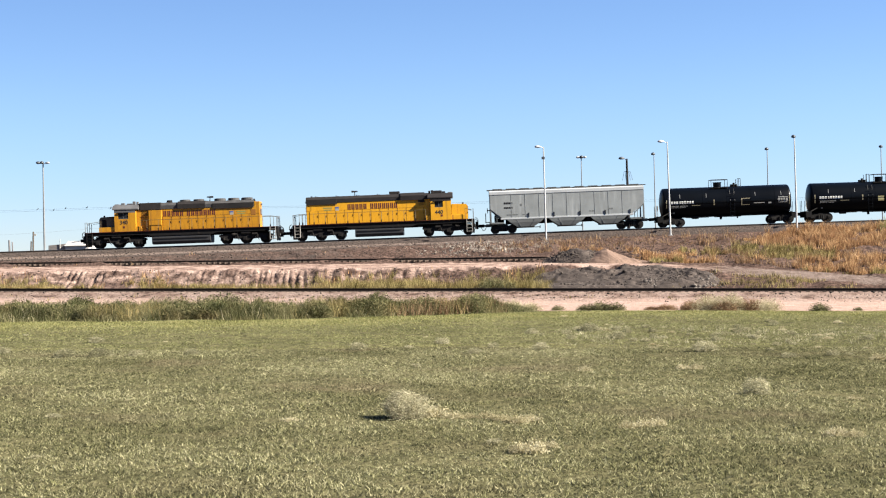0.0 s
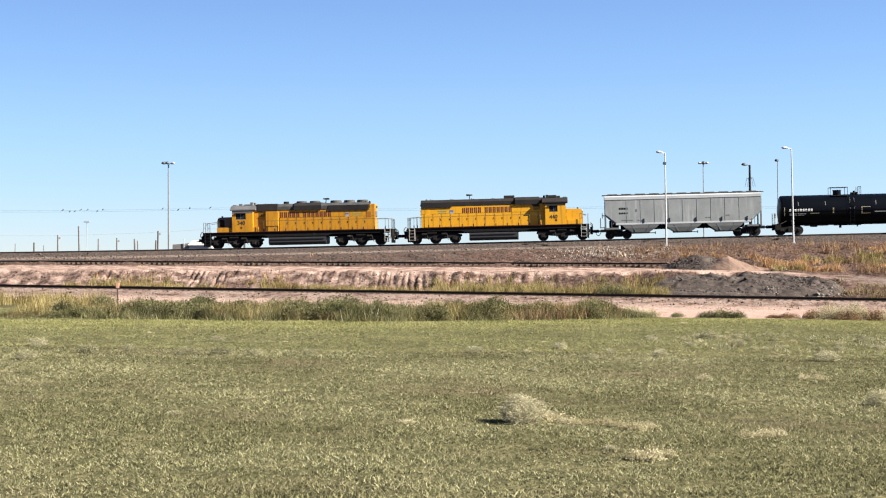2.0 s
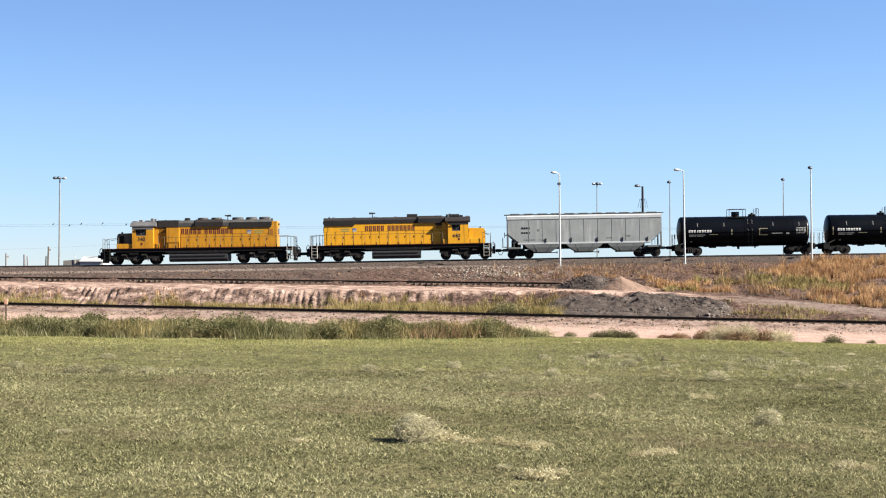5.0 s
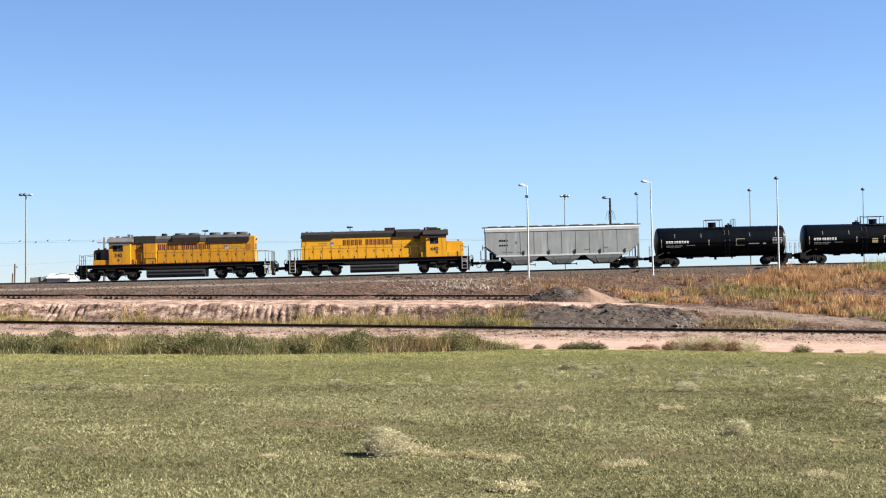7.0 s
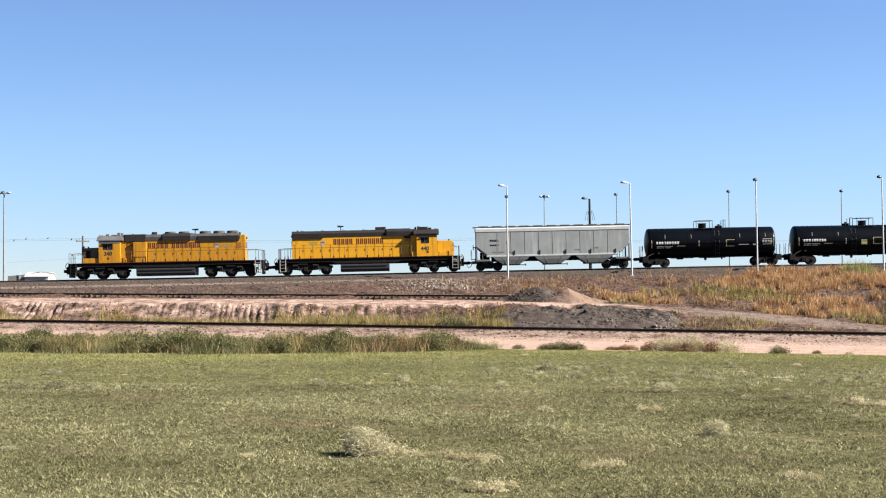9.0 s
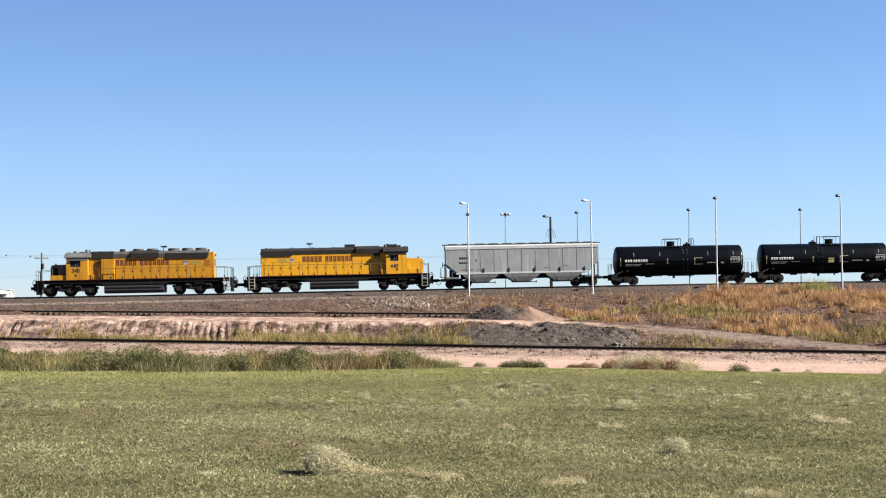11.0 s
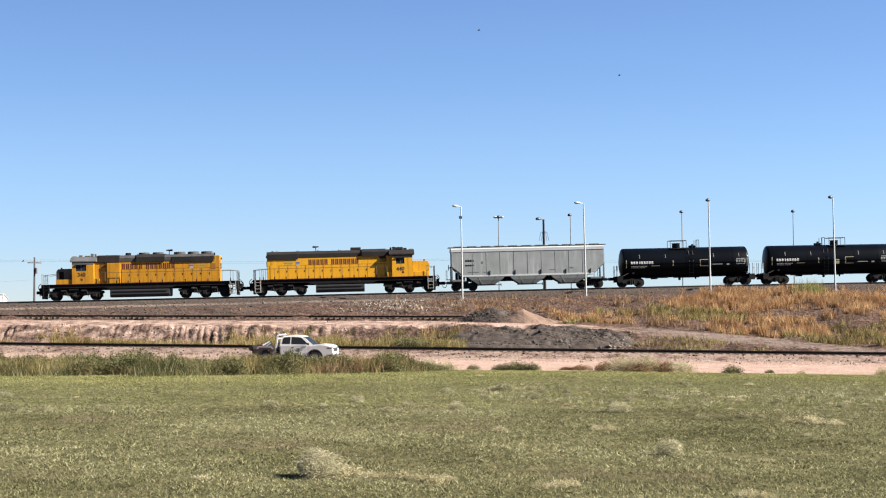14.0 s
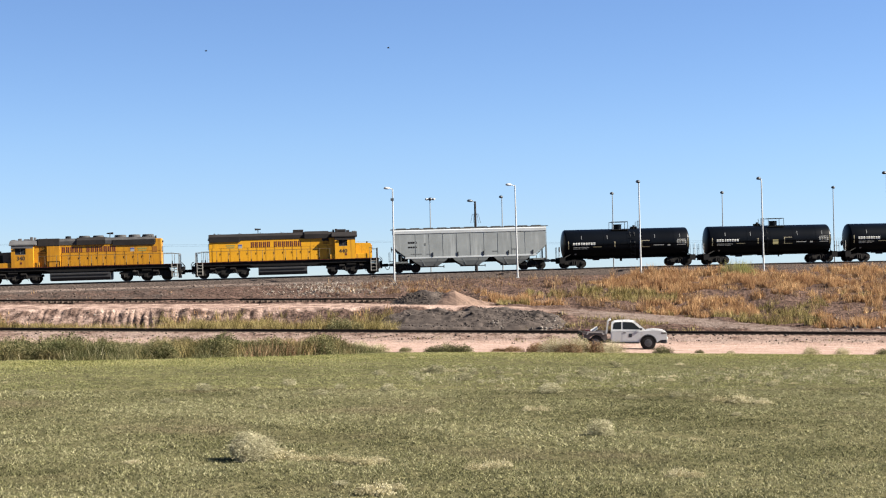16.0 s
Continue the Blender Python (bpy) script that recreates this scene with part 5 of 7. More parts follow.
heap("sand_mound", "pink sandy heap beside the dirt road", PINKSOIL, 13.1, 144.2, 3.5, 2.2, 1.05, 3.0, 0.0, 1.25, 1.0, 1.3)


# ---- stones ----
def scatter_stones():
    rng = np.random.default_rng(5)
    bm = B()
    bmesh.ops.create_icosphere(bm, subdivisions=1, radius=0.5)
    for v in bm.verts:
        v.co *= 0.75 + 0.4 * noise.noise(v.co * 3)
        v.co.z *= 0.7
    base = part("stone", bm, PALESTONE)
    base["label"], base["category"], base["group"] = "pale angular stone lying on the bank", "stone", "loose pale stones"
    spots = []
    for k in range(130):
        x = rng.normal(3.0, 3.4)
        spots.append((x, rng.uniform(154, 163), rng.uniform(0.15, 0.42)))
    for k in range(40):
        x = rng.uniform(15.0, 20.5)
        spots.append((x, 131.4 - 0.2 * (x - 17.2) - 3.0 * math.sqrt(max(0.05, 1 - ((x - 17.2) / 3.8) ** 2)) - rng.uniform(-0.25, 0.7), rng.uniform(0.18, 0.45)))
    for k in range(14):
        spots.append((rng.uniform(38, 44), rng.uniform(116, 119), rng.uniform(0.15, 0.5)))
    for k in range(60):
        spots.append((rng.uniform(-60, 60), rng.uniform(118, 162), rng.uniform(0.12, 0.3)))
    for k in range(46):   # a pale streak down the face of the rubble heap and over its far shoulder
        dx = rng.normal(-2.1, 0.28) if k < 26 else rng.uniform(1.6, 3.2)
        spots.append((17.4 + dx, 131.4 - 0.2 * dx - rng.uniform(0.8, 2.9) * math.sqrt(max(0.1, 1 - abs(dx / 3.6) ** 3)), rng.uniform(0.12, 0.32)))
    for k, (x, y, s) in enumerate(spots):
        dx = x - 17.4
        d = abs(dx / 3.6) ** 3 + ((y - 131.4 + 0.2 * dx) / 3.0) ** 2
        z = float(ground_z(x, y)) + 0.52 * max(0.0, min(2.2 * (1 - d), 0.9 + 0.1 * (1 - d)))
        m = pose(x, y, z + s * 0.15, rng.uniform(0, 40), rng.uniform(0, 40), rng.uniform(0, 360)) @ Matrix.Diagonal((s, s * 0.8, s * 0.7, 1))
        if k == 0:
            base.matrix_basis = m
        else:
            o = new("stone", base.data)
            o.matrix_basis = m
            tagged(o, base["label"], "stone", base["group"])


scatter_stones()


def rubble(name, label, mat, px, py, size, seed, lift=None):
    """Loose angular rocks as one joined spread."""
    rng = np.random.default_rng(seed)
    n = len(px)
    octa = np.array([(1, 0, 0), (-1, 0, 0), (0, 1, 0), (0, -1, 0), (0, 0, 1), (0, 0, -1)], float)
    faces = np.array([(0, 2, 4), (2, 1, 4), (1, 3, 4), (3, 0, 4), (2, 0, 5), (1, 2, 5), (3, 1, 5), (0, 3, 5)])
    v = octa[None] * rng.uniform(0.6, 1.3, (n, 6, 1)) * size[:, None, None] * np.array((1, 1, 0.75))
    a = rng.uniform(0, 2 * np.pi, n)
    c, s_ = np.cos(a)[:, None], np.sin(a)[:, None]
    x = v[..., 0] * c - v[..., 1] * s_
    y = v[..., 0] * s_ + v[..., 1] * c
    pz = ground_z(px, py) if lift is None else lift
    co = np.stack([x + px[:, None], y + py[:, None], v[..., 2] + (pz + size * 0.2)[:, None]], -1).reshape(-1, 3)
    f = (faces[None] + 6 * np.arange(n)[:, None, None]).reshape(-1, 3)
    me = bpy.data.meshes.new(name)
    me.vertices.add(len(co))
    me.vertices.foreach_set("co", co.astype(np.float32).ravel())
    me.loops.add(f.size)
    me.polygons.add(len(f))
    me.loops.foreach_set("vertex_index", f.ravel())
    me.polygons.foreach_set("loop_start", np.arange(len(f)) * 3)
    me.update()
    me.materials.append(mat)
    return tagged(new(name, me), label, "rubble", kind="stuff")


def all_rubble():
    rng = np.random.default_rng(31)
    m = 10000
    x = rng.uniform(-64, 72, m)
    foot = np.where(x > 5, np.interp(x, FOOT_X, FOOT_U), 151.5) - skew(x) + 0.5
    y = foot + rng.uniform(0, 1, m) * (TRACK_Y - 2.6 - foot)
    rubble("shoulder_rubble", "brown and grey rocks strewn over the railway bank", ROCKS, x, y, rng.gamma(2.0, 0.018, m) + 0.012, 32)
    m = 9000
    x = rng.uniform(-55, 9, m)
    y = rng.uniform(118, 141.5, m) - skew(x)
    rubble("bank_rubble", "brown clods on the washed-out bank", ROCKS, x, y, rng.gamma(1.6, 0.022, m) + 0.015, 33)
    m = 3000
    x = rng.uniform(-50, 50, m)
    y = np.concatenate((rng.normal(110.2, 0.8, m // 2), rng.normal(116.2, 0.9, m - m // 2))) - skew(x)
    rubble("siding_ballast", "loose ballast stones along the siding", ROCKS, x, y, rng.gamma(2, 0.016, m) + 0.012, 34)
    for cx, cy, lx, ly, h, k in ((12.2, 133.0, 6.9, 3.9, 0.52, 4), (17.4, 131.4, 3.6, 3.0, 0.52, 2), (10.9, 145.4, 3.4, 2.2, 0.98, 2)):
        m = 1500
        X, Y = rng.uniform(-lx, lx, m) * 1.05, rng.uniform(-ly, ly, m) * 1.05
        prof = np.clip(1 - np.abs(X / lx) ** k - (Y / ly) ** 2, 0, 1)
        prof = np.minimum((2.2 if k == 4 else 1.5 if h < 0.7 else 1.0) * prof, 0.9 + 0.1 * prof)
        wx, wy = cx + X, cy + Y - 0.2 * X
        rubble("heap_rubble", "dark angular rubble lying on a mound", DARKROCKS, wx, wy, rng.gamma(2, 0.018, m) + 0.012, 35 + k, ground_z(wx, wy) + h * prof)


all_rubble()


# ---- vegetation ----
def tri_mesh(name, co, mat):
    n = len(co) // 3
    me = bpy.data.meshes.new(name)
    me.vertices.add(n * 3)
    me.vertices.foreach_set("co", co.astype(np.float32).ravel())
    me.loops.add(n * 3)
    me.polygons.add(n)
    me.loops.foreach_set("vertex_index", np.arange(n * 3))
    me.polygons.foreach_set("loop_start", np.arange(n) * 3)
    me.update()
    me.materials.append(mat)
    return me


def blade_coords(px, py, pz, h, w, lean, rng):
    n = len(px)
    a = rng.uniform(0, 2 * np.pi, n)
    b = rng.uniform(0, 2 * np.pi, n)
    co = np.empty((n, 3, 3))
    base = np.stack([px, py, pz], -1)
    half = np.stack([np.cos(a) * w / 2, np.sin(a) * w / 2, np.zeros(n)], -1)
    co[:, 0], co[:, 1] = base - half, base + half
    co[:, 2] = base + np.stack([np.cos(b) * lean * h, np.sin(b) * lean * h, h], -1)
    return co.reshape(-1, 3)


def sward(name, label, category, mat, px, py, h, w, lean, per, spread, seed, sink=0.02):
    """Tufts of blades at px, py; one object of loose growth."""
    rng = np.random.default_rng(seed)
    px, py, h = np.repeat(px, per), np.repeat(py, per), np.repeat(h, per) * rng.uniform(0.55, 1.15, len(px) * per)
    px, py = px + rng.normal(0, spread, len(px)), py + rng.normal(0, spread, len(py))
    pz = ground_z(px, py) - sink
    co = blade_coords(px, py, pz, h, w * rng.uniform(0.6, 1.4, len(px)), rng.uniform(0.05, lean, len(px)), rng)
    return tagged(new(name, tri_mesh(name, co, mat)), label, category, kind="stuff")


def field_grass():
    rng = np.random.default_rng(11)
    for k, (y0, y1, n, h0, h1, w) in enumerate(((20, 36, 88, 0.035, 0.085, 0.032), (36, 58, 50, 0.035, 0.085, 0.042), (58, 94.5, 26, 0.03, 0.075, 0.06))):
        area = 0.40 * (y1 ** 2 - y0 ** 2)
        m = int(area * n)
        y = np.sqrt(rng.uniform(y0 ** 2, y1 ** 2, m))
        x = rng.uniform(-0.40, 0.40, m) * y
        keep = (y + skew(x) < 93.4 + 0.5 * wob(x, y, 0.9)) & (rng.uniform(0, 1, m) < 0.86 + 0.2 * wob(x, y, 1.9, 1))
        x, y = x[keep], y[keep]
        tall = rng.uniform(h0, h1, len(x)) * (0.55 + 0.9 * fractal(x * 0.9, y * 0.9, 5, 3))
        sward("field_grass", "short olive green grass with pale dry tips", "grass", FARGRASS if k == 2 else FIELDGRASS, x, y, tall, w, 2.0 + 0.5 * k, 8, 0.055 + 0.012 * k, 20 + k)


field_grass()


def verge():
    rng = np.random.default_rng(3)
    m = 8200
    x = rng.uniform(-46, 3.8, m)
    lo = np.interp(x, (-46, -11, 0, 4), (80.0, 81.5, 87.5, 91.5)) + 1.1 * wob(x, 0 * x, 0.9, 2) + 0.6 * wob(x, 0 * x, 2.9, 1)
    y = lo + rng.beta(1.4, 1.6, m) * np.interp(x, (-46, -28, -24.5, -20, 0, 3.5), (3, 3.2, 8, 9.5, 6, 1.5))
    hump = np.clip(0.92 + 0.22 * wob(x, y * 0.4, 0.55, 1) + 0.2 * wob(x, y, 1.7, 3), 0.35, 1.5)
    h = hump * rng.uniform(0.45, 0.95, m) * np.clip((y - lo + 0.8) / 2.2, 0.35, 1) * np.interp(x, (-28, -24.5, -3, 3.5), (0.3, 1, 1, 0.55))
    sward("verge_weeds", "tall rank green weeds along the dirt road", "weeds", GREENWEED, x, y, h * 1.0, 0.03, 1.1, 14, 0.25, 4)
    pick = rng.uniform(0, 1, m) < 0.12
    sward("verge_weeds", "dry straw stalks among green roadside weeds", "weeds", STRAW, x[pick], y[pick], h[pick] * 1.05, 0.02, 0.6, 9, 0.25, 5)
    m = 1100
    x = rng.uniform(-30, 2, m)
    y = np.interp(x, (-46, -11, 0, 4), (80.0, 81.5, 87.5, 91.5)) + rng.uniform(0.8, 5.5, m) * np.interp(x, (-12, 2), (1, 0.5))
    keep = wob(x, 0.6 * y, 0.9, 5) > 0.12
    sward("verge_weeds", "yellowing weeds in the roadside verge", "weeds", YELLOWWEED, x[keep], y[keep], rng.uniform(0.5, 1.05, keep.sum()), 0.03, 0.8, 16, 0.22, 23)
    m = 170
    x = rng.normal(-1.2, 1.5, m)
    y = np.interp(x, (-11, 0, 4), (81.5, 87.5, 91.5)) + rng.uniform(0.3, 2.4, m)
    sward("verge_weeds", "reddish brown weeds in the roadside verge", "weeds", REDWEED, x, y, rng.uniform(0.45, 0.95, m), 0.03, 0.8, 18, 0.22, 24)
    # pale grass by the siding, far to the west
    m = 2200
    x = rng.uniform(-48, -31.5, m)
    y = rng.uniform(96, 108, m) - 0.2 * (x + 38)
    keep = fractal(x * 0.4, y * 0.3, 2, 2) > 0.52
    sward("siding_grass", "tall yellow-green grass beside the siding", "grass", YELLOWWEED, x[keep], y[keep], rng.uniform(0.35, 1.0, keep.sum()), 0.03, 0.6, 14, 0.22, 6)
    # bright low fringe at the field's far edge
    m = 24000
    x = rng.uniform(-32, 38, m)
    y = np.interp(x, (-30, -11, 0, 10, 36), (78.5, 80.5, 86.5, 91.6, 86)) - np.abs(rng.normal(0, 5.0, m)) + 0.9
    sward("field_fringe", "bright green fringe of taller grass", "grass", material_fringe, x, y, rng.uniform(0.035, 0.10, m), 0.05, 2.0, 6, 0.14, 7)


material_fringe = leafy("bright_fringe_grass", (0.155, 0.156, 0.056), (0.255, 0.248, 0.094), (0.36, 0.335, 0.16), 0.3, 0.35)
verge()


def bank_growth():
    rng = np.random.default_rng(8)
    # cut bank behind the near siding: yellow-green clumps low down
    m = 5200
    x = rng.uniform(-46, 7.5, m)
    u = 130.5 + rng.beta(1.1, 2.0, m) * 9.5
    y = u - skew(x)
    keep = (wob(x, y, 0.45, 6) + 0.5 * wob(x, y, 1.3, 2)) > np.interp(x, (-46, -30, -24, -18, -12, -7, 8), (0.1, 0.3, 0.6, 0.3, 0.05, -0.35, -0.35))
    x, y = x[keep], y[keep]
    sward("bank_weeds", "yellow-green weeds on a washed-out dirt bank", "weeds", YELLOWWEED, x, y, rng.uniform(0.25, 0.85, len(x)) * np.interp(x, (-20, -5), (0.9, 1.3)), 0.04, 0.8, 18, 0.17, 9)
    pick = rng.uniform(0, 1, len(x)) < 0.2
    sward("bank_weeds", "rusty dry weeds on a dirt bank", "weeds", GOLDWEED, x[pick], y[pick] + 1.2, rng.uniform(0.25, 0.7, pick.sum()), 0.05, 0.5, 9, 0.25, 10)
    # behind the spoil heap, to the foot of the embankment road
    m = 420
    x = rng.uniform(17, 30, m)
    y = np.interp(x, FOOT_X, FOOT_U) - skew(x) - rng.uniform(6.8, 14, m)
    keep = wob(x, y, 0.6, 1) > -0.1
    sward("bank_weeds", "yellow-green weeds beside a gravel road", "weeds", YELLOWWEED, x[keep], y[keep], rng.uniform(0.2, 0.55, keep.sum()), 0.04, 0.7, 9, 0.22, 12)
    # embankment: golden grass, thick in the east
    m = 15000
    x = rng.uniform(6, 74, m)
    f = rng.uniform(0, 1, m)
    foot = np.interp(x, FOOT_X, FOOT_U) - skew(x) + 0.6
    y = foot + f * (TRACK_Y - 5.9 - foot)
    patch = 3.4 * (fractal(x * 0.16, y * 0.2, 4, 2) - 0.5) + 3.6 * (fractal(x * 0.8, y * 0.8, 7, 3) - 0.5)
    keep = (f < np.interp(x, (6, 27, 34), (0.62, 0.70, 1.0)) + 0.08 * wob(x, y, 0.9)) & (patch > np.interp(x, (6, 14, 22, 32, 50), (0.8, 0.7, 0.46, 0.06, -0.08))) & (rng.uniform(0, 1, m) < np.interp(x, (6, 22, 40), (0.25, 0.45, 0.62)))
    x, y, f = x[keep], y[keep], f[keep]
    tall = rng.uniform(0.35, 1.15, len(x)) * (0.85 + 0.4 * wob(x, y, 0.8, 3))
    green = (wob(x, y, 0.22, 9) + 1.3 * (0.40 - f) + np.interp(x, (26, 36), (0.35, -0.2))) > 0.24
    sward("embankment_grass", "tall golden dry grass on the embankment", "grass", GOLDWEED, x[~green], y[~green], tall[~green] * np.interp(x[~green], (10, 30), (0.7, 1.0)), 0.05, 0.7, 38, 0.15, 13)
    sward("embankment_grass", "yellow-green weeds low on the embankment", "grass", YELLOWWEED, x[green], y[green], tall[green] * 0.85, 0.05, 0.7, 28, 0.16, 14)
    # bleached stalks and rusty weeds on the shoulder west of the heaps
    m = 420
    x, y = rng.normal(2.5, 3.4, m), rng.uniform(155.5, 163, m)
    sward("shoulder_stalks", "bleached dead stalks on the railway bank", "weeds", BLEACHED, x, y, rng.uniform(0.06, 0.32, m), 0.07, 2.4, 3, 0.25, 18)
    m = 260
    x, y = rng.normal(12, 5.5, m), rng.uniform(154, 163.2, m)
    sward("shoulder_stalks", "rusty brown weeds on the railway bank", "weeds", REDWEED, x, y, rng.uniform(0.2, 0.7, m), 0.04, 0.7, 9, 0.22, 19)
    m = 620
    x = rng.uniform(22, 64, m)
    foot = np.interp(x, FOOT_X, FOOT_U) - skew(x) + 0.6
    y = foot + rng.uniform(0.05, 0.9, m) * (TRACK_Y - 5.9 - foot)
    keep = wob(x, y, 0.5, 8) > 0.0
    sward("embankment_grass", "rusty dead weeds scattered over the embankment", "weeds", REDWEED, x[keep], y[keep], rng.uniform(0.4, 1.1, keep.sum()), 0.045, 0.7, 16, 0.22, 22)
    # a lone light-green clump near the top
    m = 60
    sward("embankment_grass", "lone bright green weed clump near the track", "weeds", material_fringe, rng.normal(43.8, 0.7, m), rng.normal(160.0, 0.7, m), rng.uniform(0.5, 1.7, m), 0.05, 0.45, 16, 0.2, 15)
    # sparse tufts on the gravel shoulder and the bench
    m = 60
    x = rng.uniform(-60, 12, m)
    y = rng.uniform(153, 164, m)
    keep = wob(x, y, 0.5, 3) > 0.15
    sward("shoulder_tufts", "sparse dry tufts on the gravel shoulder", "grass", GOLDWEED, x[keep], y[keep], rng.uniform(0.12, 0.4, keep.sum()), 0.05, 0.6, 6, 0.15, 16)
    m = 110
    x = rng.uniform(-45, 45, m)
    y = rng.choice((108.9, 117.8), m) - skew(x) + rng.normal(0, 0.5, m)
    sward("siding_tufts", "low weeds beside the siding", "weeds", YELLOWWEED, x, y, rng.uniform(0.1, 0.35, m), 0.045, 0.6, 6, 0.15, 17)


bank_growth()


def clump_mesh(name, mat, r, h, n, seed, w=0.02):
    """A domed plant: stems from the root to the dome and short twigs along its surface."""
    rng = np.random.default_rng(seed)
    az = rng.uniform(0, 2 * np.pi, n)
    el = np.arccos(rng.uniform(0.0, 1, n))
    rad = rng.uniform(0.76, 1.04, n) * (1 + 0.18 * np.sin(3 * az + seed) + 0.1 * np.sin(5 * az))
    tip = np.stack([np.cos(az) * np.sin(el) * r * rad, np.sin(az) * np.sin(el) * r * rad, np.cos(el) * h * rad + 0.02], -1)
    start = tip * rng.uniform(0.05, 0.75, (n, 1)) + rng.normal(0, 0.03 * r, (n, 3))
    shell = rng.uniform(0, 1, n) < 0.72
    start = np.where(shell[:, None], tip + rng.normal(0, 0.07 * r, (n, 3)), start)
    start[:, 2] = np.maximum(start[:, 2], -0.02)
    tip = tip + rng.normal(0, 0.05 * r, (n, 3))
    tip[:, 2] = np.maximum(tip[:, 2], 0.0)
    side = np.cross(tip - start, rng.normal(0, 1, (n, 3)))
    side /= np.linalg.norm(side, axis=1, keepdims=True) + 1e-6
    co = np.stack([start - side * w / 2, start + side * w / 2, tip], 1).reshape(-1, 3)
    return tri_mesh(name, co, mat)


def tangle_mesh(name, mat, r, h, arcs, seed, w):
    """A ball of curved stems lying every way, most of them near its skin, resting on the ground."""
    rng = np.random.default_rng(seed)
    k = 6
    d = rng.normal(0, 1, (arcs, 3))
    d /= np.linalg.norm(d, axis=1, keepdims=True)
    t = np.cross(d, rng.normal(0, 1, (arcs, 3)))
    t /= np.linalg.norm(t, axis=1, keepdims=True)
    ang = rng.uniform(0.12, 0.55, (arcs, 1)) * np.linspace(-0.5, 0.5, k)[None, :]
    az = np.arctan2(d[:, 1], d[:, 0])
    rad = (rng.beta(3.5, 1.2, arcs) * 1.08) * (1 + 0.10 * np.sin(3 * az + seed) + 0.10 * np.sin(4 * d[:, 2] + 2 * az))
    drift = 1 + 0.17 * rng.normal(0.3, 1, (arcs, 1)) * np.linspace(-0.5, 1, k)[None, :]
    p = (d[:, None, :] * np.cos(ang)[..., None] + t[:, None, :] * np.sin(ang)[..., None]) * (rad[:, None] * drift)[..., None]
    p = p + rng.normal(0, 0.02, p.shape)
    p[..., 2] = 0.80 + p[..., 2]
    stand = p[..., 2].min(axis=1) > 0.0
    p, arcs = p[stand] * np.array((r, r, h / 1.8)), int(stand.sum())
    side = rng.normal(0, 1, (arcs, 1, 3))
    side = side / np.linalg.norm(side, axis=-1, keepdims=True) * w * np.linspace(1, 0.45, k)[None, :, None]
    lo, hi = p - side / 2, p + side / 2
    quad = np.stack([lo[:, :-1], hi[:, :-1], hi[:, 1:], lo[:, :-1], hi[:, 1:], lo[:, 1:]], 2)
    return tri_mesh(name, quad.reshape(-1, 3), mat)


def plant(name, me, x, y, size, turn, label, category, group="", zs=1.0):
    ob = new(name, me)
    ob.matrix_basis = pose(x, y, float(ground_z(x, y)) - 0.01, 0, 0, turn) @ Matrix.Diagonal((size, size, size * zs, 1))
    return tagged(ob, label, category, group)


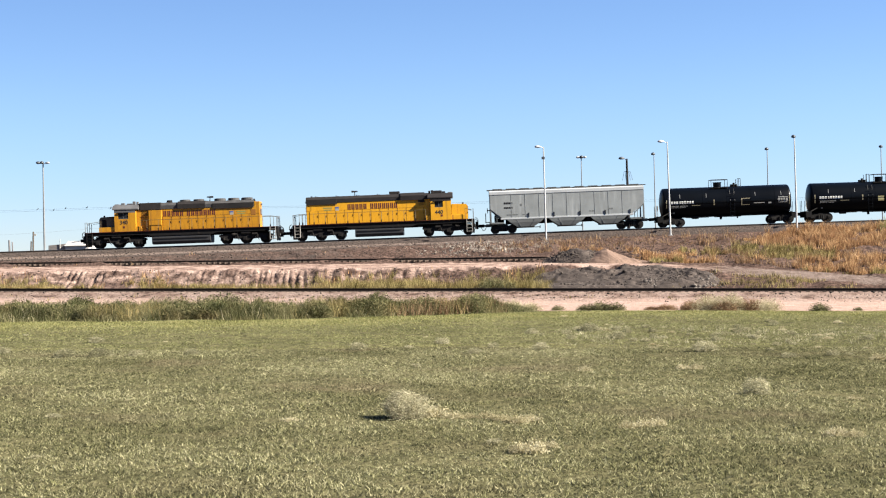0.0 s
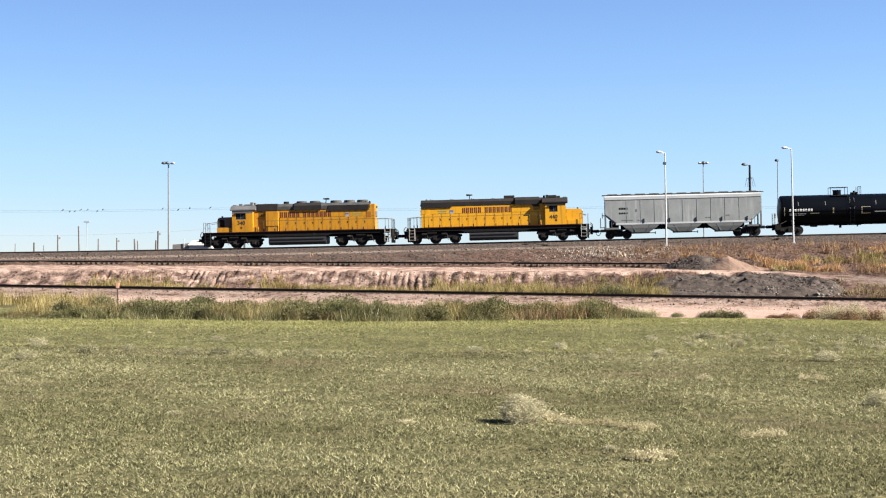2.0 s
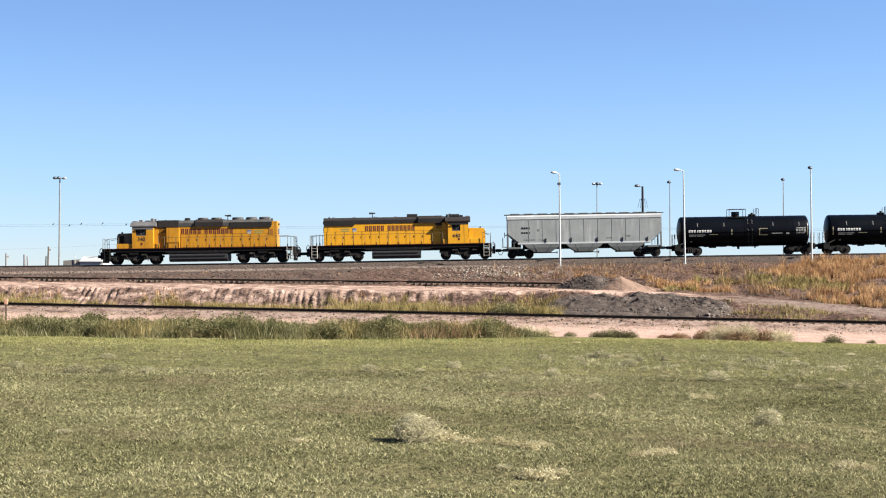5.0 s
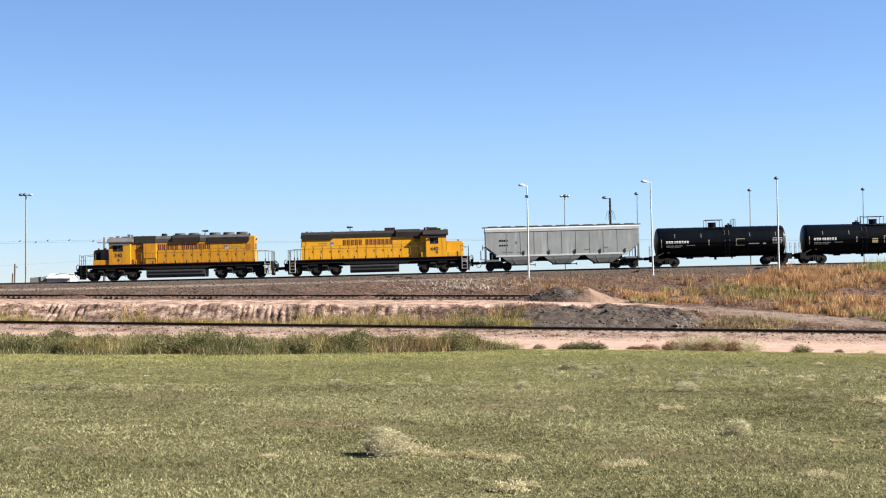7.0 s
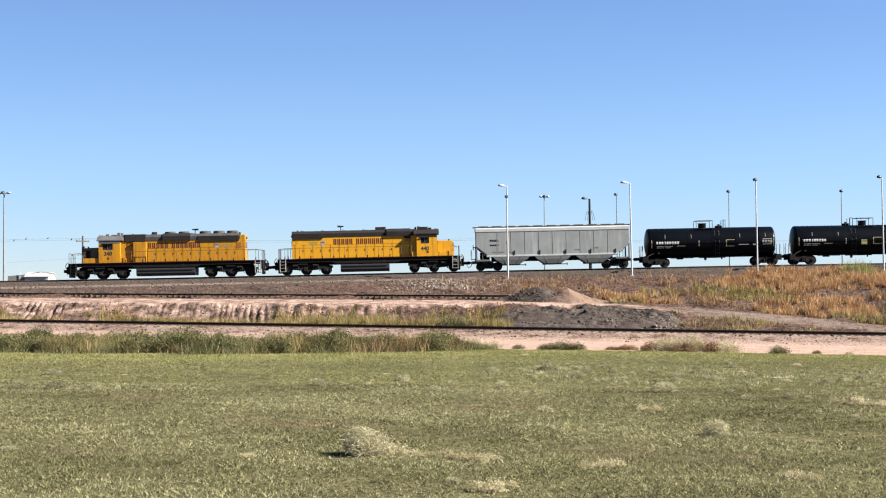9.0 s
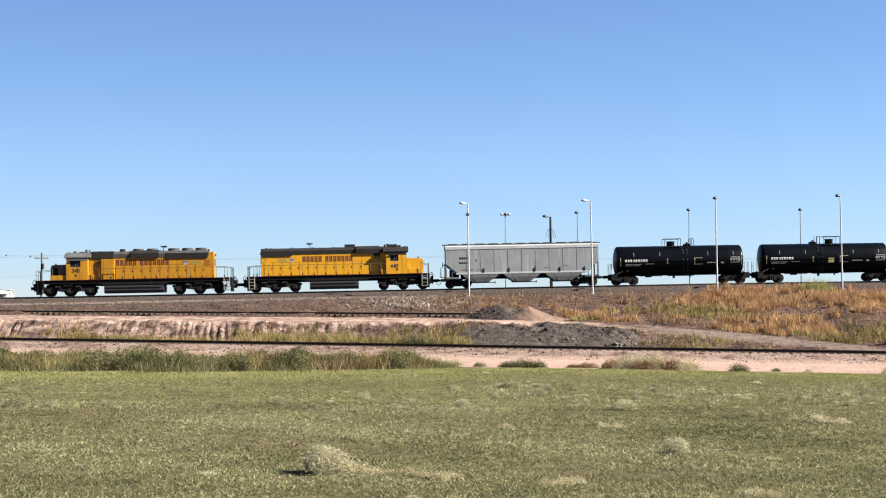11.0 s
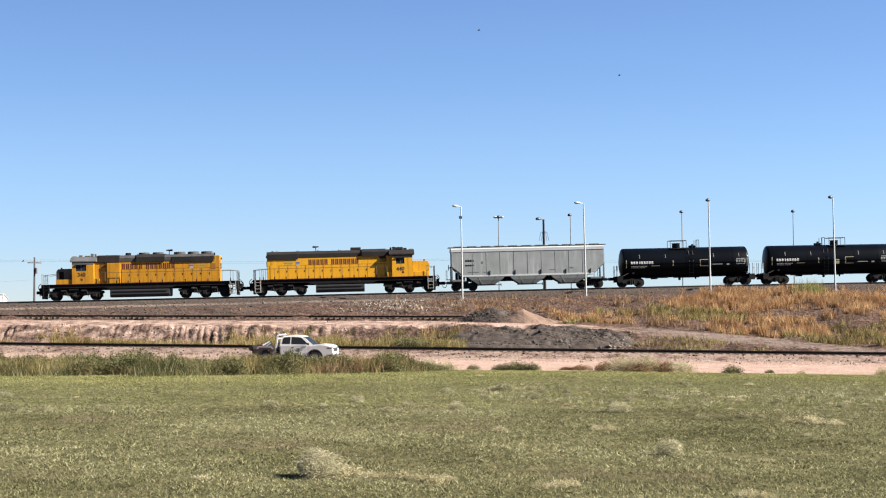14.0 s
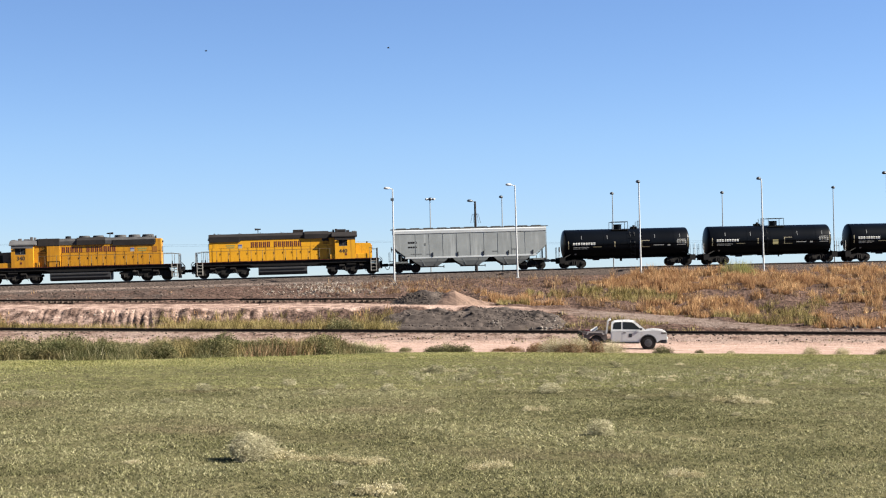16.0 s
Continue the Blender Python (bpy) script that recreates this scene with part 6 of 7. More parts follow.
def field_plants():
    rng = random.Random(4)
    tumble = tangle_mesh("tumbleweed", TUMBLE, 0.64, 0.80, 5600, 1, 0.0125)
    straw_low = [clump_mesh("dry_weed_clump", STRAW, 0.34, 0.18, 650, 2 + k, w=0.019) for k in range(3)]
    grey = [tangle_mesh("grey_weed", GREYWEED, 0.32, 0.36, 900, 7 + k, 0.014) for k in range(3)]
    plant("tumbleweed", tumble, -1.24, 34.3, 0.70, 0, "pale grey-green round tumbleweed lying in short grass", "tumbleweed")
    trail = ((-0.62, 34.7, 1.0), (-0.2, 34.4, 0.8), (0.12, 34.5, 0.55), (0.5, 34.1, 0.85), (0.78, 33.7, 0.6), (1.1, 33.5, 0.9), (1.42, 33.9, 0.7), (1.2, 28.7, 1.15), (1.55, 29.0, 0.8), (1.0, 28.4, 0.7),
             (3.66, 32.7, 0.75), (3.3, 32.5, 0.6), (3.95, 32.9, 0.6), (3.6, 47.5, 0.8), (6.5, 47.8, 0.6), (6.9, 47.6, 0.8), (7.2, 31.0, 0.9), (7.5, 30.8, 0.7), (13.8, 50.9, 1.1), (14.4, 50.4, 0.8), (13.3, 51.3, 0.8))
    for x, y, s in trail:
        plant("dry_weed_clump", rng.choice(straw_low), x, y + rng.uniform(-0.25, 0.25), s * rng.uniform(0.75, 1.15), rng.uniform(0, 360), "low clump of bleached straw-coloured weed in grass", "weed", "dry field weeds", 1.1)
    plant("grey_weed", grey[0], 7.22, 39.5, 1.0, 40, "round grey-green weed in short grass", "weed", "round field weeds", 1.15)
    for x, y, s in ( (8.41, 56.0, 1.5), (2.8, 57.0, 1.0), (2.9, 66.7, 1.0), (5.5, 69.6, 1.4), (-12.29, 54.4, 1.3), (-13.46, 54.3, 1.2), (-11.15, 54.7, 0.9), (-9.31, 55.2, 0.9), (-4.49, 51.8, 0.7),
                    (-3.74, 57.6, 1.1), (-0.74, 60.2, 1.0), (0.39, 55.2, 0.8), (1.12, 58.0, 0.8), (6.12, 63.4, 1.2), (-17.0, 54.5, 1.3), (-18.0, 51.0, 1.2), (-16.2, 56.5, 1.0), (-20.0, 58.0, 1.3), (-14.5, 63.5, 1.0)):
        plant("grey_weed", rng.choice(grey), x, y, s * 0.85, rng.uniform(0, 360), "small round grey-green weed in short grass", "weed", "round field weeds", 0.8)
    for k in range(160):
        y = rng.gauss(66, 5.5)
        x = y * rng.uniform(0.07, 0.44) + rng.gauss(0, 0.5)
        plant("dry_weed_clump", rng.choice(straw_low + grey + grey), x, y, rng.uniform(0.25, 0.72), rng.uniform(0, 360), "low clump of bleached grey-green weed in grass", "weed", "dry field weeds", rng.uniform(0.55, 0.95))
    for k in range(22):
        y = rng.uniform(27, 76)
        x = y * rng.uniform(-0.38, 0.36)
        plant("dry_weed_clump", rng.choice(straw_low + grey), x, y, rng.uniform(0.3, 0.65), rng.uniform(0, 360), "low clump of bleached straw-coloured weed in grass", "weed", "dry field weeds", rng.uniform(0.5, 0.8))
    shrub = [clump_mesh("roadside_shrub", DARKSHRUB, 0.8, 0.75, 1500, 21 + k, w=0.04) for k in range(2)]
    red = clump_mesh("roadside_shrub", REDWEED, 0.8, 0.6, 2200, 25, w=0.03)
    tan = clump_mesh("roadside_shrub", STRAW, 0.9, 0.9, 2600, 26, w=0.02)
    olive = [clump_mesh("verge_bush", GREENWEED, 0.75, 0.8, 2600, 41 + k, w=0.034) for k in range(4)]
    for k in range(380):
        x = -44 + 46.0 * (k + rng.random()) / 380
        y = float(np.interp(x, (-46, -11, 0, 4), (80.5, 82.5, 88.0, 92))) + rng.uniform(0.3, 7.0) * float(np.interp(x, (-28, -24.5, -20, 2.5), (0.3, 0.9, 1, 0.35)))
        plant("verge_bush", rng.choice(olive), x, y, rng.uniform(0.68, 1.2) * float(np.interp(x, (-28, -24.5), (0.32, 1))) * (0.95 + 0.12 * math.sin(x * 0.8) + 0.1 * math.sin(x * 2.3)), rng.uniform(0, 360), "bushy olive green weed in the roadside verge", "weed", "verge bushes", rng.uniform(0.7, 1.05))
    lab = {0: "dark green shrub at the edge of a dirt road", 1: "reddish brown weeds at the edge of a dirt road", 2: "airy straw-coloured shrub at the edge of a dirt road"}
    for x, y, s, zs, kind in ((8.0, 93.2, 0.95, 0.7, 0), (8.9, 93.0, 0.8, 0.7, 0), (7.2, 93.4, 0.7, 0.6, 0), (11.9, 93.6, 0.8, 0.6, 1), (11.1, 93.8, 0.6, 0.5, 1), (14.2, 92.6, 1.1, 0.8, 2), (15.4, 92.4, 1.2, 0.8, 2), (13.4, 92.9, 1.1, 0.75, 1),
                              (16.5, 92.2, 1.2, 0.8, 1), (15.0, 92.0, 1.2, 0.7, 1), (17.4, 91.9, 1.0, 0.7, 2), (20.0, 89.9, 0.75, 0.8, 0), (22.4, 91.0, 0.35, 0.7, 0), (24.0, 90.2, 0.3, 0.7, 2), (28.5, 89.6, 0.55, 0.8, 2), (30.2, 89.2, 0.5, 0.8, 2),
                              (32.4, 88.6, 0.6, 0.7, 0), (2.9, 94.2, 1.0, 0.6, 2), (4.0, 93.9, 0.8, 0.6, 2), (5.6, 93.8, 0.5, 0.7, 0), (-13.0, 88.6, 1.5, 0.95, 0), (-12.0, 88.2, 1.3, 0.9, 0), (-17.0, 88.8, 1.2, 0.9, 0), (-21.3, 89.4, 1.4, 0.8, 0),
                              (-3.6, 88.4, 1.2, 0.7, 1), (-2.4, 88.6, 1.0, 0.7, 1), (-0.6, 89.4, 1.1, 0.7, 0), (-28.6, 87.5, 1.1, 0.9, 0), (-30.6, 101.5, 1.1, 0.8, 0), (-8.0, 88.2, 1.1, 0.8, 0), (2.5, 130.5, 1.6, 0.9, 0), (3.6, 130.2, 1.2, 0.9, 0)):
        me = (rng.choice(shrub), red, tan)[kind]
        plant("roadside_shrub", me, x, y, s, rng.uniform(0, 360), lab[kind], "shrub", "roadside shrubs", zs)


field_plants()


def pale_tufts():
    """Bleached upright stalks in the far part of the field."""
    rng = np.random.default_rng(77)
    m = 1000
    y = rng.normal(66.5, 4.0, m)
    x = y * rng.uniform(0.06, 0.42, m)
    keep = fractal(x * 0.35, y * 0.2, 31, 2) > 0.46
    sward("pale_stalks", "bleached grey-green stalks standing in short grass", "weeds", GREYWEED, x[keep], y[keep], rng.uniform(0.06, 0.2, keep.sum()), 0.026, 1.3, 9, 0.14, 78)


pale_tufts()


# ---- lamp posts, poles and wires ----
def lamp_post(x, y, top, lean, arms, wood=False, label="", r=0.075, head=0.32, extra=None):
    """Base at the ground, arms: (dx, dy, head material)."""
    g = float(ground_z(x, y)) - 0.3
    t = thing("lamp_post", label, "lamp post", "yard lamp posts", at=pose(x, y, g, 0, lean, 0))
    h = top - g
    bm = B()
    rod(bm, (0, 0, 0), (0, 0, h), r * 1.35, 12, r * 0.75)
    part("shaft", bm, DARKWOOD if wood else (POLE if y < 170 else DARKPOLE), t)
    if not wood:
        part("base_plate", bx(B(), -0.2, 0.2, -0.2, 0.2, 0.27, 0.34, 0.02), POLE, t)
    for dx, dy, mat in arms:
        wide = 0.23 if mat == LAMPDARK else 0.17
        d = Vector((dx, dy, 0))
        bm = B()
        rod(bm, (0, 0, h - 0.12), d * 0.55 + Vector((0, 0, h + 0.02)), 0.035, 8)
        part("arm", bm, POLE if not wood else LAMPDARK, t)
        bm = B()
        n = d.normalized()
        m = Matrix.Translation(d * 0.55 + n * head + Vector((0, 0, h + 0.03))) @ n.to_track_quat("X", "Z").to_matrix().to_4x4()
        bmesh.ops.create_uvsphere(bm, u_segments=14, v_segments=10, radius=1.0)
        for v in bm.verts:   # a swelling hood, flat below, narrow at the arm
            f = v.co.x
            v.co = m @ Vector((f * head * 1.1, v.co.y * (wide + 0.05 * f), v.co.z * (wide - 0.02 + 0.04 * f) if v.co.z > 0 else v.co.z * 0.11))
        part("lamp_head", bm, mat, t, "pale cobra-head lamp" if mat == LAMPPALE else "dark lamp head", True)
    if extra:
        bm = B()
        bx(bm, -0.22, 0.1, -0.3, 0.1, extra - g - 0.12, extra - g + 0.14, 0.04)
        part("floodlight", bm, LAMPDARK, t, "small floodlight on the shaft")
    return t


near = "tall galvanised lamp post on the gravel shoulder before the track"
far_l = "thin galvanised lamp post behind the train"
lamp_post(8.69, 163, 13.62, -0.75, [(-0.45, -0.1, LAMPPALE)], label=near, extra=12.5)
lamp_post(21.3, 163, 13.95, -1.2, [(-0.6, -0.1, LAMPPALE)], label=near)
lamp_post(34.08, 163, 14.15, -0.8, [(-0.12, -0.35, LAMPDARK)], label=near)
lamp_post(46.98, 163, 14.45, -0.9, [(-0.3, -0.35, LAMPDARK)], label=near)
lamp_post(60.3, 163, 15.0, -0.8, [(-0.3, -0.35, LAMPDARK)], label=near)
lamp_post(13.98, 183, 13.55, -0.5, [(-0.35, -0.15, LAMPPALE), (0.35, -0.15, LAMPPALE), (0.0, -0.3, LAMPDARK)], label="thin lamp post with a cluster of heads behind the train", r=0.06, head=0.2)
wood = lamp_post(19.2, 183, 13.35, -0.8, [(-0.5, -0.1, LAMPDARK)], wood=True, label="dark wooden pole with a lamp and hanging cables", r=0.15)
for dx in (-0.55, -0.25, 0.35, 0.6):
    bm = B()
    rod(bm, (0.05, 0, 8.2 + abs(dx)), (dx * 0.6, 0, 8.7), 0.02, 6)
    rod(bm, (dx * 0.6, 0, 8.7), (dx, 0, 7.7), 0.02, 6)
    part("cable", bm, LAMPDARK, wood)
lamp_post(22.25, 183, 13.75, -0.5, [(-0.1, -0.35, LAMPDARK)], label=far_l, r=0.06)
lamp_post(35.1, 183, 14.1, -0.5, [(-0.1, -0.35, LAMPDARK)], label=far_l, r=0.06)
lamp_post(48.0, 183, 14.15, -0.5, [(-0.1, -0.35, LAMPDARK)], label=far_l, r=0.06)
lamp_post(61.2, 183, 14.7, -0.5, [(-0.1, -0.35, LAMPDARK)], label=far_l, r=0.06)
lamp_post(-47.5, 183, 13.95, -0.1, [(-0.4, -0.1, LAMPDARK), (0.45, -0.1, LAMPPALE), (0.0, -0.35, LAMPDARK)], label="lone lamp post with twin heads over the yard", r=0.095, head=0.28)

# a line of posts beyond the track, and wires with birds
for x, top, r, mat in ((-79.2, 4.96, 0.07, POSTGREY), (-76.4, 5.1, 0.12, WOODPOLE), (-72.97, 6.15, 0.13, POSTGREY), (-69.8, 7.36, 0.14, POSTGREY), (-68.9, 7.97, 0.05, POLE), (-67.2, 5.6, 0.12, POSTGREY), (-64.5, 5.71, 0.12, POSTGREY),
                       (-61.9, 5.57, 0.15, POSTGREY), (-61.4, 5.32, 0.10, POSTGREY), (-59.1, 5.37, 0.10, WOODPOLE), (-58.75, 6.68, 0.12, WOODPOLE), (-74.9, 4.7, 0.06, POSTGREY), (-54.8, 5.6, 0.05, POLE)):
    g = float(ground_z(x, 220)) - 0.3
    t = thing("post", "weathered grey post beyond the railway", "post", "posts beyond the track", at=pose(x, 220, g, 0, 2.2 * math.sin(x * 3.7), 0))
    if x in (-72.97, -64.5, -58.75):
        part("bracket", bx(B(), 0.0, 0.42, -0.06, 0.06, top - g - 0.55, top - g - 0.3, 0.03), PALERAIL, t, "pale lamp bracket")
    if x == -68.9:
        part("lamp_bar", bx(B(), -0.42, 0.42, -0.12, 0.12, top - g - 0.08, top - g + 0.1, 0.04), LAMPPALE, t, "pale twin lamp head")
    part("shaft", rod(B(), (0, 0, 0), (0, 0, top - g), r, 10, r * 0.85), mat, t)
g = float(ground_z(-46.4, 220)) - 0.3
t = thing("utility_pole", "old wooden utility pole with a crossarm beyond the track", "utility pole", at=pose(-46.4, 220, g))
part("shaft", rod(B(), (0, 0, 0), (0, 0, 10.25 - g), 0.17, 12, 0.11), OLDPOLE, t)
part("crossarm", bar(B(), (-0.70, -0.85, 9.5 - g), (0.70, 0.85, 9.5 - g), 0.16, 0.16), OLDPOLE, t)
for dx in (-1.0, -0.5, 0.5, 1.0):
    part("insulator", rod(B(), (dx * 0.65, dx * 0.79, 9.55 - g), (dx * 0.65, dx * 0.79, 9.78 - g), 0.05, 8), PALERAIL, t)
part("transformer", rod(B(), (0.35, -0.2, 8.0 - g), (0.35, -0.2, 8.8 - g), 0.22, 12), POSTGREY, t)
for k, dz in enumerate((0.0, 0.35)):
    bm = B()
    pts = []
    for x in np.linspace(-160, 120, 57):
        span = ((x + 46.4) % 57) / 57
        pts.append((x, 220 + 0.14 * k, 9.72 + dz * 0.6 - 0.35 * 4 * span * (1 - span) * (x < 60)))
    for a, b in zip(pts[:-1], pts[1:]):
        bar(bm, a, b, 0.016, 0.016)
    tagged(part("overhead_wire", bm, LAMPDARK), "thin overhead wire sagging beyond the track", "wire", "overhead wires")


bm = B()
pts = [(x, 220.0, float(np.interp(x, (-160, -72.9, -58.8, -46.4), (6.9, 6.0, 6.45, 7.2)))) for x in np.linspace(-160, -46.4, 24)]
for a, b in zip(pts[:-1], pts[1:]):
    bar(bm, a, b, 0.014, 0.014)
tagged(part("overhead_wire", bm, POSTGREY), "thin lower wire strung beyond the posts", "wire", "overhead wires")


def bird_mesh():
    bm = B()
    bmesh.ops.create_uvsphere(bm, u_segments=10, v_segments=6, radius=1, matrix=Matrix.Diagonal((0.16, 0.07, 0.07, 1)))
    bmesh.ops.create_uvsphere(bm, u_segments=8, v_segments=6, radius=0.055, matrix=Matrix.Translation((0.15, 0, 0.05)))
    rod(bm, (0.19, 0, 0.05), (0.25, 0, 0.045), 0.018, 6, 0.002)
    prism(bm, [(-0.12, 0.0), (-0.30, -0.02), (-0.30, 0.0), (-0.12, 0.03)], -0.035, 0.035)
    return bm


for x, wire in ((-72.28, 1), (-71.22, 0), (-70.5, 0), (-69.69, 1), (-68.71, 1), (-67.26, 0), (-66.53, 1), (-57.99, 1), (-55.75, 0), (-54.15, 1), (-51.2, 1), (-47.9, 0)):
    span = ((x + 46.4) % 57) / 57
    z = 9.72 + 0.21 * wire - 0.35 * 4 * span * (1 - span)
    t = thing("bird", "small dark bird perched on an overhead wire", "bird", "perched birds", at=pose(x, 220 + 0.14 * wire, z + 0.08, 0, -35, 60 * math.sin(x * 7)))
    t.scale = (0.8, 0.8, 0.8)
    part("body", bird_mesh(), BIRDDARK, t)
    for s in (-1, 1):
        part("folded_wing", bx(B(), -0.2, 0.08, s * 0.065, s * 0.085, -0.02, 0.05, 0.008), BIRDDARK, t)

# shed
g = float(ground_z(-53, 222)) - 0.2
t = thing("shed", "low pale metal shed with a dark lean-to beyond the track", "shed", at=pose(-53, 222, g))
bm = B()
section(bm, [(-2.2, 0), (-2.2, 4.65 - g), (0, 5.2 - g), (2.2, 4.65 - g), (2.2, 0)], -1.2, 2.0)
part("wall", bm, SHEDWALL, t, "pale corrugated wall")
bm = B()
section(bm, [(-2.4, 4.63 - g), (0, 5.25 - g), (2.4, 4.63 - g), (2.4, 4.7 - g), (0, 5.33 - g), (-2.4, 4.7 - g)], -1.3, 2.1)
part("roof", bm, SHEDWALL, t)
bm = B()
prism(bm, [(-3.6, 0), (-3.6, 4.75 - g), (-1.2, 4.95 - g), (-1.2, 0)], -1.9, 1.9)
part("lean_to", bm, SHEDDARK, t, "dark lean-to")

# marker post at the verge
g = float(ground_z(-30.6, 104.5))
t = thing("marker_post", "short dark marker post with an orange top by the siding", "marker post", at=pose(-30.6, 104.5, g - 0.1))
part("stake", bx(B(), -0.05, 0.05, -0.04, 0.04, 0, 1.15, 0.01), WOODPOLE, t)
part("cap", bx(B(), -0.11, 0.11, -0.05, 0.05, 1.15, 1.5, 0.02), ORANGE, t, "orange painted top")


# ---- pickup truck ----
def pickup():
    t = thing("pickup_truck", "white extended-cab pickup truck with a grey steel flatbed", "pickup truck")
    W = 0.90

    def P(name, bm, mat, lab="", parent=t, smooth=False):
        return part(name, bm, mat, parent, lab, smooth)

    arch = [(1.6 + 0.47 * math.cos(a), 0.40 + 0.47 * math.sin(a)) for a in np.linspace(0, math.pi, 11)]
    prof = [(-0.66, 0.45), (-0.66, 1.10), (0.6, 1.12), (1.42, 1.19), (1.9, 1.24), (2.25, 1.22), (2.52, 1.16), (2.66, 1.06), (2.72, 0.88), (2.71, 0.62), (2.36, 0.58)] + arch + [(1.0, 0.40)]
    bm = B()
    prism(bm, prof, -W, W)
    bmesh.ops.bevel(bm, geom=[e for e in bm.edges if abs(e.verts[0].co.y) == abs(e.verts[1].co.y) and e.verts[0].co.y == e.verts[1].co.y and e.verts[0].co.z > 0.9 and e.verts[1].co.z > 0.9], offset=0.06, segments=3, affect="EDGES")
    body = P("body", bm, TRUCKWHITE, "dusty white lower body and bonnet")
    # greenhouse with tumblehome
    bm = B()
    side = [(-0.65, 1.10), (-0.62, 1.62), (-0.48, 1.73), (0.1, 1.77), (0.5, 1.765), (0.80, 1.70), (1.45, 1.16)]
    lo = []
    for s in (-1, 1):
        lo.append([bm.verts.new((x, s * (0.86 - 0.19 * (z - 1.10) / 0.68), z)) for x, z in side])
    bm.faces.new(lo[0]), bm.faces.new(lo[1][::-1])
    for i in range(len(side)):
        j = (i + 1) % len(side)
        bm.faces.new((lo[0][i], lo[1][i], lo[1][j], lo[0][j]))
    bmesh.ops.recalc_face_normals(bm, faces=bm.faces[:])
    bmesh.ops.bevel(bm, geom=[e for e in bm.edges if e.verts[0].co.y * e.verts[1].co.y > 0 and min(e.verts[0].co.z, e.verts[1].co.z) > 1.5], offset=0.07, segments=3, affect="EDGES")
    cabin = P("cabin", bm, TRUCKWHITE, "white cab roof and pillars")

    def pane(pts, s):
        pb = B()
        vs = [pb.verts.new((x, s * (0.87 - 0.19 * (z - 1.10) / 0.68), z)) for x, z in pts]
        vo = [pb.verts.new((x, s * (0.85 - 0.19 * (z - 1.10) / 0.68), z)) for x, z in pts]
        pb.faces.new(vs), pb.faces.new(vo[::-1])
        for i in range(len(pts)):
            j = (i + 1) % len(pts)
            pb.faces.new((vs[i], vo[i], vo[j], vs[j]))
        bmesh.ops.recalc_face_normals(pb, faces=pb.faces[:])
        P("side_window", pb, GLASS, "dark side window", cabin)

    for s in (-1, 1):
        pane([(-0.54, 1.22), (-0.50, 1.54), (-0.42, 1.63), (-0.02, 1.66), (-0.02, 1.22)], s)
        pane([(0.06, 1.22), (0.06, 1.66), (0.60, 1.64), (0.74, 1.58), (1.16, 1.21)], s)
        bm = B()
        bx(bm, 0.02, 1.06, s * 0.897, s * 0.906, 0.52, 1.10, 0.01)
        d = P("door", bm, TRUCKWHITE, "white front door")
        bm = B()
        bx(bm, -0.60, -0.005, s * 0.897, s * 0.906, 0.52, 1.10, 0.01)
        P("door", bm, TRUCKWHITE, "white rear half door")
        P("door_handle", bx(B(), 0.08, 0.26, s * 0.905, s * 0.918, 0.98, 1.03, 0.01), PLASTIC, "black handle", d)
        P("door_emblem", bx(B(), 0.42, 0.62, s * 0.906, s * 0.912, 0.74, 0.96, 0.005), LAMPDARK, "small dark square emblem", d)
        P("mirror", bx(B(), 1.1, 1.24, s * 0.90, s * 0.98, 1.18, 1.30, 0.03), PLASTIC, "black door mirror")
        P("sill", bx(B(), -0.6, 1.05, s * 0.88, s * 0.93, 0.36, 0.46, 0.02), PLASTIC, "black running board")
        P("headlight", bx(B(), 2.36, 2.69, s * 0.58, s * 0.908, 0.94, 1.06, 0.03), HEADLAMP, "dark-rimmed swept headlight")
        P("wheel_well", bx(B(), 1.12, 2.2, s * 0.6, s * 0.80, 0.42, 0.80, 0.02), RUBBER, "black wheel well lining")
        P("fog_light", rod(B(), (2.65, s * 0.68, 0.54), (2.735, s * 0.68, 0.54), 0.06, 12), LENSWHITE)
        P("tail_light", bx(B(), -2.4, -2.34, s * 0.7, s * 0.85, 0.78, 0.98, 0.01), LENSRED, "red tail light")
        P("mud_flap", bx(B(), -2.12, -2.09, s * 0.62, s * 0.9, 0.25, 0.72), RUBBER)
    bm = B()
    vs = [bm.verts.new(p) for p in ((1.455, -0.76, 1.185), (1.455, 0.76, 1.185), (0.785, 0.66, 1.688), (0.785, -0.66, 1.688))]
    vo = [bm.verts.new(v.co + Vector((0.012, 0, 0.012))) for v in vs]
    bm.faces.new(vs), bm.faces.new(vo[::-1])
    for i in range(4):
        bm.faces.new((vs[i], vo[i], vo[(i + 1) % 4], vs[(i + 1) % 4]))
    bmesh.ops.recalc_face_normals(bm, faces=bm.faces[:])
    P("windscreen", bm, GLASS, "raked dark windscreen", cabin)
    for s in (-1, 1):
        bm = B()
        ring = [(1.6 + q * math.cos(a), 0.40 + q * math.sin(a)) for q in (0.52, 0.455) for a in (np.linspace(0.05, math.pi - 0.05, 12) if q > 0.5 else np.linspace(math.pi - 0.05, 0.05, 12))]
        prism(bm, ring, s * 0.885, s * 0.925)
        P("wheel_flare", bm, PLASTIC, "black wheel arch flare")
        P("inner_arch", rod(B(), (1.6, s * 0.5, 0.40), (1.6, s * 0.66, 0.40), 0.46, 20), PLASTIC)
    P("grille", bx(B(), 2.64, 2.73, -0.55, 0.55, 0.78, 1.02, 0.02), PLASTIC, "black grille")
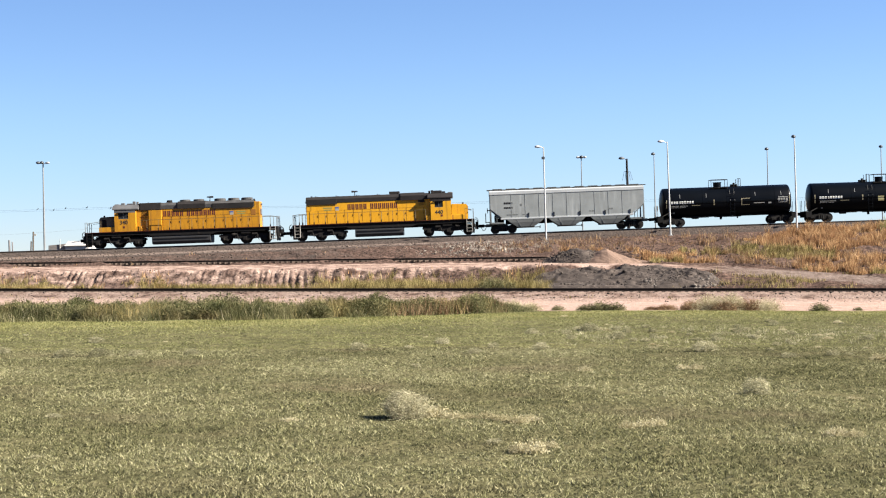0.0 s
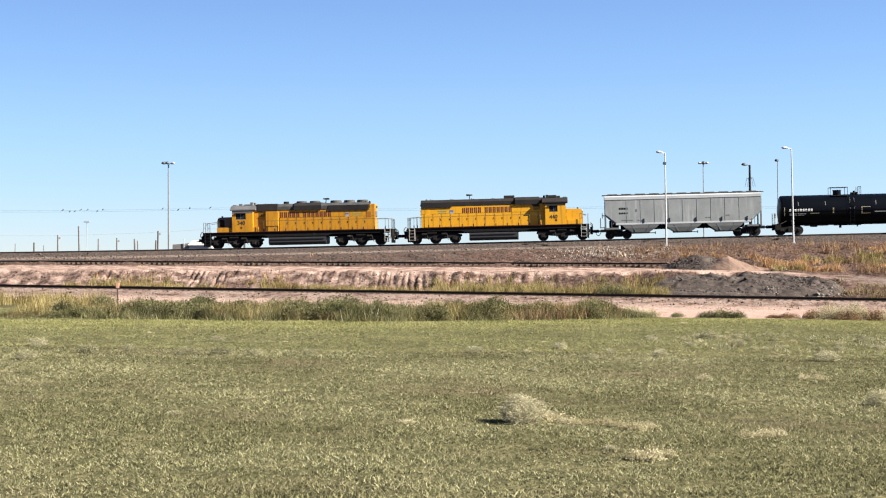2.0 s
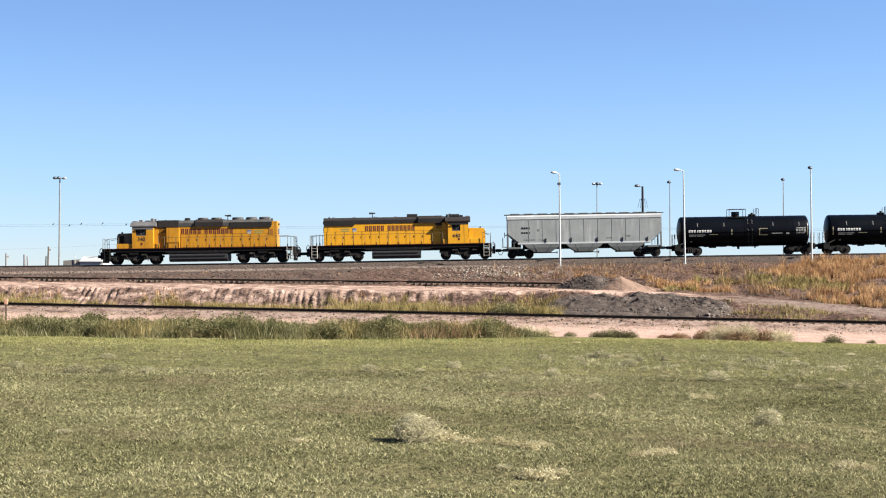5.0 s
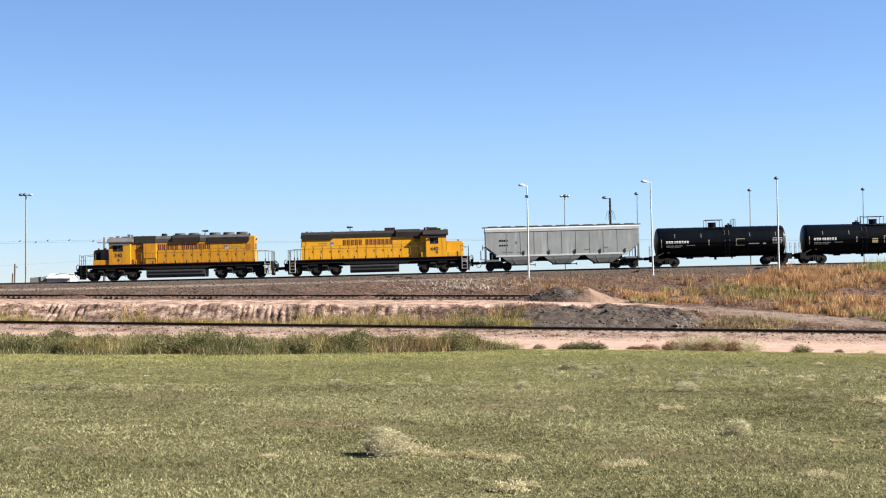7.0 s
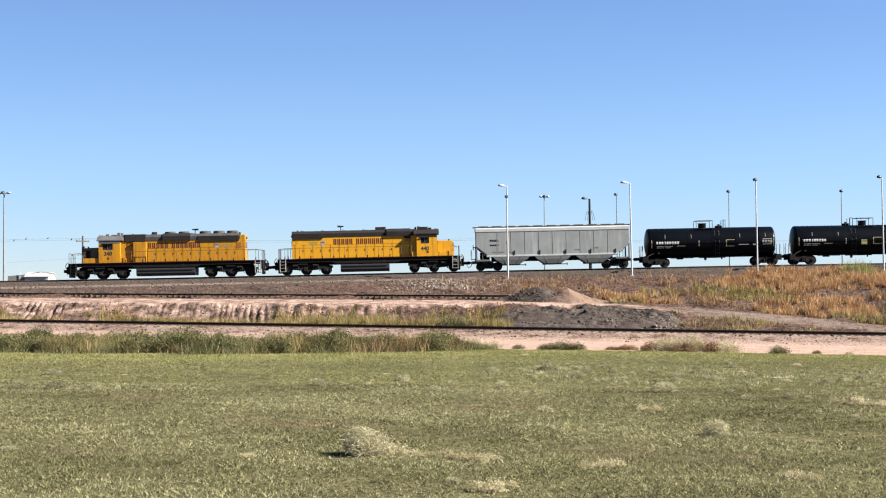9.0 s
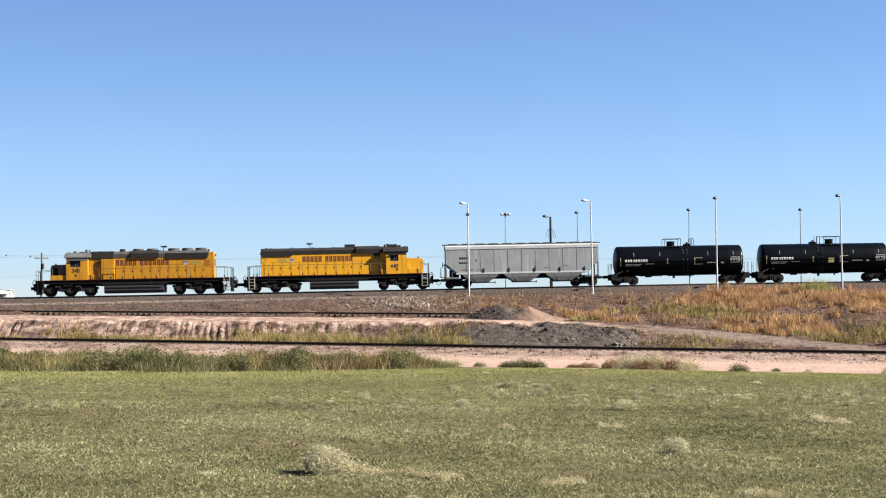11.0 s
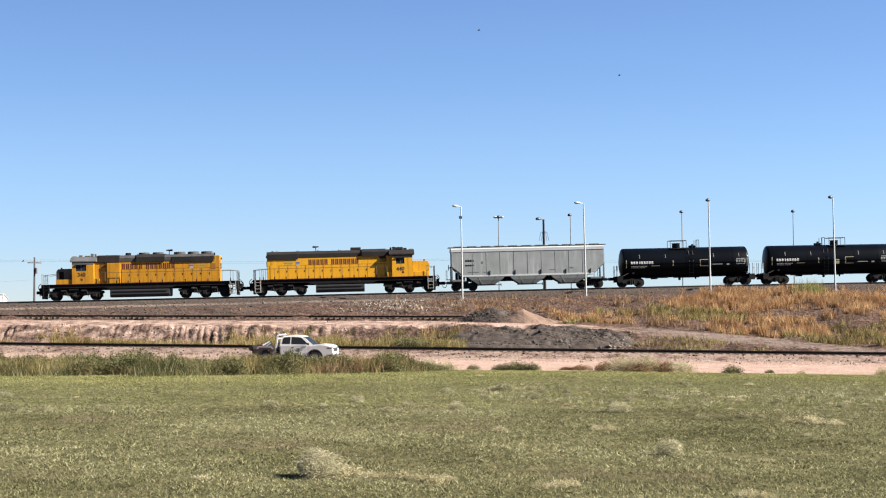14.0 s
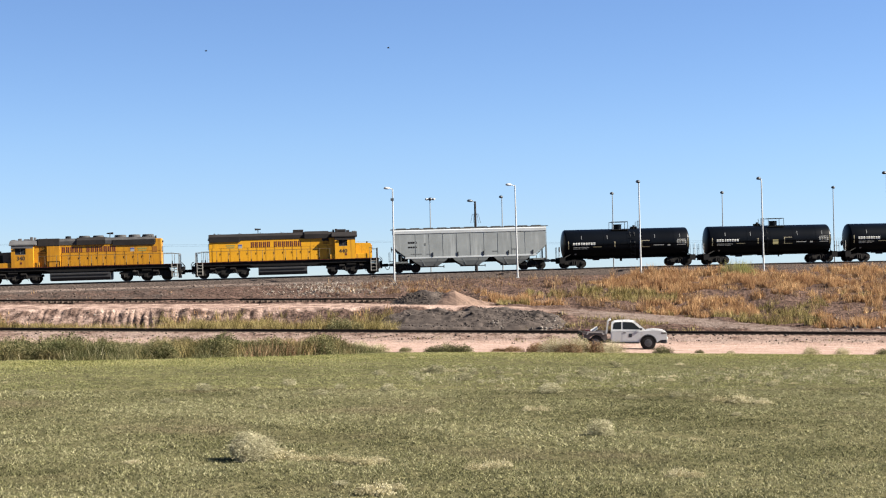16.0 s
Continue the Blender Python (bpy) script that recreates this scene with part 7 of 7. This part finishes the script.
    P("grille_bar", bx(B(), 2.7, 2.745, -0.55, 0.55, 0.88, 0.93, 0.01), CHROME, "chrome bar")
    P("bumper", bx(B(), 2.38, 2.76, -0.89, 0.89, 0.60, 0.78, 0.05), TRUCKWHITE, "white front bumper")
    P("valance", bx(B(), 2.32, 2.72, -0.86, 0.86, 0.38, 0.60, 0.05), PLASTIC, "black lower valance")
    P("chassis", bx(B(), -2.34, 2.3, -0.42, 0.42, 0.38, 0.62, 0.02), PLASTIC)
    # flatbed with side boxes and headboard
    P("flatbed", bx(B(), -2.36, -0.92, -0.98, 0.98, 0.86, 0.96, 0.01), BEDIRON, "worn grey steel deck")
    for s in (-1, 1):
        P("side_rail", bx(B(), -2.34, -0.96, s * 0.90, s * 0.98, 0.97, 1.09, 0.01), BEDIRON, "low worn side rail")
        bm = B()
        prism(bm, [(-0.92, 0.52), (-0.92, 0.86), (-2.3, 0.86), (-2.3, 0.72)] + [(-1.57 - 0.5 * math.cos(a), 0.38 + 0.47 * math.sin(a)) for a in np.linspace(0.35, math.pi - 0.25, 9)], s * 0.92, s * 0.60)
        P("side_box", bm, BEDIRON, "grey skirt box round the rear wheel")
    bm = B()
    for y in (-0.80, 0.80):
        bar(bm, (-0.92, y, 0.96), (-0.84, y, 1.74), 0.10, 0.09)
        bar(bm, (-0.84, y, 1.72), (-0.70, y * 0.96, 1.80), 0.10, 0.09)
    for x, z in ((-0.885, 1.3), (-0.86, 1.55), (-0.74, 1.79)):
        bar(bm, (x, -0.80, z), (x, 0.80, z), 0.07, 0.07)
    P("headboard", bm, TRUCKWHITE, "white headboard hoop behind the cab")
    for s in (-1, 1):
        bm = B()
        prism(bm, [(-2.14, 0.88), (-2.04, 1.07), (-1.16, 1.07), (-1.04, 0.88), (-1.14, 0.88), (-1.22, 0.99), (-1.98, 0.99), (-2.05, 0.88)], s * 1.0, s * 0.62)
        P("fender", bm, FENDER, "dusty pale steel fender over the rear wheel")
    P("hose_drum", rod(B(), (-2.52, -0.85, 0.92), (-2.52, 0.2, 0.92), 0.17, 14), RUBBER, "dark roll at the tail")
    P("tail_frame", bx(B(), -2.56, -2.34, -0.5, 0.0, 0.55, 0.82, 0.02), PLASTIC, "dark frame below the deck")
    bm = B()
    rod(bm, (-1.9, -0.3, 1.05), (-1.5, -0.1, 1.28), 0.10, 10)
    P("tool_roll", bm, TRUCKWHITE, "white bundle on the deck")
    bm = B()
    bx(bm, -2.25, -1.9, -0.5, 0.2, 0.96, 1.16, 0.03)
    P("tool_box", bm, RED, "dull red box on the deck")
    P("rear_bumper", bx(B(), -2.46, -2.34, -0.85, 0.85, 0.55, 0.72, 0.02), BEDIRON)
    for x in (1.6, -1.57):
        for s in (-1, 1):
            wb = B()
            bmesh.ops.create_cone(wb, cap_ends=True, segments=32, radius1=0.40, radius2=0.40, depth=0.25, matrix=pose(0, 0, 0, 90, 0, 0))
            bmesh.ops.bevel(wb, geom=[e for e in wb.edges if len(e.link_faces) == 2 and any(len(f.verts) > 4 for f in e.link_faces)], offset=0.04, segments=2, affect="EDGES")
            w = P("wheel", wb, RUBBER, "black tyre")
            w.matrix_basis = pose(x, s * 0.80, 0.40)
            rb = B()
            rod(rb, (0, s * 0.10, 0), (0, s * 0.132, 0), 0.235, 24)
            for k in range(6):
                a = k * math.pi / 3
                bar(rb, (0, s * 0.135, 0), (0.21 * math.cos(a), s * 0.135, 0.21 * math.sin(a)), 0.05, 0.02)
            part("rim", rb, DARKRIM, w, "dull grey rim")
    return t


truck = pickup()


# ---- what moves ----
SHIFT = [(0.0, -1.283), (0.5, -1.487), (1.0, -1.645), (1.5, -1.753), (2.0, -1.815), (2.5, -1.82), (3.0, -1.764), (3.5, -1.622), (4.0, -1.46), (4.5, -1.239),
         (5.3, -0.87), (6.2, -0.42), (7.0, 0.0), (7.5, 0.32), (8.0, 0.63), (8.5, 0.915), (9.3, 1.32), (10.2, 1.72), (11.0, 2.045), (11.5, 2.215), (12.0, 2.4), (12.5, 2.605), (13.0, 2.844),
         (13.5, 3.1), (14.0, 3.37), (14.5, 3.635), (15.0, 3.9), (15.5, 4.2), (16.0, 4.54)]

# middle of the pickup along its road
DRIVE_T = (0.0, 12.0, 12.5, 13.0, 13.5, 14.0, 14.5, 15.0, 15.5, 16.0)
DRIVE_X = (-173.19, -29.22, -23.15, -17.12, -11.28, -5.28, 0.84, 6.82, 12.87, 19.07)


def flying_bird(label):
    t = thing("bird", label, "bird", "flying birds")
    t.scale = (0.5, 0.5, 0.5)
    part("body", bird_mesh(), BIRDDARK, t)
    for s in (-1, 1):
        bm = B()
        prism(bm, [(-0.10, -0.005), (0.08, -0.005), (0.08, 0.008), (-0.10, 0.008)], 0.0, s * 0.16)
        prism(bm, [(-0.12, -0.004), (0.04, -0.004), (0.04, 0.006), (-0.12, 0.006)], s * 0.16, s * 0.32)
        w = part("wing", bm, BIRDDARK, t)
        w["side"] = s
    return t


FLIGHTS = [
    (flying_bird("small dark bird flying west over the yard"), [(0.0, 190, 126.8, 63), (12.5, 29.9, 124.4, 27.0), (13, 26.1, 125.5, 25.4), (13.5, 22.9, 126.4, 23.5), (14, 19.4, 127.2, 21.9), (14.5, 16.0, 127.8, 21.1), (15, 12.7, 128.1, 21.4), (15.5, 9.4, 128.3, 22.1), (16, 6.5, 128.4, 22.8)]),
    (flying_bird("small dark bird flying lower over the yard"), [(0.0, 160, 129.8, 58), (13.5, 12.0, 127.3, 27.2), (14, 8.2, 127.9, 25.6), (14.5, 4.3, 128.3, 24.4), (15, 0.4, 128.5, 23.5), (15.5, -3.5, 128.6, 22.7), (16, -8.0, 128.4, 22.5)]),
]


def motions():
    for car, s in TRAIN:
        rows = []
        for t, q in SHIFT:
            x = 3.55 + q + s
            slope = math.degrees(math.atan(float(rail_z(x + 5) - rail_z(x - 5)) / 10))
            rows.append((t, pose(x, TRACK_Y, float(rail_z(x)) + 0.004, 0, -slope, 0)))
        walk(car, rows)
        for part_ob in car.children_recursive:
            if part_ob.name.startswith("wheelset"):
                c, r = part_ob.matrix_basis.translation.copy(), part_ob["radius"]
                walk(part_ob, [(t, pose(c.x, c.y, c.z, 0, math.degrees(q / r), 0)) for t, q in SHIFT])
    # the pickup drives east along the dirt road
    times = [k / 2 for k in range(33)]
    at = lambda t: float(np.interp(t, DRIVE_T, DRIVE_X))
    rows = []
    for t in times:
        x = at(t)
        turn = math.degrees(math.atan(-float(skew(x + 1) - skew(x - 1)) / 2))
        tilt = math.degrees(math.atan(float(ground_z(x + 1.5, 101.0 - skew(x + 1.5)) - ground_z(x - 1.5, 101.0 - skew(x - 1.5))) / 3))
        rows.append((t, pose(x, 101.0 - float(skew(x)), float(ground_z(x, 101.0 - float(skew(x)))), 0, -tilt, turn)))
    walk(truck, rows)
    for ob in truck.children:
        if ob.name.split(".")[0] == "wheel":
            c = ob.matrix_basis.translation.copy()
            walk(ob, [(k / FPS, pose(c.x, c.y, c.z, 0, math.degrees((at(k / FPS) - DRIVE_X[0]) * 1.02 / 0.40), 0)) for k in range(int(16 * FPS) + 1)])
    for bird, path in FLIGHTS:
        rows = []
        for k, (t, x, y, z) in enumerate(path):
            rows.append((t, pose(x, y, z, 0, 0, 180)))
        walk(bird, rows)
        for wing in bird.children:
            if wing.name.startswith("wing"):
                s = 1 if wing["side"] > 0 else -1
                walk(wing, [(k * 0.1, pose(0, 0, 0.03, s * 32 * math.sin(k * 1.9), 0, 0)) for k in range(161)])


motions()
